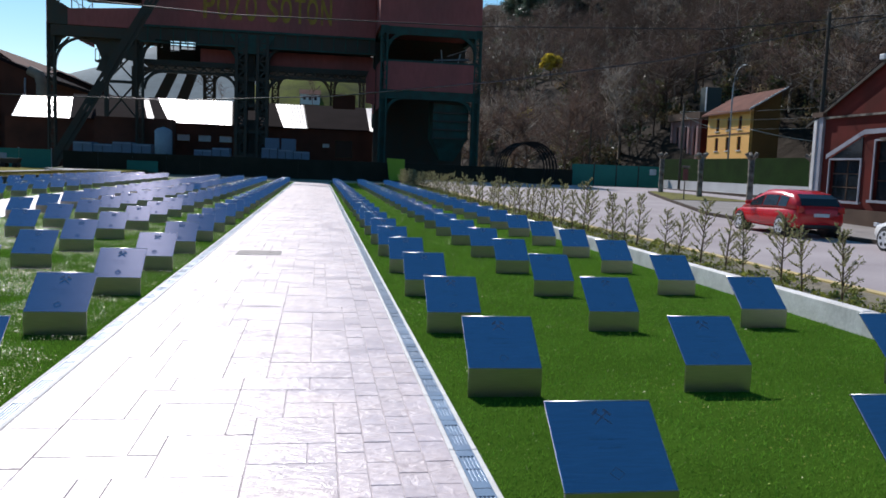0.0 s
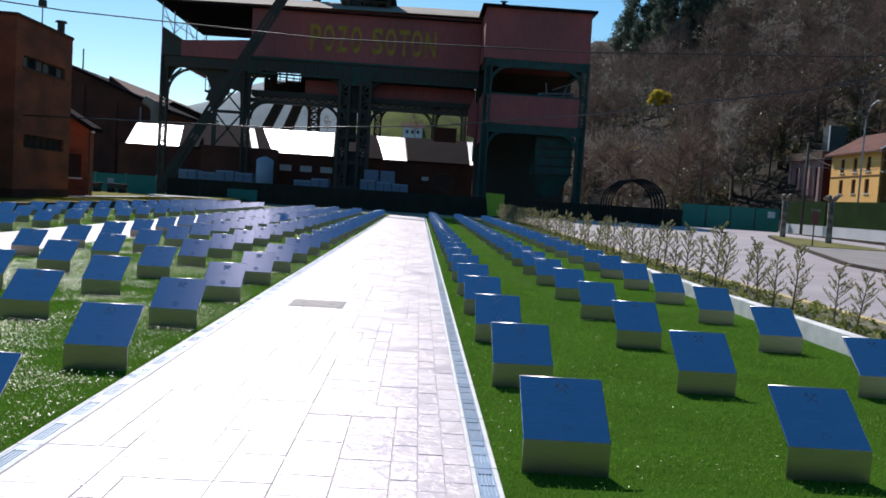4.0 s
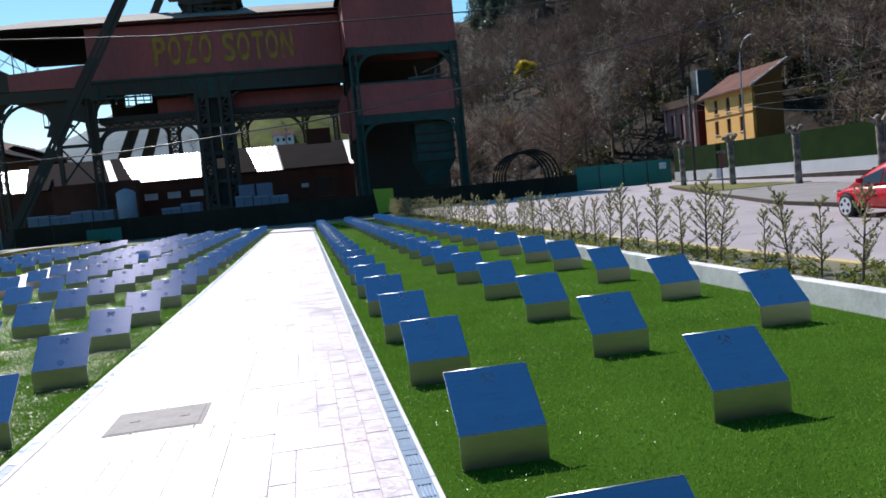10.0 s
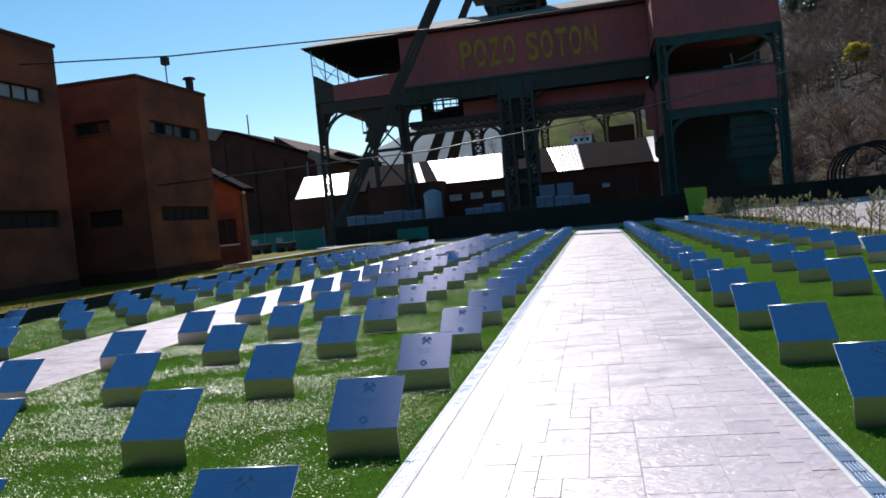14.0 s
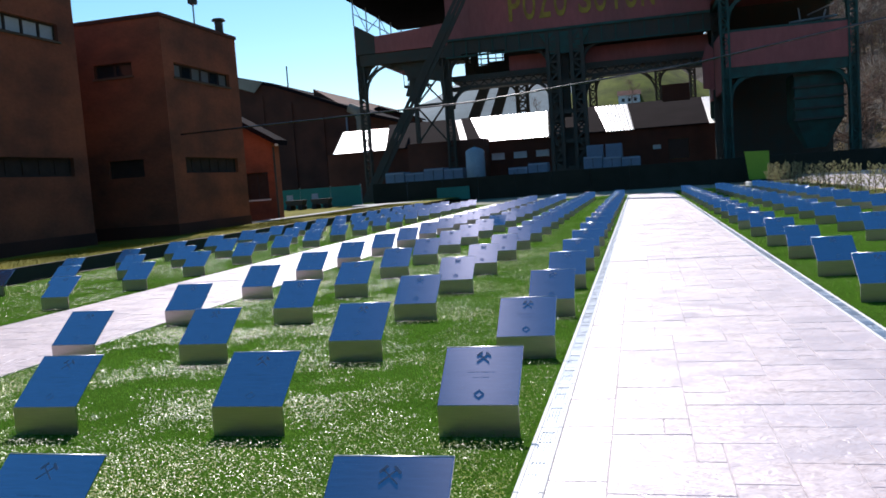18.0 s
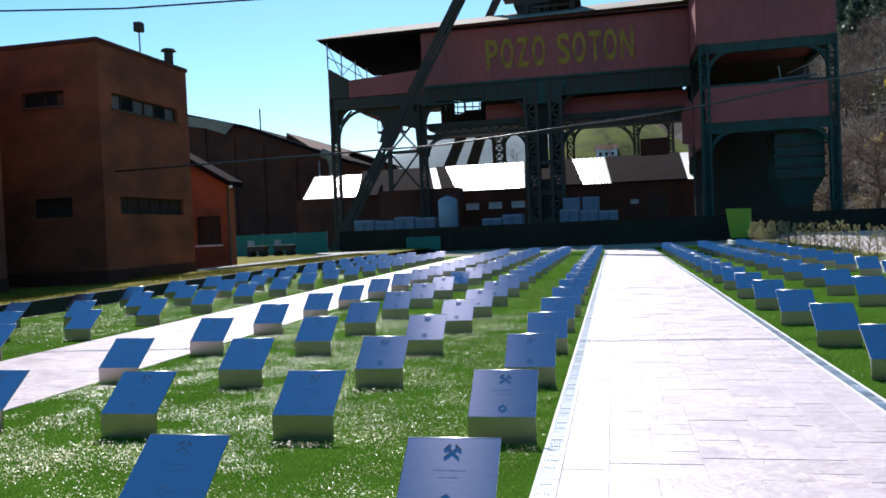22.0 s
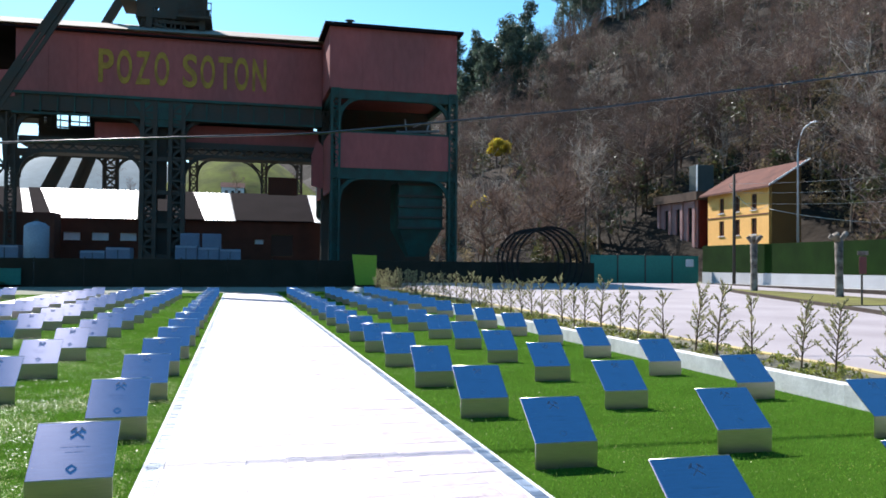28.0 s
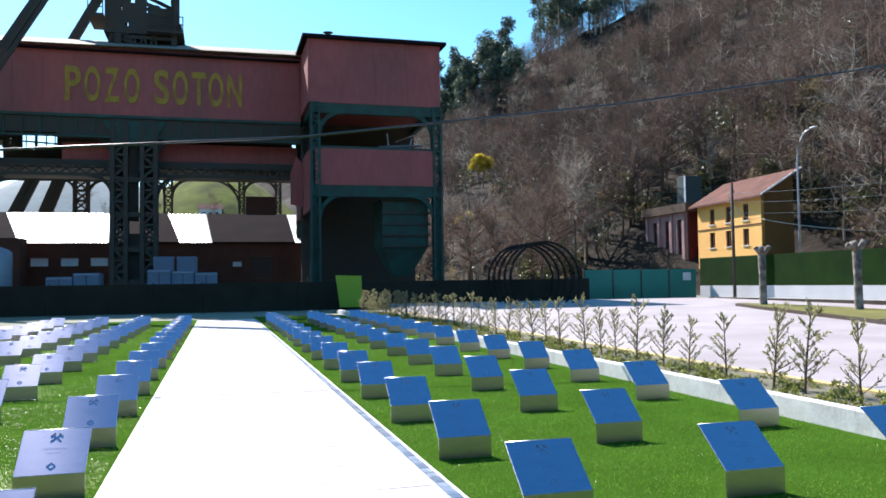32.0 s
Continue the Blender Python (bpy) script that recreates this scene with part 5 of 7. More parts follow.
for x, top in ((-44.5, 13.3), (-40.2, 11.6), (-48.5, 14.6), (-52.5, 16.0)):
    part("pilaster", Shape().box(x - 0.28, x + 0.28, 111.8, 111.998, 0, top), M["brickdark"], wh)
part("patched_sheet", Shape().prism([(-55.5, 18.0), (-47.9, 16.3), (-49.2, 15.0), (-52.0, 16.0), (-55.5, 16.6)], "y", 111.5, 111.58), M["greyroof"], wh, "weathered pale brown sheeting under the ridge")
part("duct", Shape().tube([(-34.6, 111.5, 7.0), (-34.6, 111.5, 10.2), (-35.0, 111.5, 11.3), (-36.2, 111.5, 11.9)], [0.75, 0.75, 0.7, 0.6], 12), M["greyroof"], wh, "bent weathered sheet duct")
fs = thing("far_shed", "small brown gabled shed behind the works hall", "shed", at=(-37.5, 130, 0))
part("wall", Shape().prism([(-4, 0), (4, 0), (4, 11.6), (-0.5, 13.2), (-4, 11.9)], "y", 0, 8), M["brickdark"], fs)
part("roof", Shape().prism([(-4.3, 11.85), (-0.5, 13.3), (4.4, 11.5), (4.4, 11.75), (-0.5, 13.6), (-4.3, 12.1)], "y", -0.4, 8.4), M["darkroof"], fs)
part("roof_mast", Shape().tube([(-45.0, 113.0, 15.0), (-45.0, 113.0, 18.2)], 0.09, 6), M["darksteel"], wh)
part("downpipe", Shape().tube([(-36.8, 111.9, 0.2), (-36.8, 111.9, 10.9)], 0.12, 6), M["greytrim"], wh)

# ---- hillside ----
hill = Shape()
nx, ny = 70, 60
for j in range(ny):
    for i in range(nx):
        x, y = 10 + (i / (nx - 1)) ** 1.3 * 420, -80 + j / (ny - 1) * 560
        hill.v.append((x, y, terrain(x, y) - 0.4))
hill.f = [(j * nx + i, j * nx + i + 1, (j + 1) * nx + i + 1, (j + 1) * nx + i) for j in range(ny - 1) for i in range(nx - 1)]
tagged(part("backdrop_hill", hill, M["hill"], smooth=True), "steep hillside with leafless brown winter wood", "hill", kind="structure")

# the yellow house stands turned a little from the road
for ob in (yh,):
    ob.matrix_basis = Matrix.Translation((50.5, 89.4, 0)) @ Matrix.Rotation(radians(-3), 4, "Z") @ Matrix.Translation((-50.5, -89.4, 0))


# ---- foliage helpers ----
def arrays(name, verts, tris, mat, smooth=False):
    """A mesh from arrays of points and triangles."""
    me = bpy.data.meshes.new(name)
    me.vertices.add(len(verts))
    me.vertices.foreach_set("co", np.asarray(verts, dtype=np.float32).ravel())
    me.loops.add(3 * len(tris))
    me.loops.foreach_set("vertex_index", np.asarray(tris, dtype=np.int32).ravel())
    me.polygons.add(len(tris))
    me.polygons.foreach_set("loop_start", np.arange(0, 3 * len(tris), 3, dtype=np.int32))
    me.update(calc_edges=True)
    me.materials.append(mat)
    return me


def bare_tree(seed, height, twigs=60, limbs=11, spread=0.34, lean=0.0, twig_w=0.05, twig_l=0.12, trunk_r=0.018):
    """Points and triangles of a leafless tree: tapered trunk, limbs and many thin twigs."""
    r = np.random.default_rng(seed)
    V, T = [], []

    def stick(a, b, w0, w1):
        a, b = np.array(a), np.array(b)
        d = b - a
        s = np.cross(d, (0.3, 0.2, 1.0) if abs(d[2]) < 0.9 * np.linalg.norm(d) else (1.0, 0.1, 0))
        s /= np.linalg.norm(s) + 1e-9
        u = np.cross(s, d)
        u /= np.linalg.norm(u) + 1e-9
        o = len(V)
        for p, w in ((a, w0), (b, w1)):
            for k in range(3):
                V.append(p + w * (math.cos(k * 2.094) * s + math.sin(k * 2.094) * u))
        for k in range(3):
            q = (k + 1) % 3
            T.extend([(o + k, o + q, o + 3 + q), (o + k, o + 3 + q, o + 3 + k)])

    def sliver(a, b, w):
        a, b = np.array(a), np.array(b)
        s = r.normal(size=3)
        s -= s.dot(b - a) * (b - a) / ((b - a).dot(b - a) + 1e-9)
        s *= w / (np.linalg.norm(s) + 1e-9)
        o = len(V)
        V.extend([a - s, a + s, b])
        T.append((o, o + 1, o + 2))
    H = height
    pts = [np.array((0.0, 0, -0.5))]
    for k in range(1, 6):
        pts.append(np.array((r.normal() * 0.02 * H * k / 3 + lean * H * k / 5, r.normal() * 0.02 * H * k / 3, H * 0.88 * k / 5)))
    R = trunk_r * H
    for k in range(5):
        stick(pts[k], pts[k + 1], R * (1 - k / 5.5), R * (1 - (k + 1) / 5.5))
    tips = []
    for i in range(limbs):
        t = 0.25 + 0.72 * (i + r.random()) / limbs
        k = min(int(t * 5), 4)
        p = pts[k] + (pts[k + 1] - pts[k]) * (t * 5 - k)
        az = r.random() * math.tau
        L = H * spread * (1.15 - 0.7 * t) * (0.7 + 0.6 * r.random())
        up = 0.45 + 0.6 * r.random()
        m = p + np.array((math.cos(az), math.sin(az), up * 0.6)) * L * 0.5
        e = m + np.array((math.cos(az + r.normal() * 0.4), math.sin(az + r.normal() * 0.4), up)) * L * 0.5
        w = R * 0.42 * (1.1 - 0.6 * t)
        stick(p, m, w, w * 0.65)
        stick(m, e, w * 0.65, w * 0.25)
        tips += [(p, m, e)] * 1
    for i in range(twigs):
        p, m, e = tips[r.integers(len(tips))]
        u = r.random() * 1.4
        q = p + (m - p) * u / 0.7 if u < 0.7 else m + (e - m) * (u - 0.7) / 0.7
        d = r.normal(size=3) + np.array((0, 0, 0.7)) + (e - p) / (np.linalg.norm(e - p) + 1e-9) * 0.8
        d *= H * twig_l * (0.6 + 0.8 * r.random()) / np.linalg.norm(d)
        sliver(q, q + d, twig_w)
        for _ in range(2):
            g = q + d * r.random() * 0.8
            f = d * 0.5 + r.normal(size=3) * np.linalg.norm(d) * 0.4
            sliver(g, g + f, twig_w * 0.7)
    return np.array(V), np.array(T)


def leaf_cloud(seed, centres, radii, count, size, flat=0.8):
    """Points and triangles of many small leaves scattered in uneven clumps."""
    r = np.random.default_rng(seed)
    c, rad = np.array(centres), np.array(radii)
    pick = r.choice(len(c), count, p=rad ** 2 / (rad ** 2).sum())
    d = r.normal(size=(count, 3))
    d /= np.linalg.norm(d, axis=1)[:, None]
    p = c[pick] + d * (rad[pick] * r.random(count) ** 0.45)[:, None] * (1, 1, flat)
    a = r.normal(size=(count, 3))
    b = r.normal(size=(count, 3))
    a /= np.linalg.norm(a, axis=1)[:, None]
    b /= np.linalg.norm(b, axis=1)[:, None]
    s = (size * (0.5 + r.random(count)))[:, None]
    v = np.stack([p - a * s * 0.5, p + a * s * 0.5, p + b * s], 1).reshape(-1, 3)
    return v, np.arange(3 * count).reshape(-1, 3)


def scatter(variants, places, rs):
    """Many copies of some variants in one pair of arrays; places: x, y, z, scale."""
    V, T, o = [], [], 0
    for (x, y, z, s) in places:
        v, t = variants[rs.integers(len(variants))]
        a = rs.random() * math.tau
        ca, sa = math.cos(a), math.sin(a)
        w = v * s * np.array((1, 1, 0.85 + 0.3 * rs.random()))
        V.append(np.stack([w[:, 0] * ca - w[:, 1] * sa + x, w[:, 0] * sa + w[:, 1] * ca + y, w[:, 2] + z], 1))
        T.append(t + o)
        o += len(v)
    return np.concatenate(V), np.concatenate(T)


# ---- woods on the hill ----
rs = np.random.default_rng(11)
spots, pale = [], []
tries = 0
while len(spots) < 2950 and tries < 60000:
    tries += 1
    az, rr = radians(rs.uniform(6, 62)), 60 + 360 * rs.random() ** 1.15
    x, y = rr * math.sin(az), 12 + rr * math.cos(az)
    d = 0.93 * (x - 17) + 0.37 * (y - 173)
    if d < 2 or y > 330 or x > 380 or (x < 60 and 85 < y < 116) or (abs(x - 50.8 - 0.311 * (y - 175)) < 3.8 and 140 < y < 178):
        continue
    spots.append((x, y, terrain(x, y) - 0.5, (0.75 + 0.5 * rs.random()) * (0.8 + 0.2 * min(1, d / 20))))
variants = [bare_tree(20 + i, 9.5, twigs=105, limbs=9, spread=0.36, twig_w=0.036, twig_l=0.17) for i in range(6)]
pale_variants = [bare_tree(40 + i, 9.0, twigs=26, limbs=13, spread=0.42, twig_w=0.04, twig_l=0.16, trunk_r=0.024) for i in range(5)]
for name, mat, sel in (("winter_wood", M["wood"], lambda i: i % 4), ("pale_winter_wood", M["palewood"], lambda i: i % 4 == 0)):
    chosen = [s for i, s in enumerate(spots) if (sel(i) if name == "winter_wood" else i % 4 == 0)]
    v, t = scatter(variants if name[0] == "w" else pale_variants, chosen, rs)
    tagged(part(name, arrays(name, v, t, mat), None), "dense leafless brown winter wood on the steep slope" if name[0] == "w" else "pale grey bare trees among the winter wood", "woodland", kind="stuff")
# scrub with a little green below the wood
v, t = leaf_cloud(5, [(s[0] + rs.normal() * 1.5, s[1] + rs.normal() * 1.5, s[2] + 0.8 + 3.5 * rs.random() ** 2) for s in spots[::2]], [1.2 + rs.random() * 1.6 for s in spots[::2]], 105000, 0.42, 0.9)
tagged(part("hill_scrub", arrays("hill_scrub", v, t, M["ivy"]), None), "dull green scrub and ivy between the bare trees", "scrub", kind="stuff")


def big_tree(x, y, z, h, seed, label, mat, ivy=0):
    r = thing("bare_tree", label, "tree", at=(x, y, z))
    v, t = bare_tree(seed, h, twigs=420, limbs=18, spread=0.46, lean=0.03, twig_w=0.04, twig_l=0.12, trunk_r=0.026)
    part("branching", arrays("branching", v, t, mat), None, r)
    if ivy:
        rr = np.random.default_rng(seed)
        c = [(rr.normal() * 0.5, rr.normal() * 0.5, h * (0.12 + 0.4 * k / 7)) for k in range(8)]
        v, t = leaf_cloud(seed, c, [0.8 + rr.random() * 0.6 for k in c], ivy, 0.35)
        part("ivy", arrays("ivy", v, t, M["ivy"]), None, r, "dark green ivy round the trunk")
    return r


TREES = [(64, 66, 15, "palewood", 0), (70, 78, 17, "palewood", 500), (62, 86, 14, "wood", 700), (74, 60, 16, "wood", 0), (68, 52, 14, "palewood", 0), (78, 70, 17, "palewood", 0),
         (30, 96, 11, "wood", 0), (35, 104, 13, "wood", 400), (24, 92, 9, "wood", 0), (45, 120, 14, "palewood", 0), (27, 110, 12, "wood", 0),
         (20, 98, 9, "wood", 0), (38, 118, 14, "wood", 600), (60, 58, 10, "wood", 300), (58, 120, 15, "wood", 0),
         (60, 76, 13, "palewood", 600), (66, 94, 14, "palewood", 0), (60, 100, 12, "wood", 700), (57, 70, 9, "wood", 800), (72, 88, 16, "wood", 300), (52, 118, 13, "wood", 500),
         (22, 112, 12, "palewood", 0), (32, 122, 14, "palewood", 0), (63, 46, 12, "palewood", 0), (56, 48, 9, "wood", 400)]
for i, (x, y, h, m, ivy) in enumerate(TREES):
    big_tree(x, y, max(0, terrain(x, y)) - 0.4, h, 100 + i, "leafless tree with %s limbs at the foot of the hill" % ("pale grey" if m == "palewood" else "dark brown"), M[m], ivy)


def bush(x, y, z, size, seed):
    r = thing("bush", "dull olive green bush at the foot of the hill", "bush", "bushes below the wood", at=(x, y, z))
    rr = np.random.default_rng(seed)
    stems = Shape()
    c = []
    for k in range(7):
        p = (rr.normal() * size * 0.5, rr.normal() * size * 0.5, size * (0.35 + 0.5 * rr.random()))
        stems.tube([(p[0] * 0.1, p[1] * 0.1, -0.3), p], [0.06, 0.02], 5)
        c.append(p)
    part("stems", stems, M["stem"], r)
    v, t = leaf_cloud(seed, c, [size * (0.25 + 0.3 * rr.random()) for k in c], 900, 0.26, 0.8)
    part("leaves", arrays("leaves", v, t, M["ivy"]), None, r)


for i in range(12):
    bx, by = 52 + 10 * ((i * 0.618) % 1), 46 + 3.6 * i
    bush(bx, by, max(0, terrain(bx, by)) - 0.2, 1.7 + 0.8 * math.sin(i * 2.1), 500 + i)


# dead bracken and brambles at the foot of the slope
low = [(52 + 30 * rs.random() ** 1.3, 34 + 84 * rs.random()) for k in range(900)] + [(19 + 26 * rs.random(), 92 + 30 * rs.random()) for k in range(320)]
low = [(x, y) for x, y in low if not (x < 62 and 86 < y < 116)]
v, t = leaf_cloud(15, [(x, y, max(0.0, terrain(x, y)) - 0.3 + 1.5 * rs.random()) for x, y in low], [0.7 + 1.1 * rs.random() for k in low], 62000, 0.36, 0.8)
low = [q for q in spots if 0.93 * (q[0] - 17) + 0.37 * (q[1] - 173) < 45 and math.hypot(q[0], q[1] - 25) < 190]
v2, t2 = leaf_cloud(16, [(q[0] + rs.normal() * 2, q[1] + rs.normal() * 2, q[2] + 0.6 + 3.5 * rs.random()) for q in low], [0.5 + 0.9 * rs.random() for q in low], 48000, 0.26, 0.9)
v, t = np.concatenate([v, v2]), np.concatenate([t, t2 + len(v)])
tagged(part("bracken_undergrowth", arrays("bracken_undergrowth", v, t, M["bracken"]), None), "tan dead bracken and brambles below the bare trees", "undergrowth", kind="stuff")


def eucalyptus(x, y, z, h, seed):
    r = thing("eucalyptus", "tall dark green eucalyptus with a ragged crown on the ridge", "tree", "eucalyptus on the ridge", at=(x, y, z))
    rr = np.random.default_rng(seed)
    tr = Shape()
    top = (rr.normal() * 0.8, rr.normal() * 0.8, h * 0.95)
    tr.tube([(0, 0, -2), (top[0] * 0.4, top[1] * 0.4, h * 0.5), top], [0.4, 0.25, 0.05], 6)
    c, rad = [], []
    for k in range(15):
        t = 0.28 + 0.7 * k / 14
        a, q = rr.random() * math.tau, h * 0.17 * (1.15 - t) * (0.4 + rr.random()) + 0.5
        p = (top[0] * t + math.cos(a) * q, top[1] * t + math.sin(a) * q, h * t)
        tr.tube([(top[0] * t * 0.9, top[1] * t * 0.9, h * t * 0.92), p], [0.12, 0.04], 5)
        c.append(p)
        rad.append(1.3 + 1.5 * rr.random())
    part("trunk", tr, M["palewood"], r)
    v, t = leaf_cloud(seed, c, rad, 3400, 0.6, 1.1)
    part("crown", arrays("crown", v, t, M["euca"]), None, r)


for i in range(26):
    if i < 14:
        az, dist, h = radians(14.6 + 5.8 * i / 13 + 0.3 * math.sin(i * 5)), 262 + 16 * math.sin(i * 2.3), 19 + 4 * math.sin(i * 1.7)
    else:
        az, dist, h = radians(22.6 + 0.42 * (i - 14)), 300 + 14 * math.sin(i), 31 + 5 * math.sin(i * 2.9)
    x, y = dist * math.sin(az), 20 + dist * math.cos(az)
    eucalyptus(x, y, terrain(x, y) - 1, h, 300 + i)


def mimosa(x, y, z, h, s, seed):
    r = thing("mimosa_tree", "small tree in bright yellow blossom among bare wood", "tree", at=(x, y, z))
    rr = np.random.default_rng(seed)
    part("trunk", Shape().tube([(0, 0, -1), (0.2, 0.1, h * 0.5), (0, 0.2, h * 0.9)], [0.16, 0.1, 0.04], 6), M["stem"], r)
    c = [(rr.uniform(-0.75, 0.75) * s, rr.normal() * s * 0.4, h + s * (0.55 * math.cos(k * 0.7) * rr.random() + 0.25 * rr.normal())) for k in range(11)]
    v, t = leaf_cloud(seed, c, [s * 0.3 + rr.random() * s * 0.3 for k in c], 2600, 0.42)
    part("crown", arrays("crown", v, t, M["mimosa"]), None, r)


mimosa(50.8, 175.0, terrain(50.8, 175.0), 25.5 - terrain(50.8, 175.0), 2.2, 3)
mimosa(37.4, 144.5, terrain(37.4, 144.5), 6.0, 1.2, 5)

# ---- far hills ----
def far_ridge(name, x0, x1, y, depth, height, mat, label, seed):
    s, n = Shape(), 60
    for j in range(8):
        for i in range(n):
            x = x0 + (x1 - x0) * i / (n - 1)
            t = math.sin(min(1, j / 6) * math.pi / 2)
            s.v.append((x, y + depth * j / 7, max(-1, t * height(x) * (1 + 0.25 * noise.noise((x * 0.006, j * 0.3, seed)) + 0.06 * noise.noise((x * 0.04, j * 0.5, seed))) - 1)))
    s.f = [(j * n + i, j * n + i + 1, (j + 1) * n + i + 1, (j + 1) * n + i) for j in range(7) for i in range(n - 1)]
    tagged(part(name, s, mat, smooth=True), label, "hill", kind="structure")


far_ridge("backdrop_ridge", -900, 700, 780, 400, lambda x: 108 + 22 * math.exp(-((x + 180) / 90) ** 2) + 24 * (1 + math.tanh((x - 150) / 160)), M["hazyhill"], "distant wooded ridge with blue haze in its colour", 2.0)
# never in view: added so the steel plaques reflect a dark horizon
far_ridge("backdrop_south", -500, 500, -90, -160, lambda x: 62 + 12 * math.sin(x * 0.02), M["hill"], "unseen dark ridge added behind the path's start to darken reflections", 6.0)
far_ridge("backdrop_meadow", -70, 75, 172, 80, lambda x: 34 * math.exp(-((x + 1) / 29) ** 2), M["meadow"], "green meadow slope behind the pithead", 4.0)
v, t = scatter(variants, [(-26 + 3.1 * i + rs.normal() * 2, 186 + rs.random() * 40, 11 + rs.random() * 5, 0.5 + 0.3 * rs.random()) for i in range(26)], rs)
tagged(part("meadow_trees", arrays("meadow_trees", v, t, M["wood"]), None), "scattered bare trees on the meadow slope", "woodland", kind="stuff")
def meadow_z(x, y):
    j = (y - 172) * 7 / 80
    return math.sin(min(1, j / 6) * math.pi / 2) * 34 * math.exp(-((x + 1) / 29) ** 2) * (1 + 0.25 * noise.noise((x * 0.006, j * 0.3, 4.0)) + 0.06 * noise.noise((x * 0.04, j * 0.5, 4.0))) - 1


cy = next(y for y in range(178, 240) if meadow_z(-1.6, y) > 1.5 + 0.0735 * (y - 9.8))
cot = thing("white_cottage", "small white cottage on the meadow slope", "house", at=(-1.6 - (cy - 176) * 0.01, cy, 1.5 + 0.0735 * (cy - 9.8)))
cot.scale = (0.75, 0.75, 0.75)
part("wall", Shape().wall("x", 0, 0.3, -3, 3, 0, 3.2, [(-2.1, -1.3, 1.3, 2.3), (-0.4, 0.4, 1.3, 2.3), (1.3, 2.1, 1.3, 2.3)]), M["tankwhite"], cot)
part("body", Shape().box(-2.99, 2.99, 0.32, 5, -1.5, 3.2), M["pane"], cot)
part("roof", Shape().prism([(-0.3, 3.1), (2.6, 4.5), (5.4, 3.1), (2.6, 4.7)], "x", -3.3, 3.3), M["tile"], cot)


# ---- young trees along the lawn ----
def sapling(seed, h):
    root = thing("young_conifer", "thin young cypress with sparse grey-green foliage in the bed", "sapling", "row of young cypresses")
    rr = np.random.default_rng(seed)
    st = Shape()
    bend = rr.normal(size=2) * 0.05
    P = lambda t: np.array((bend[0] * t * t * h, bend[1] * t * t * h, h * t))
    st.tube([tuple(P(k / 5) - (0, 0, 0.05 if k == 0 else 0)) for k in range(6)], [0.019, 0.017, 0.014, 0.011, 0.008, 0.003], 6)
    V, T, o = [], [], 0
    n = 32
    for i in range(n):
        t = 0.10 + 0.88 * i / n
        az = i * 2.4 + rr.normal() * 0.5
        if rr.random() < 0.24:
            continue
        L = h * (0.215 * (1 - t) ** 0.7 + 0.05) * (0.55 + 0.75 * rr.random())
        up = 0.75 + 0.6 * t + rr.normal() * 0.2
        a = P(t)
        d = np.array((math.cos(az), math.sin(az), up))
        b = a + d * L
        base = len(st.v)
        st.tube([tuple(a), tuple(a + d * L * 0.55 + (0, 0, -0.01)), tuple(b)], [0.0075, 0.006, 0.003], 4)
        st.f.append((min(int(t * 5 + 0.5), 5) * 6, base, base + 1))
        for k in range(23):
            u = 0.2 + 0.85 * rr.random()
            q = a + d * L * u
            e = d * 0.6 + rr.normal(size=3) * 0.55 + (0, 0, 0.35)
            e *= h * 0.058 * (0.6 + 0.7 * rr.random()) / np.linalg.norm(e)
            s = np.cross(e, rr.normal(size=3))
            s *= 0.0105 / (np.linalg.norm(s) + 1e-9)
            V += [q - s * 0.4, q + e * 0.5 + s, q + e, q + e * 0.5 - s]
            T += [(o, o + 1, o + 2), (o, o + 2, o + 3)]
            o += 4
    part("stem", st, M["stem"], root, smooth=True)
    part("foliage", arrays("foliage", np.array(V), np.array(T), M["sapling"]), None, root, "sparse grey-green needle sprays")
    return root


kinds = [sapling(700 + i, 1.15) for i in range(6)]
y, i = 5.0, 0
rng = random.Random(8)
while y < 66:
    x = 6.62 + 0.012 * (y - 27) + rng.uniform(-0.08, 0.08)
    m = pose(x, y, 0.10, rng.uniform(-5, 5), rng.uniform(-5, 5), rng.uniform(0, 360)) @ Matrix.Scale(rng.uniform(0.62, 0.9) if y < 17 else rng.uniform(0.72, 1.0), 4)
    if i < 6:
        kinds[i].matrix_basis = m
    else:
        src = kinds[rng.randrange(6)]
        c = copy_thing(src, m)
        c.matrix_basis = m
    y += rng.uniform(0.55, 1.05)
    i += 1
# low ground cover in the bed
v, t = leaf_cloud(9, [(5.98 + 1.1 * rs.random() ** 1.5 + 0.012 * yy, 3 + yy, 0.12) for yy in np.linspace(0, 60, 1100)], [0.05 + 0.08 * rs.random() for k in range(1100)], 30000, 0.05, 0.75)
tagged(part("ground_cover", arrays("ground_cover", v, t, M["lowplant"]), None), "low yellow-green ground cover behind the concrete wall", "plants", kind="stuff")

# ---- blades of the artificial lawn ----
def blades(x0, x1, y0, y1, density, r):
    n = int((x1 - x0) * (y1 - y0) * density)
    p = np.stack([r.uniform(x0, x1, n), r.uniform(y0, y1, n), np.full(n, -0.013)], 1)
    a = r.random(n) * math.tau
    s = np.stack([np.cos(a), np.sin(a), np.zeros(n)], 1) * (0.0014 + 0.0014 * r.random(n))[:, None]
    lean = r.normal(size=(n, 3)) * 0.016
    lean[:, 2] = 0.018 + 0.014 * r.random(n)
    return np.stack([p - s, p + s, p + lean], 1).reshape(-1, 3)


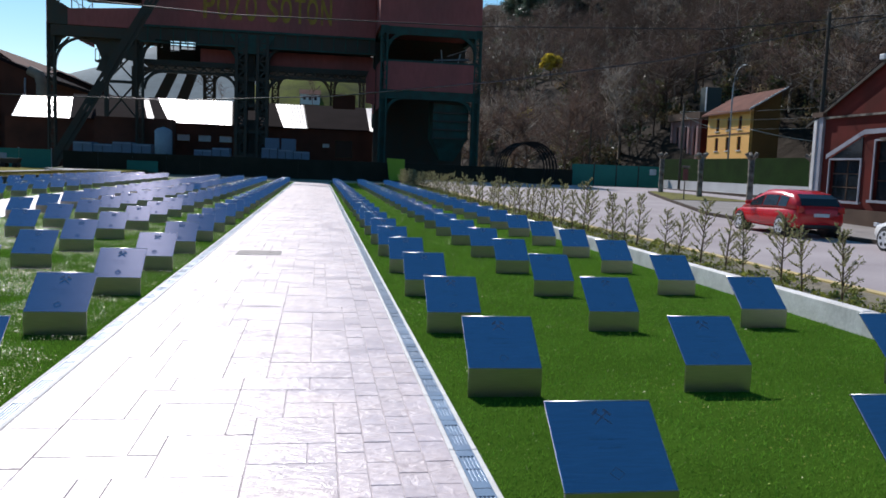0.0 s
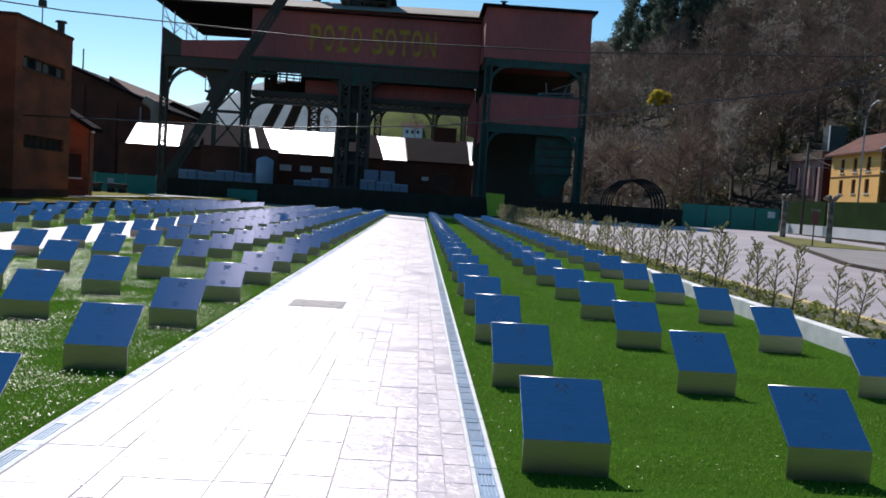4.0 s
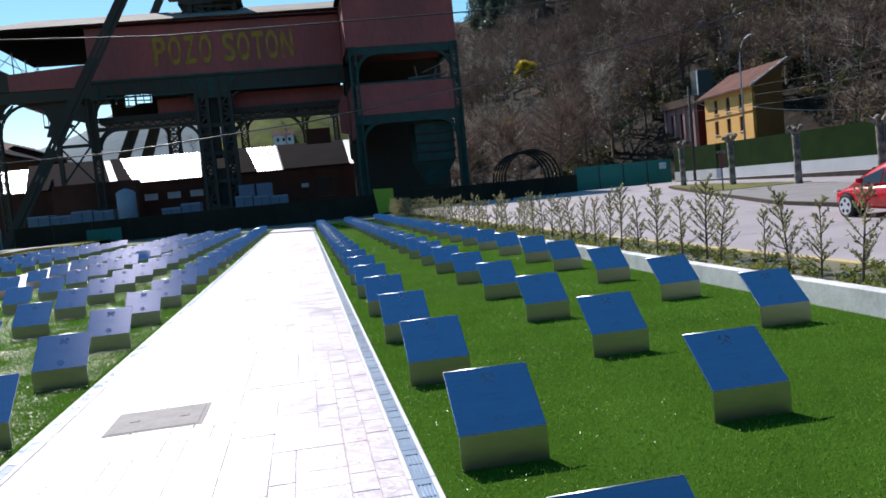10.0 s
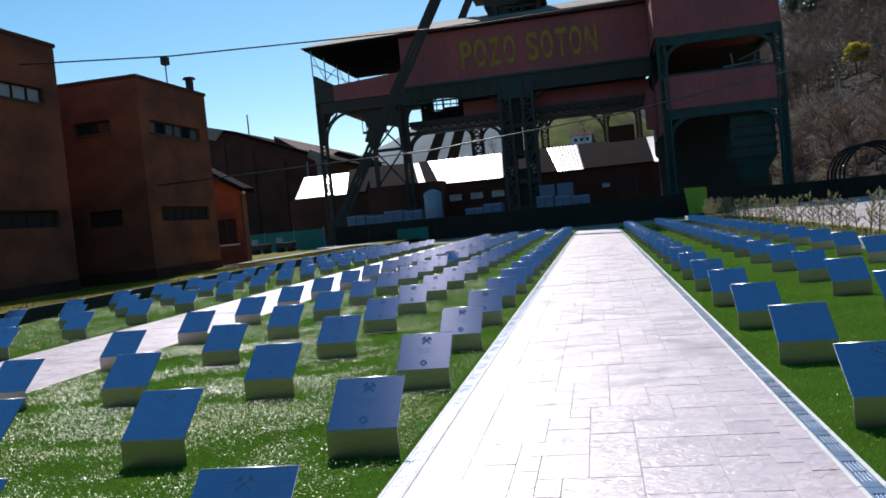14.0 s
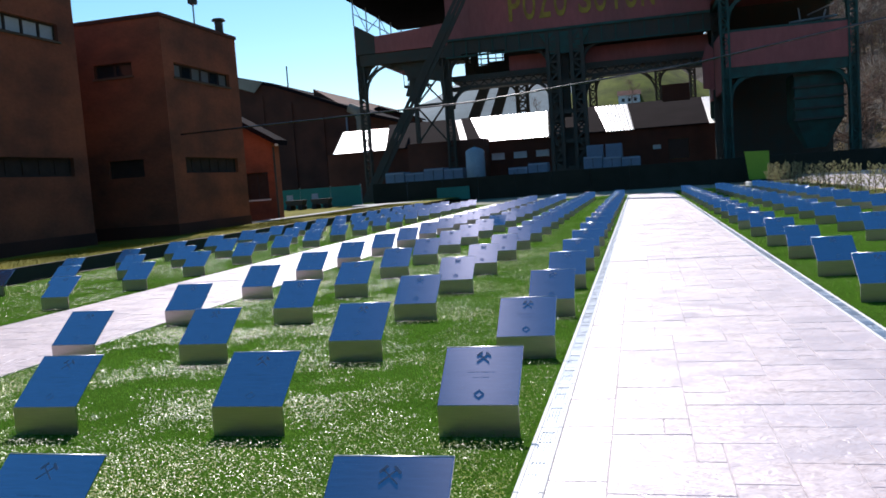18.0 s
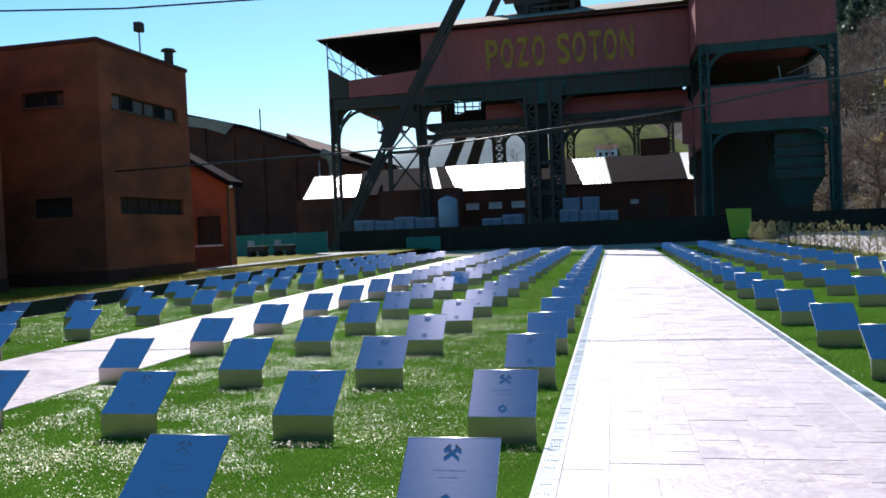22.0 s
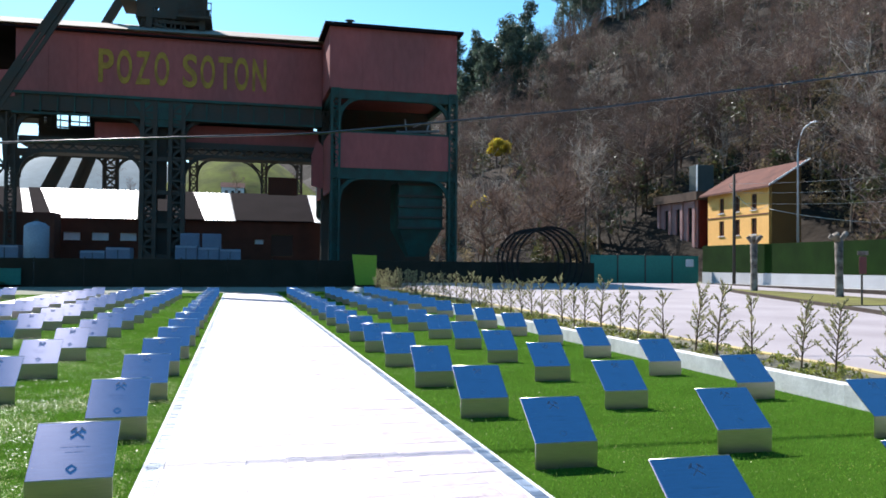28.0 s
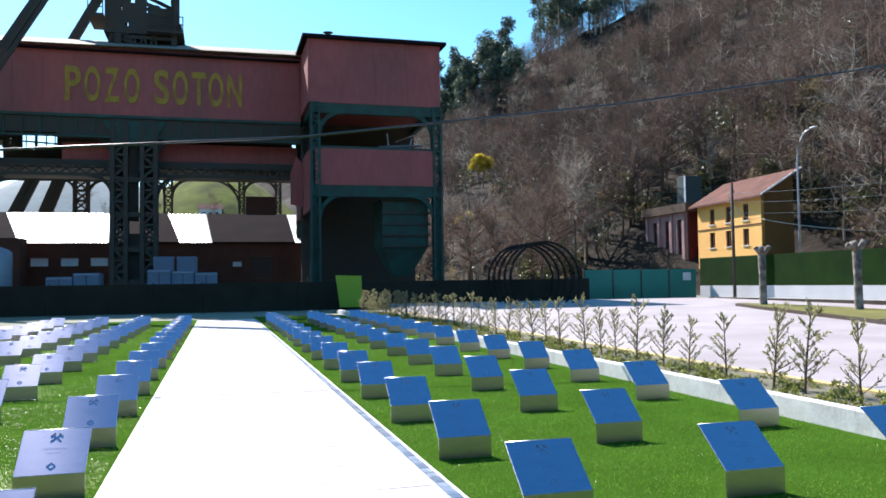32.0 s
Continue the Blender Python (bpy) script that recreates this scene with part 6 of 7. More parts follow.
gr = np.random.default_rng(21)
lawn = np.concatenate([blades(PATH_R + 0.01, WALL_X - 0.01, 2, 16, 2100, gr), blades(PATH_R + 0.01, WALL_X - 0.01, 16, 34, 1500, gr), blades(PATH_R + 0.01, WALL_X - 0.01, 34, 60, 650, gr),
                       blades(-6.45, PATH_L - 0.01, 2, 30, 2300, gr), blades(-6.45, PATH_L - 0.01, 30, 58, 650, gr), blades(-13.55, -9.06, 6, 58, 550, gr)])
tagged(part("turf_blades", arrays("turf_blades", lawn, np.arange(len(lawn)).reshape(-1, 3), M["blade"]), None), "short glossy blades of artificial grass", "grass", kind="stuff")
def fibres(x0, x1, y0, y1, density, r, lean=0.30, big=1.0):
    """Loose fibres lying almost flat in the lawn, brushed over to the west, in patches."""
    n = int((x1 - x0) * (y1 - y0) * density)
    p = np.stack([r.uniform(x0, x1, n), r.uniform(y0, y1, n), r.uniform(0.014, 0.030, n)], 1)
    def cloud(cell):
        """Smooth random values from -1 to 1 on a lattice of the given cell."""
        g = r.uniform(-1, 1, (int((x1 - x0) / cell[0]) + 3, int((y1 - y0) / cell[1]) + 3))
        u, v = (p[:, 0] - x0) / cell[0], (p[:, 1] - y0) / cell[1]
        i, j = u.astype(int), v.astype(int)
        fu, fv = (t * t * (3 - 2 * t) for t in (u - i, v - j))
        return (g[i, j] * (1 - fu) + g[i + 1, j] * fu) * (1 - fv) + (g[i, j + 1] * (1 - fu) + g[i + 1, j + 1] * fu) * fv
    wave = cloud((0.9, 0.7)) * 0.8 + cloud((0.28, 0.22)) * 0.8 + cloud((2.5, 2.0)) * 0.4
    p = p[wave * 0.5 + 0.32 > r.random(n)]
    n = len(p)
    a = r.random(n) * math.tau
    d = np.stack([np.cos(a), np.sin(a), r.normal(size=n) * 0.2 - lean * np.cos(a)], 1) * big * (0.0026 + 0.0036 * r.random(n))[:, None]
    s = np.stack([-np.sin(a), np.cos(a), r.normal(size=n) * 0.2 + lean * np.sin(a)], 1) * big * (0.0014 + 0.0012 * r.random(n))[:, None]
    return np.stack([p - d - s, p - d + s, p + d], 1).reshape(-1, 3)


loose = np.concatenate([fibres(PATH_R + 0.02, WALL_X - 0.02, 2, 58, 420, gr, -0.15, 1.25), fibres(-6.44, PATH_L - 0.02, 2, 30, 5300, gr, 0.30, 1.35), fibres(-6.44, PATH_L - 0.02, 30, 58, 1200, gr, 0.30, 1.6), fibres(-13.5, -9.08, 8, 58, 950, gr, 0.30, 1.7)])
tagged(part("turf_fibres", arrays("turf_fibres", loose, np.arange(len(loose)).reshape(-1, 3), M["fibre"]), None), "glinting loose fibres lying in the artificial grass", "grass", kind="stuff")
dry = blades(-16.5, -13.7, 8, 60, 330, gr)
dry[:, 2] += np.interp(-dry[:, 0], [13.68, 15.0, 16.6], [0.30, 0.33, 0.28])
dry = dry.reshape(-1, 3, 3)
tuft = 0.5 + 0.5 * np.sin(dry[:, 0, 1] * 0.9 + 1.3 * np.sin(dry[:, 0, 1] * 0.31)) * np.cos(dry[:, 0, 0] * 1.7)
dry[:, 2, 2] += (0.03 + 0.16 * tuft) * gr.random(len(dry))
dry[:, 1, 0] += 0.006
tagged(part("dry_grass_blades", arrays("dry_grass_blades", dry.reshape(-1, 3), np.arange(dry.shape[0] * 3).reshape(-1, 3), M["drygrass"]), None), "yellowed rough grass on the bank", "grass", kind="stuff")


# ---- pollarded trees, posts, lamps, cables ----
def pollard(x, y, h, seed):
    r = thing("pollarded_tree", "pollarded plane tree with a pale flaking trunk and stubs", "tree", "pollarded trees", at=(x, y, road_z(y) + 0.1))
    rr = random.Random(seed)
    t = Shape().tube([(0, 0, -0.2), (0.02, 0, 0.05), (0.03, 0.02, h * 0.5), (0, 0, h)], [0.27, 0.19, 0.16, 0.19], 12)
    part("trunk", t, M["bark"], r, smooth=True)
    for k in range(5):
        a = k * 1.26 + rr.random() * 0.5
        L = 0.25 + 0.2 * rr.random()
        d = (math.cos(a), math.sin(a))
        part("limb_stub", Shape().tube([(0, 0, h - 0.15), (d[0] * L * 0.6, d[1] * L * 0.6, h + 0.04), (d[0] * L, d[1] * L, h + 0.1 + 0.25 * rr.random())], [0.14, 0.10, 0.12], 8), M["bark"], r, smooth=True)


for i, (x, y) in enumerate([(25.2, 56.1), (25.2, 50.0), (25.27, 43.85), (25.3, 37.9)]):
    pollard(x, y, 2.62, i)
pol = thing("utility_pole", "slim dark wooden utility pole", "pole", at=(32.3, 68.3, 0.25))
part("pole", Shape().tube([(0, 0, -0.3), (0, 0, 7.6)], [0.12, 0.09], 10), M["darksteel"], pol, smooth=True)
part("insulator", Shape().tube([(0.1, 0, 7.0), (0.16, 0, 7.0), (0.16, 0, 7.16)], 0.03, 6), M["darksteel"], pol)
lamp = thing("street_lamp", "tall grey curved street lamp behind the hedge", "street lamp", at=(35.55, 65.95, 0.2))
lamp.rotation_euler.z = radians(-85)
arcpts = [(0, 0, -0.3), (0, 0, 8.8)] + [(1.0 - 1.0 * math.cos(k * 0.26), 0, 8.8 + 1.9 * math.sin(k * 0.26)) for k in range(1, 6)] + [(1.25, 0, 10.78)]
part("mast", Shape().tube(arcpts, [0.085, 0.06] + [0.042] * 6, 8), M["galv"], lamp, smooth=True)
part("lantern", rounded(Shape().box(1.15, 1.70, -0.09, 0.09, 10.75, 10.83), 0.03), M["galv"], lamp)
sg = thing("road_sign", "small dull red sign board on a thin post", "road sign", at=(21.6, 44.6, road_z(44.6) + 0.13))
part("post", Shape().tube([(0, 0, -0.2), (0, 0, 1.9)], 0.035, 8), M["darksteel"], sg)
part("board", rounded(Shape().box(-0.16, 0.16, -0.06, -0.036, 1.15, 1.78), 0.01), M["sign"], sg, "dull red rectangular plate")
part("top_plate", rounded(Shape().box(-0.24, 0.24, -0.06, -0.036, 1.83, 1.99), 0.01), M["bark"], sg)


def cable(name, pts, r, mat, label, sag=0.0):
    out = []
    for (a, b) in zip(pts, pts[1:]):
        for k in range(12):
            t = k / 12
            p = Vector(a).lerp(Vector(b), t)
            out.append((p.x, p.y, p.z - 4 * sag * t * (1 - t)))
    out.append(pts[-1])
    tagged(part(name, Shape().tube(out, r, 5), mat, smooth=True), label, "cable")


cable("overhead_cable", [(-17.0, 39.4, 3.95), (-5.8, 39.4, 4.12), (1.3, 39.4, 4.67), (8.8, 39.4, 5.72), (17.8, 39.4, 7.3), (34, 39.4, 11.2)], 0.029, M["cable"], "glossy dark overhead cable slung across the lawn")
cable("overhead_cable", [(-22, 34.15, 8.35), (-13, 34.15, 7.62), (-3.2, 34.15, 7.25), (7, 34.15, 7.42), (17.8, 34.15, 7.98), (36, 34.15, 10.6)], 0.026, M["blackcable"], "thin dark overhead cable above the lawn")
for z0, z1 in ((6.6, 7.6), (5.9, 6.6), (7.2, 8.6)):
    cable("house_cable", [(32.0, 68.4, z0), (48, 62, z1), (70, 50, z1 + 1.5)], 0.011, M["palecable"], "pale slack cable beside the yellow house", 0.35)
cable("house_cable", [(32.0, 68.4, 7.1), (50.4, 89.4, 7.7)], 0.028, M["palecable"], "pale slack cable running to the yellow house", 0.9)
cable("house_cable", [(50.4, 89.2, 7.3), (66, 74, 6.2)], 0.036, M["palecable"], "thick pale cable slung from the yellow house", 1.1)
pole3 = thing("utility_pole", "thin dark pole behind the yard gate", "pole", at=(32.0, 92.0, -0.1))
part("pole", Shape().tube([(0, 0, -0.3), (0, 0, 7.4)], [0.10, 0.07], 8), M["darksteel"], pole3)
pole2 = thing("utility_pole", "tall thin dark pole beside the red house", "pole", at=(22.0, 32.6, -0.3))
part("pole", Shape().tube([(0, 0, -0.3), (0, 0, 9.0)], [0.10, 0.07], 8), M["darksteel"], pole2)

# roof lamp and vent on the brick block
fl = thing("floodlight", "small dark floodlight on a thin mast on the roof", "floodlight", at=(-17.6, 42.2, 8.34))
part("mast", Shape().tube([(0, 0, 0), (0, 0, 1.05)], 0.03, 6), M["galv"], fl)
part("lamp_head", rounded(Shape().box(-0.14, 0.14, -0.16, 0.16, 0.95, 1.3), 0.03), M["darksteel"], fl)
vt = thing("roof_vent", "dark round roof vent with a flat cap", "vent", at=(-17.5, 44.0, 8.34))
part("pipe", Shape().tube([(0, 0, 0), (0, 0, 0.55)], 0.17, 12), M["darksteel"], vt)
part("cap", Shape().tube([(0, 0, 0.6), (0, 0, 0.68)], [0.3, 0.24], 12), M["darksteel"], vt)
part("stay", Shape().box(-0.02, 0.02, -0.02, 0.02, 0.5, 0.62), M["darksteel"], vt)
# tank, cabins and wagons behind the fence
tk = thing("white_tank", "white upright cylindrical tank with a domed top", "tank", at=(-14.1, 80.5, 0))
part("shell", Shape().tube([(0, 0, 0), (0, 0, 3.95), (0, 0, 4.15), (0, 0, 4.3)], [0.8, 0.8, 0.55, 0.12], 24), M["tankgrey"], tk, smooth=True)
part("valve", Shape().tube([(0, 0, 4.25), (0, 0, 4.45)], 0.1, 8), M["darksteel"], tk)
for x0, x1, z1 in ((-22.2, -15.2, 2.75), (-11.3, -8.0, 2.55), (-5.0, -0.4, 2.75)):
    cb = thing("site_container", "pale blue low site containers behind the dark fence", "container", at=((x0 + x1) / 2, 80, 0))
    w, n_ = (x1 - x0) / 2, max(2, int((x1 - x0) / 1.5))
    for k in range(n_):
        a, b = -w + 2 * w * k / n_, -w + 2 * w * (k + 1) / n_
        top = z1 - 0.12 * ((k * 7 + n_) % 3)
        part("container_body", rounded(Shape().box(a + 0.02, b - 0.02, 0.3 + 0.12 * (k % 2), 2.6, 0.0, top), 0.05), M["bluegrey"], cb)
        part("door_seam", Shape().box((a + b) / 2 - 0.02, (a + b) / 2 + 0.02, 0.27 + 0.12 * (k % 2), 0.298 + 0.12 * (k % 2), 0.1, top - 0.1), M["darksteel"], cb)
        part("roof_lip", Shape().box(a + 0.04, b - 0.04, 0.25 + 0.12 * (k % 2), 0.298 + 0.12 * (k % 2), top - 0.16, top - 0.06), M["tankgrey"], cb)
for x in (-4.4, -2.7):
    pk = thing("wrapped_pallet", "pale wrapped pallet load against the workshop wall", "pallet", at=(x, 88.0, 0))
    part("load", rounded(Shape().box(-0.75, 0.75, 0, 1.2, 0.15, 3.9), 0.06), M["bluegrey"], pk)
    part("pallet", Shape().box(-0.8, 0.8, -0.05, 1.25, 0.0, 0.148), M["bark"], pk)
for x, y in ((-25.4, 68.2), (-23.55, 68.6)):
    wg = thing("mine_wagon", "small dark mine wagon with an upright grey plate", "wagon", "mine wagons by the fence", at=(x, y, 0.2))
    part("tub", rounded(Shape().prism([(-0.6, 0.35), (0.6, 0.35), (0.75, 0.75), (-0.75, 0.75)], "y", -0.4, 0.4), 0.03), M["darksteel"], wg)
    part("back_plate", Shape().box(-0.95, -0.45, 0.45, 0.5, -0.3, 1.15), M["tankgrey"], wg, "upright grey sheet")
    for sx in (-0.45, 0.45):
        part("wheel", Shape().tube([(sx, -0.45, 0.2), (sx, 0.45, 0.2)], 0.2, 14), M["tyre"], wg)
tp = Shape().box(-15.4, -12.9, 71.4, 71.45, 0.15, 1.1)
part("tied_sheet", tp, M["teal"], fence, "small teal sheet")

# manhole cover in the path
mh = thing("manhole_cover", "rectangular grey metal manhole cover set in the path", "manhole cover", at=(-0.43, 13.1, 0.0))
part("frame", Shape().chamfer(-0.345, 0.345, -0.32, 0.32, -0.03, 0.003, 0.002), M["cover"], mh)
part("lid", Shape().chamfer(-0.31, 0.31, -0.285, 0.285, -0.03, 0.0055, 0.002), M["cover"], mh, "dull grey-brown lid")
for sx in (-0.18, 0.18):
    part("lifting_key", Shape().chamfer(sx - 0.035, sx + 0.035, -0.02, 0.02, 0.0, 0.009, 0.002), M["cover"], mh)


# ---- red brick house ----
rh = thing("red_brick_house", "old red brick house with a gable and grey-blue window trims", "house")
RX, RB = 21.0, -0.35
holes = [(28.35, 30.2, 0.75, 2.35), (26.05, 27.55, 0.85, 3.05), (23.9, 25.2, RB + 0.3, 2.9)]
part("front_wall", Shape().wall("y", RX, 0.35, 22.6, 31.2, RB, 4.1, holes), M["redbrick"], rh)
part("gable", Shape().prism([(22.6, 4.1), (31.2, 4.1), (26.95, 6.1)], "x", RX, RX + 0.35), M["redbrick"], rh)
part("north_wall", Shape().box(RX + 0.35, RX + 9, 30.9, 31.2, RB, 4.1), M["redbrick"], rh)
part("south_wall", Shape().box(RX + 0.35, RX + 9, 22.6, 22.9, RB, 4.1), M["redbrick"], rh)
for y0, y1 in ((26.95, 31.9), (26.95, 22.0)):
    part("roof_slope", Shape().prism([(y0, 6.12), (y1, 3.75), (y1, 3.84), (y0, 6.22)], "x", RX - 0.12, RX + 9), M["darkroof"], rh, "weathered brown tile roof slope")
part("corner_pilaster", Shape().box(RX - 0.12, RX + 0.3, 30.75, 31.32, RB, 4.1), M["greytrim"], rh, "grey-blue corner pilaster")
part("pilaster_cap", Shape().box(RX - 0.2, RX + 0.36, 30.68, 31.4, 4.1, 4.3), M["plinth"], rh)
part("cornice", Shape().box(RX - 0.10, RX - 0.002, 22.6, 30.7, 4.02, 4.10), M["bark"], rh, "thin weathered cornice")
part("plinth", Shape().box(RX - 0.05, RX - 0.002, 22.6, 30.75, RB, 0.45), M["plinth"], rh)
for h in holes:
    tr = Shape()
    for a, b, z0, z1 in ((h[0] - 0.07, h[0], h[2], h[3] + 0.07), (h[1], h[1] + 0.07, h[2], h[3] + 0.07), (h[0], h[1], h[3], h[3] + 0.07)):
        tr.box(RX - 0.05, RX + 0.02, a, b, z0, z1)
    w = part("window_trim", tr, M["greytrim"], rh, "grey-blue painted surround")
    n = 3
    for i in range(2):
        for k in range(n):
            a, b = h[0] + (h[1] - h[0]) * i / 2, h[0] + (h[1] - h[0]) * (i + 1) / 2
            z0, z1 = h[2] + (h[3] - h[2]) * k / n, h[2] + (h[3] - h[2]) * (k + 1) / n
            part("pane", Shape().box(RX + 0.14, RX + 0.15, a + 0.03, b - 0.03, z0 + 0.025, z1 - 0.025), M["pane"], w)
            bar = Shape().box(RX + 0.12, RX + 0.17, a, b, z1 - 0.02, z1 + 0.012)
            bar.box(RX + 0.12, RX + 0.17, a - 0.01, a + 0.02, z0, z1)
            part("glazing_bar", bar, M["plinth"], w)
    part("sill", Shape().box(RX - 0.1, RX + 0.1, h[0] - 0.18, h[1] + 0.18, h[2] - 0.1, h[2] - 0.002), M["greytrim"], rh)
part("slanting_trim", Shape().prism([(30.45, 2.40), (30.45, 2.58), (28.2, 3.50), (22.8, 3.58), (22.8, 3.40), (28.2, 3.32)], "x", RX - 0.07, RX - 0.055), M["greytrim"], rh, "grey-blue band over the windows")
part("sloped_pane", Shape().prism([(30.3, 2.38), (28.3, 3.24), (28.3, 2.38)], "x", RX - 0.03, RX - 0.006), M["pane"], rh, "dark glazing under the slanting band")
part("corner_strip", Shape().box(RX - 0.16, RX - 0.122, 31.1, 31.3, RB, 4.1), M["kerb"], rh, "pale vertical strip")
part("antenna_pole", Shape().tube([(RX + 0.3, 26.9, 6.1), (RX + 0.3, 26.9, 8.3)], 0.035, 6), M["darksteel"], rh)
part("spotlight", rounded(Shape().box(RX - 0.25, RX - 0.05, 27.2, 27.5, 6.0, 6.2), 0.03), M["tankwhite"], rh, "small white spotlight")
part("chimney", rounded(Shape().box(RX + 2.0, RX + 2.6, 24.6, 25.2, 4.6, 6.6), 0.03), M["kerb"], rh, "pale rendered chimney")
part("rake_board", Shape().prism([(26.95, 6.0), (31.85, 3.68), (31.85, 3.78), (26.95, 6.14)], "x", RX - 0.16, RX - 0.125), M["darksteel"], rh)
part("rake_board", Shape().prism([(26.95, 6.0), (22.05, 3.68), (22.05, 3.78), (26.95, 6.14)], "x", RX - 0.16, RX - 0.125), M["darksteel"], rh)
part("canopy", Shape().prism([(23.4, 3.0), (26.2, 3.0), (26.2, 3.1), (23.4, 3.1)], "x", RX - 0.9, RX - 0.08), M["bark"], rh, "weathered tan canopy")
part("hedge_end_wall", Shape().box(32.9, 33.2, 29.6, 29.98, 0, 2.9), M["plinth"], rh)
# chimney block behind the pink house
cz = thing("grey_green_block", "grey-green metal chimney block behind the houses", "chimney", at=(56.3, 109.0, 8.0))
part("shaft", rounded(Shape().box(-2.2, 0.0, -1.0, 1.0, 0, 6.1), 0.05), M["greyteal"], cz)
# white strip paints the sunlight that falls on the block's west side
part("edge_strip", Shape().box(-2.26, -2.204, -1.0, -0.7, 0, 6.1), M["tankwhite"], cz, "pale strip painted for sunlight on the west side")
for h in [(104.2 + i * 2.7, 104.4 + i * 2.7, 2.5, 9.4) for i in range(4)]:
    part("pilaster", Shape().box(51.1, 51.298, h[0] - 0.35, h[1] - 0.02, 0, 9.29), M["pinkwall"], ph)


# ---- parked cars ----
def car(label, paint, at):
    r = thing("parked_car", label, "car", at=at)
    # stations along the length (front +y): y, half width, sill, belt, with the nose and tail rounded in
    st = [(-2.12, 0.74, 0.38, 0.86), (-2.05, 0.82, 0.30, 0.97), (-1.80, 0.88, 0.26, 0.99), (-1.2, 0.905, 0.24, 0.97), (-0.4, 0.91, 0.22, 0.95), (0.5, 0.91, 0.22, 0.92),
          (1.1, 0.90, 0.24, 0.91), (1.55, 0.87, 0.25, 0.84), (1.9, 0.80, 0.27, 0.75), (2.1, 0.68, 0.34, 0.64), (2.16, 0.55, 0.42, 0.56)]
    b = Shape()
    n = 20
    for y, w, z0, z1 in st:
        for k in range(n):
            a = math.tau * (k + 0.5) / n
            cx_, cz_ = math.cos(a), math.sin(a)
            px = w * math.copysign(abs(cx_) ** 0.45, cx_)
            pz = (z0 + z1) / 2 + (z1 - z0) / 2 * math.copysign(abs(cz_) ** 0.45, cz_)
            b.v.append((px * (1.0 if pz < 0.75 else 0.97), y, pz))
    b.f = [(i * n + k, i * n + (k + 1) % n, (i + 1) * n + (k + 1) % n, (i + 1) * n + k) for i in range(len(st) - 1) for k in range(n)]
    b.f += [tuple(range(n)), tuple((len(st) - 1) * n + k for k in range(n))]
    part("body", b, paint, r, smooth=True)
    c = Shape()
    cab = [(-2.04, 0.76, 0.90, 0.99), (-1.88, 0.72, 0.90, 1.22), (-1.55, 0.68, 0.90, 1.39), (-0.9, 0.66, 0.90, 1.47), (-0.3, 0.65, 0.89, 1.48), (0.1, 0.65, 0.88, 1.44), (0.6, 0.67, 0.86, 1.27), (1.3, 0.76, 0.82, 0.89)]
    for y, w, z0, z1 in cab:
        lo = 0.84
        c.v += [(-lo, y, z0), (lo, y, z0), (w + 0.03, y, z0 + (z1 - z0) * 0.75), (w - 0.08, y, z1), (-w + 0.08, y, z1), (-w - 0.03, y, z0 + (z1 - z0) * 0.75)]
    c.f = [(i * 6 + k, i * 6 + (k + 1) % 6, (i + 1) * 6 + (k + 1) % 6, (i + 1) * 6 + k) for i in range(len(cab) - 1) for k in range(6)] + [tuple(range(6)), tuple(42 + k for k in range(6))]
    part("cabin", c, paint, r, smooth=True)
    for s in (-1, 1):
        for k, (ya, yb) in enumerate(((-1.45, -0.95), (-0.88, -0.02), (0.05, 0.82))):
            def edge(y, t):
                for (p, q) in zip(cab, cab[1:]):
                    if p[0] <= y <= q[0]:
                        u = (y - p[0]) / (q[0] - p[0])
                        w, z0, z1 = [p[j] + (q[j] - p[j]) * u for j in (1, 2, 3)]
                        return (s * (0.84 + (w + 0.03 - 0.84) * t + 0.012), y, z0 + (z1 - z0) * 0.75 * t)
            q = [edge(ya, 0.12), edge(yb, 0.12), edge(yb, 0.95), edge(ya, 0.95)]
            q += [(x - s * 0.008, y, z) for x, y, z in q]
            part("side_window", Shape().add(q, [(0, 1, 2, 3), (4, 5, 6, 7), (0, 1, 5, 4), (1, 2, 6, 5), (2, 3, 7, 6), (3, 0, 4, 7)]), M["pane"], r)
        for y in (-1.32, 1.33):
            part("wheel_arch", Shape().tube([(s * 0.60, y, 0.34), (s * 0.908, y, 0.34)], 0.352, 24), M["blackplastic"], r, "dark wheel arch")
            w = part("wheel", Shape().tube([(s * 0.70, y, 0.32), (s * 0.72, y, 0.32), (s * 0.93, y, 0.32), (s * 0.955, y, 0.32)], [0.28, 0.325, 0.325, 0.29], 24), M["tyre"], r)
            part("rim", Shape().tube([(s * 0.93, y, 0.32), (s * 0.963, y, 0.32)], 0.238, 20), M["alloy"], w, "silver alloy rim")
            for k in range(5):
                a = k * math.tau / 5 + 0.3
                part("spoke_gap", Shape().tube([(s * 0.95, y + 0.15 * math.cos(a), 0.32 + 0.15 * math.sin(a)), (s * 0.968, y + 0.15 * math.cos(a), 0.32 + 0.15 * math.sin(a))], 0.05, 10), M["tyre"], w)
        part("mirror", rounded(Shape().box(s * 0.98 - 0.09, s * 0.98 + 0.09, 0.62, 0.72, 0.93, 1.06), 0.03), paint, r)
        part("tail_light", rounded(Shape().prism([(s * 0.50, 0.72), (s * 0.80, 0.78), (s * 0.79, 1.0), (s * 0.62, 0.98)], "y", -2.12, -1.95), 0.02), M["redlamp"], r, "red tail light")
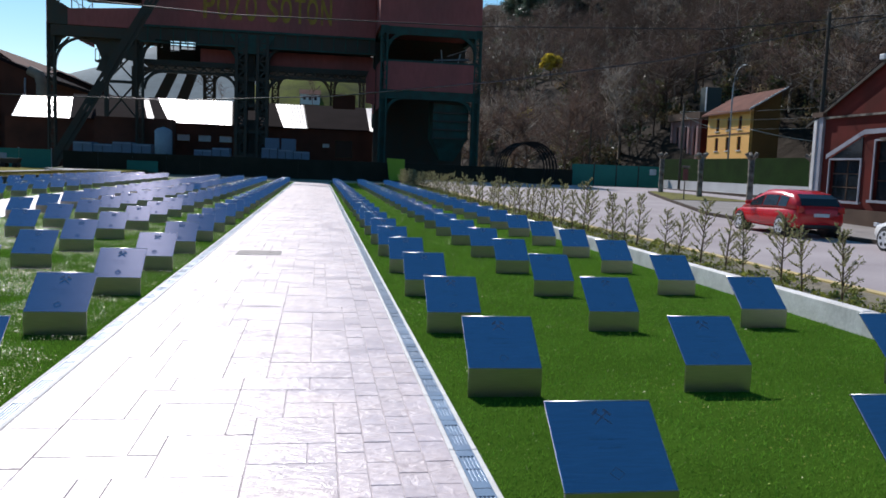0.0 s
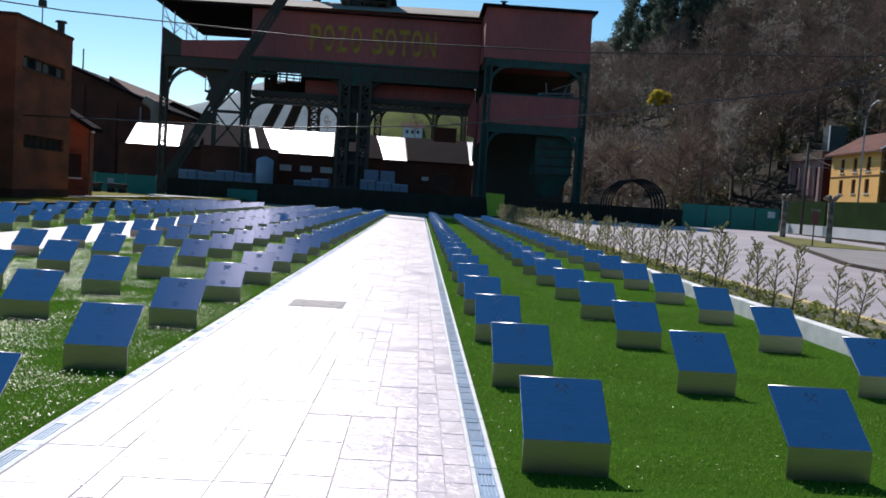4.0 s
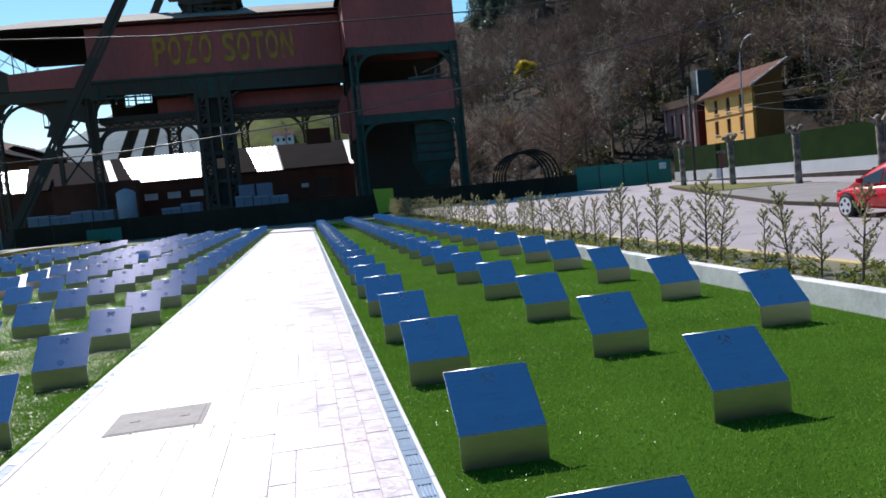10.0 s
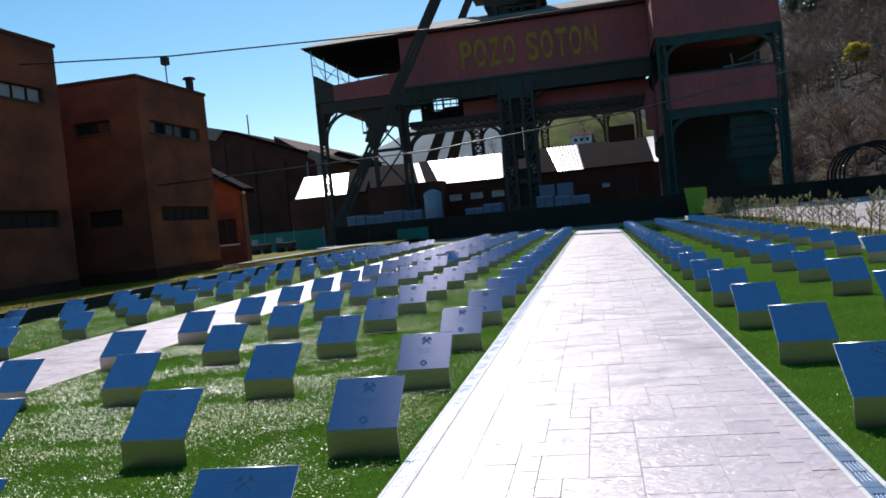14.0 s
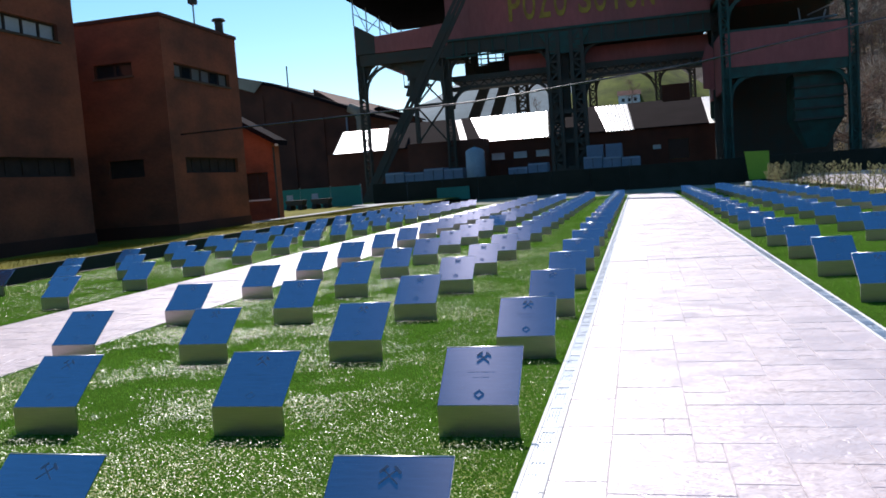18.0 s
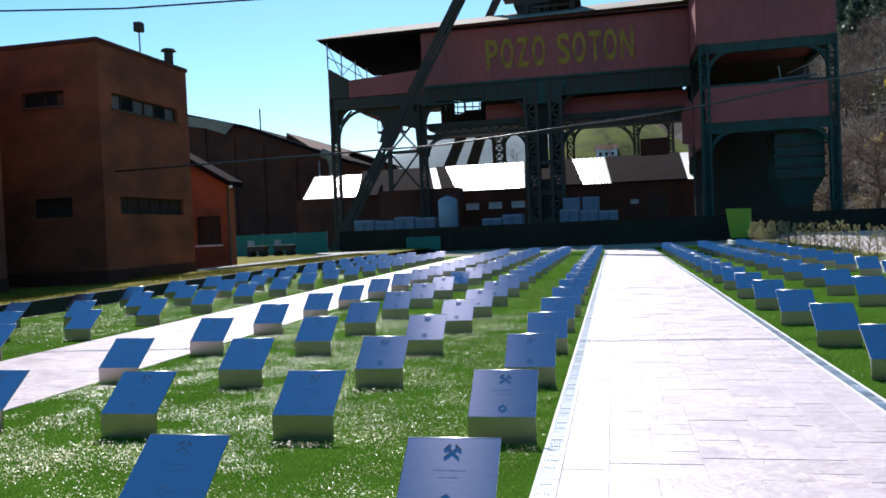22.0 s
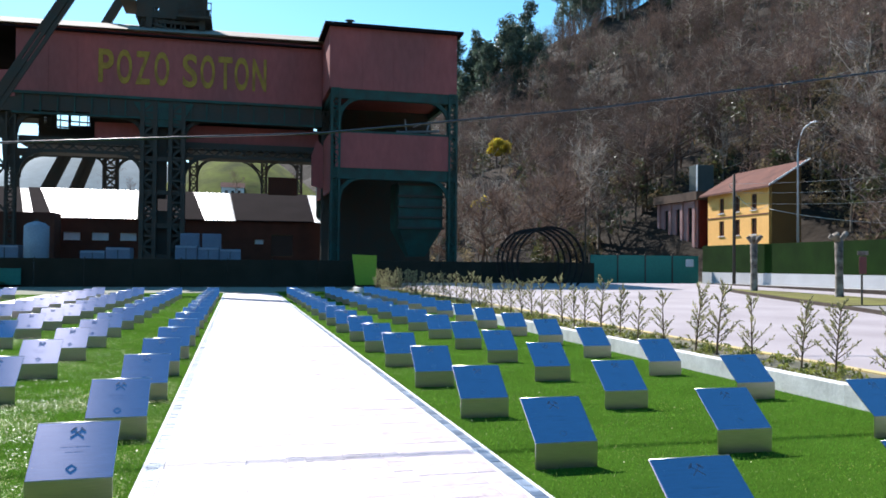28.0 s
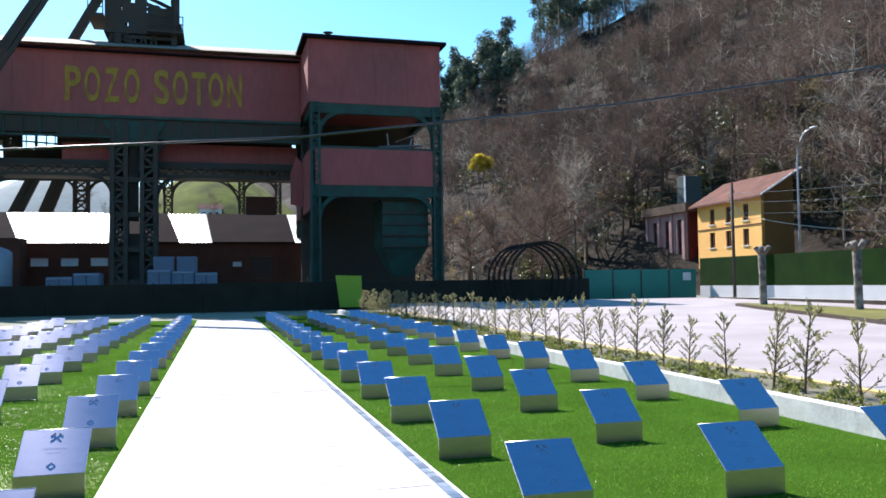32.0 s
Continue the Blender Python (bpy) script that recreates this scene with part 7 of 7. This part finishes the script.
        part("headlight", rounded(Shape().prism([(s * 0.40, 0.60), (s * 0.74, 0.64), (s * 0.74, 0.76), (s * 0.5, 0.70)], "y", 1.95, 2.09), 0.02), M["clearlamp"], r, "clear headlight")
    rw = Shape()
    for y, w, z in ((-2.075, 0.66, 1.02), (-1.915, 0.63, 1.235), (-1.66, 0.57, 1.365)):
        rw.v += [(-w, y, z), (w, y, z), (-w, y + 0.03, z - 0.02), (w, y + 0.03, z - 0.02)]
    for o in (0, 4):
        rw.f += [(o, o + 1, o + 5, o + 4), (o + 2, o + 6, o + 7, o + 3), (o, o + 4, o + 6, o + 2), (o + 1, o + 3, o + 7, o + 5)]
    rw.f += [(0, 2, 3, 1), (8, 9, 11, 10)]
    part("rear_window", rw, M["pane"], r)
    ws = [(-0.64, 1.24, 0.97), (0.64, 1.24, 0.97), (0.58, 0.62, 1.31), (-0.58, 0.62, 1.31)]
    part("windscreen", Shape().add(ws + [(x, y - 0.02, z - 0.02) for x, y, z in ws], [(0, 1, 2, 3), (7, 6, 5, 4), (0, 1, 5, 4), (1, 2, 6, 5), (2, 3, 7, 6), (3, 0, 4, 7)]), M["pane"], r)
    part("number_plate", Shape().box(-0.26, 0.26, -2.15, -2.12, 0.66, 0.77), M["tankwhite"], r, "pale number plate")
    part("rear_bumper", rounded(Shape().box(-0.66, 0.66, -2.15, -2.0, 0.30, 0.42), 0.04), M["blackplastic"], r)
    return r


car("bright red hatchback parked by the kerb", M["redcar"], (16.05, 25.2, road_z(25.2))).scale = (1, 0.96, 1.0)
car("white hatchback parked by the kerb", M["whitecar"], (16.6, 18.4, road_z(18.4)))


# ---- windows and sheet ribs on the pithead ----
for k in range(12):
    part("panel_rib", Shape().box(-18.0 + k * 2.2 - 0.05, -18.0 + k * 2.2 + 0.05, FY - 0.03, FY - 0.002, 15.4, 20.7), M["panel"], hall)
for k in range(5):
    part("panel_rib", Shape().box(6.6 + k * 2.6 - 0.05, 6.6 + k * 2.6 + 0.05, TY - 0.03, TY - 0.002, 15.95, 20.9), M["panel"], hall)
part("banner", Shape().prism([(5.4, 8.2), (6.4, 8.0), (6.4, 11.6), (5.9, 12.2), (5.4, 10.8)], "y", FY - 1.5, FY - 1.46), M["panel"], hall, "hanging red sheet")

# ---- drain channels ----
for side, x0 in (("west", PATH_L), ("east", PATH_R - 0.15)):
    dr = tagged(new("drain_%s" % side), "pale concrete drain channel with slotted metal grates", "drain", kind="structure")
    part("channel", Shape().box(x0 + 0.001, x0 + 0.149, START, END + 3, -0.3, -0.03), M["channel"], dr)
    for a, b in ((x0, x0 + 0.028), (x0 + 0.122, x0 + 0.15)):
        y, k = START, 0
        em = Shape().chamfer(0, b - a, 0.002, 0.998, -0.2, 0.004, 0.004).mesh("edge_block", M["kerb"])
        while y < END + 3:
            part("edge_block", em, None, dr, at=(a, y, 0))
            y += 1.0
    # cast cover: solid ends, a sunk bed with three ribs along it
    gm = Shape().box(0.004, 0.088, 0.003, 0.497, -0.03, -0.005)
    for a, b in ((0.0, 0.010), (0.082, 0.092)):
        gm.box(a, b, 0.003, 0.497, -0.02, 0.001)
    gm.box(0.0105, 0.0815, 0.004, 0.085, -0.02, 0.0005)
    gm.box(0.0105, 0.0815, 0.415, 0.496, -0.02, 0.0005)
    for a in (0.024, 0.043, 0.062):
        gm.box(a, a + 0.006, 0.0855, 0.4145, -0.02, 0.0)
    gm.box(0.0105, 0.0815, 0.246, 0.254, -0.02, -0.001)
    gmesh = gm.mesh("grate", M["grate"])
    for k in range(int((END + 3 - START) / 0.5)):
        part("grate", gmesh, None, dr, at=(x0 + 0.029, START + k * 0.5, 0.0))

# ---- stamped slabs of the paths ----
def lay_slabs(owner, x0, nx, y0, ny, unit, near, seed, joint=0.0042):
    """Random ashlar of slabs on a grid; those in the near stretch are parts, the rest one part."""
    rr = random.Random(seed)
    sizes = [(4, 2), (4, 2), (3, 2), (3, 2), (2, 2), (2, 3), (3, 3), (3, 3), (2, 4), (4, 3), (4, 3), (3, 4)]
    used = [[False] * nx for _ in range(ny)]
    meshes, rest = {}, Shape()
    for j in range(ny):
        for i in range(nx):
            if used[j][i]:
                continue
            rr.shuffle(sizes)
            for w, h in sizes + [(2, 1), (1, 2), (1, 1)]:
                if i + w <= nx and j + h <= ny and not any(used[j + b][i + a] for a in range(w) for b in range(h)):
                    break
            for a in range(w):
                for b in range(h):
                    used[j + b][i + a] = True
            ya = y0 + j * unit
            lift = rr.uniform(-0.0015, 0.0015)
            if near[0] < ya < near[1]:
                if (w, h) not in meshes:
                    meshes[w, h] = Shape().chamfer(joint / 2, w * unit - joint / 2, joint / 2, h * unit - joint / 2, -0.02, 0.0, 0.0026).mesh("slab", M["slab"])
                part("slab", meshes[w, h], None, owner, at=(x0 + i * unit, ya, lift))
            else:
                rest.chamfer(x0 + i * unit + joint / 2, x0 + (i + w) * unit - joint / 2, ya + joint / 2, ya + h * unit - joint / 2, -0.02, lift, 0.0026)
    ob = part("slabs", rest, M["slab_far"], owner, fix=False)
    ob["kind"] = "stuff"


lay_slabs(path_2, -9.02, 16, START, 416, 2.54 / 16, (0, 0), 5)
lay_slabs(path_1, PATH_L + 0.15, 16, START, 470, (PATH_R - PATH_L - 0.30) / 16, (2.6, 25.4), 3)
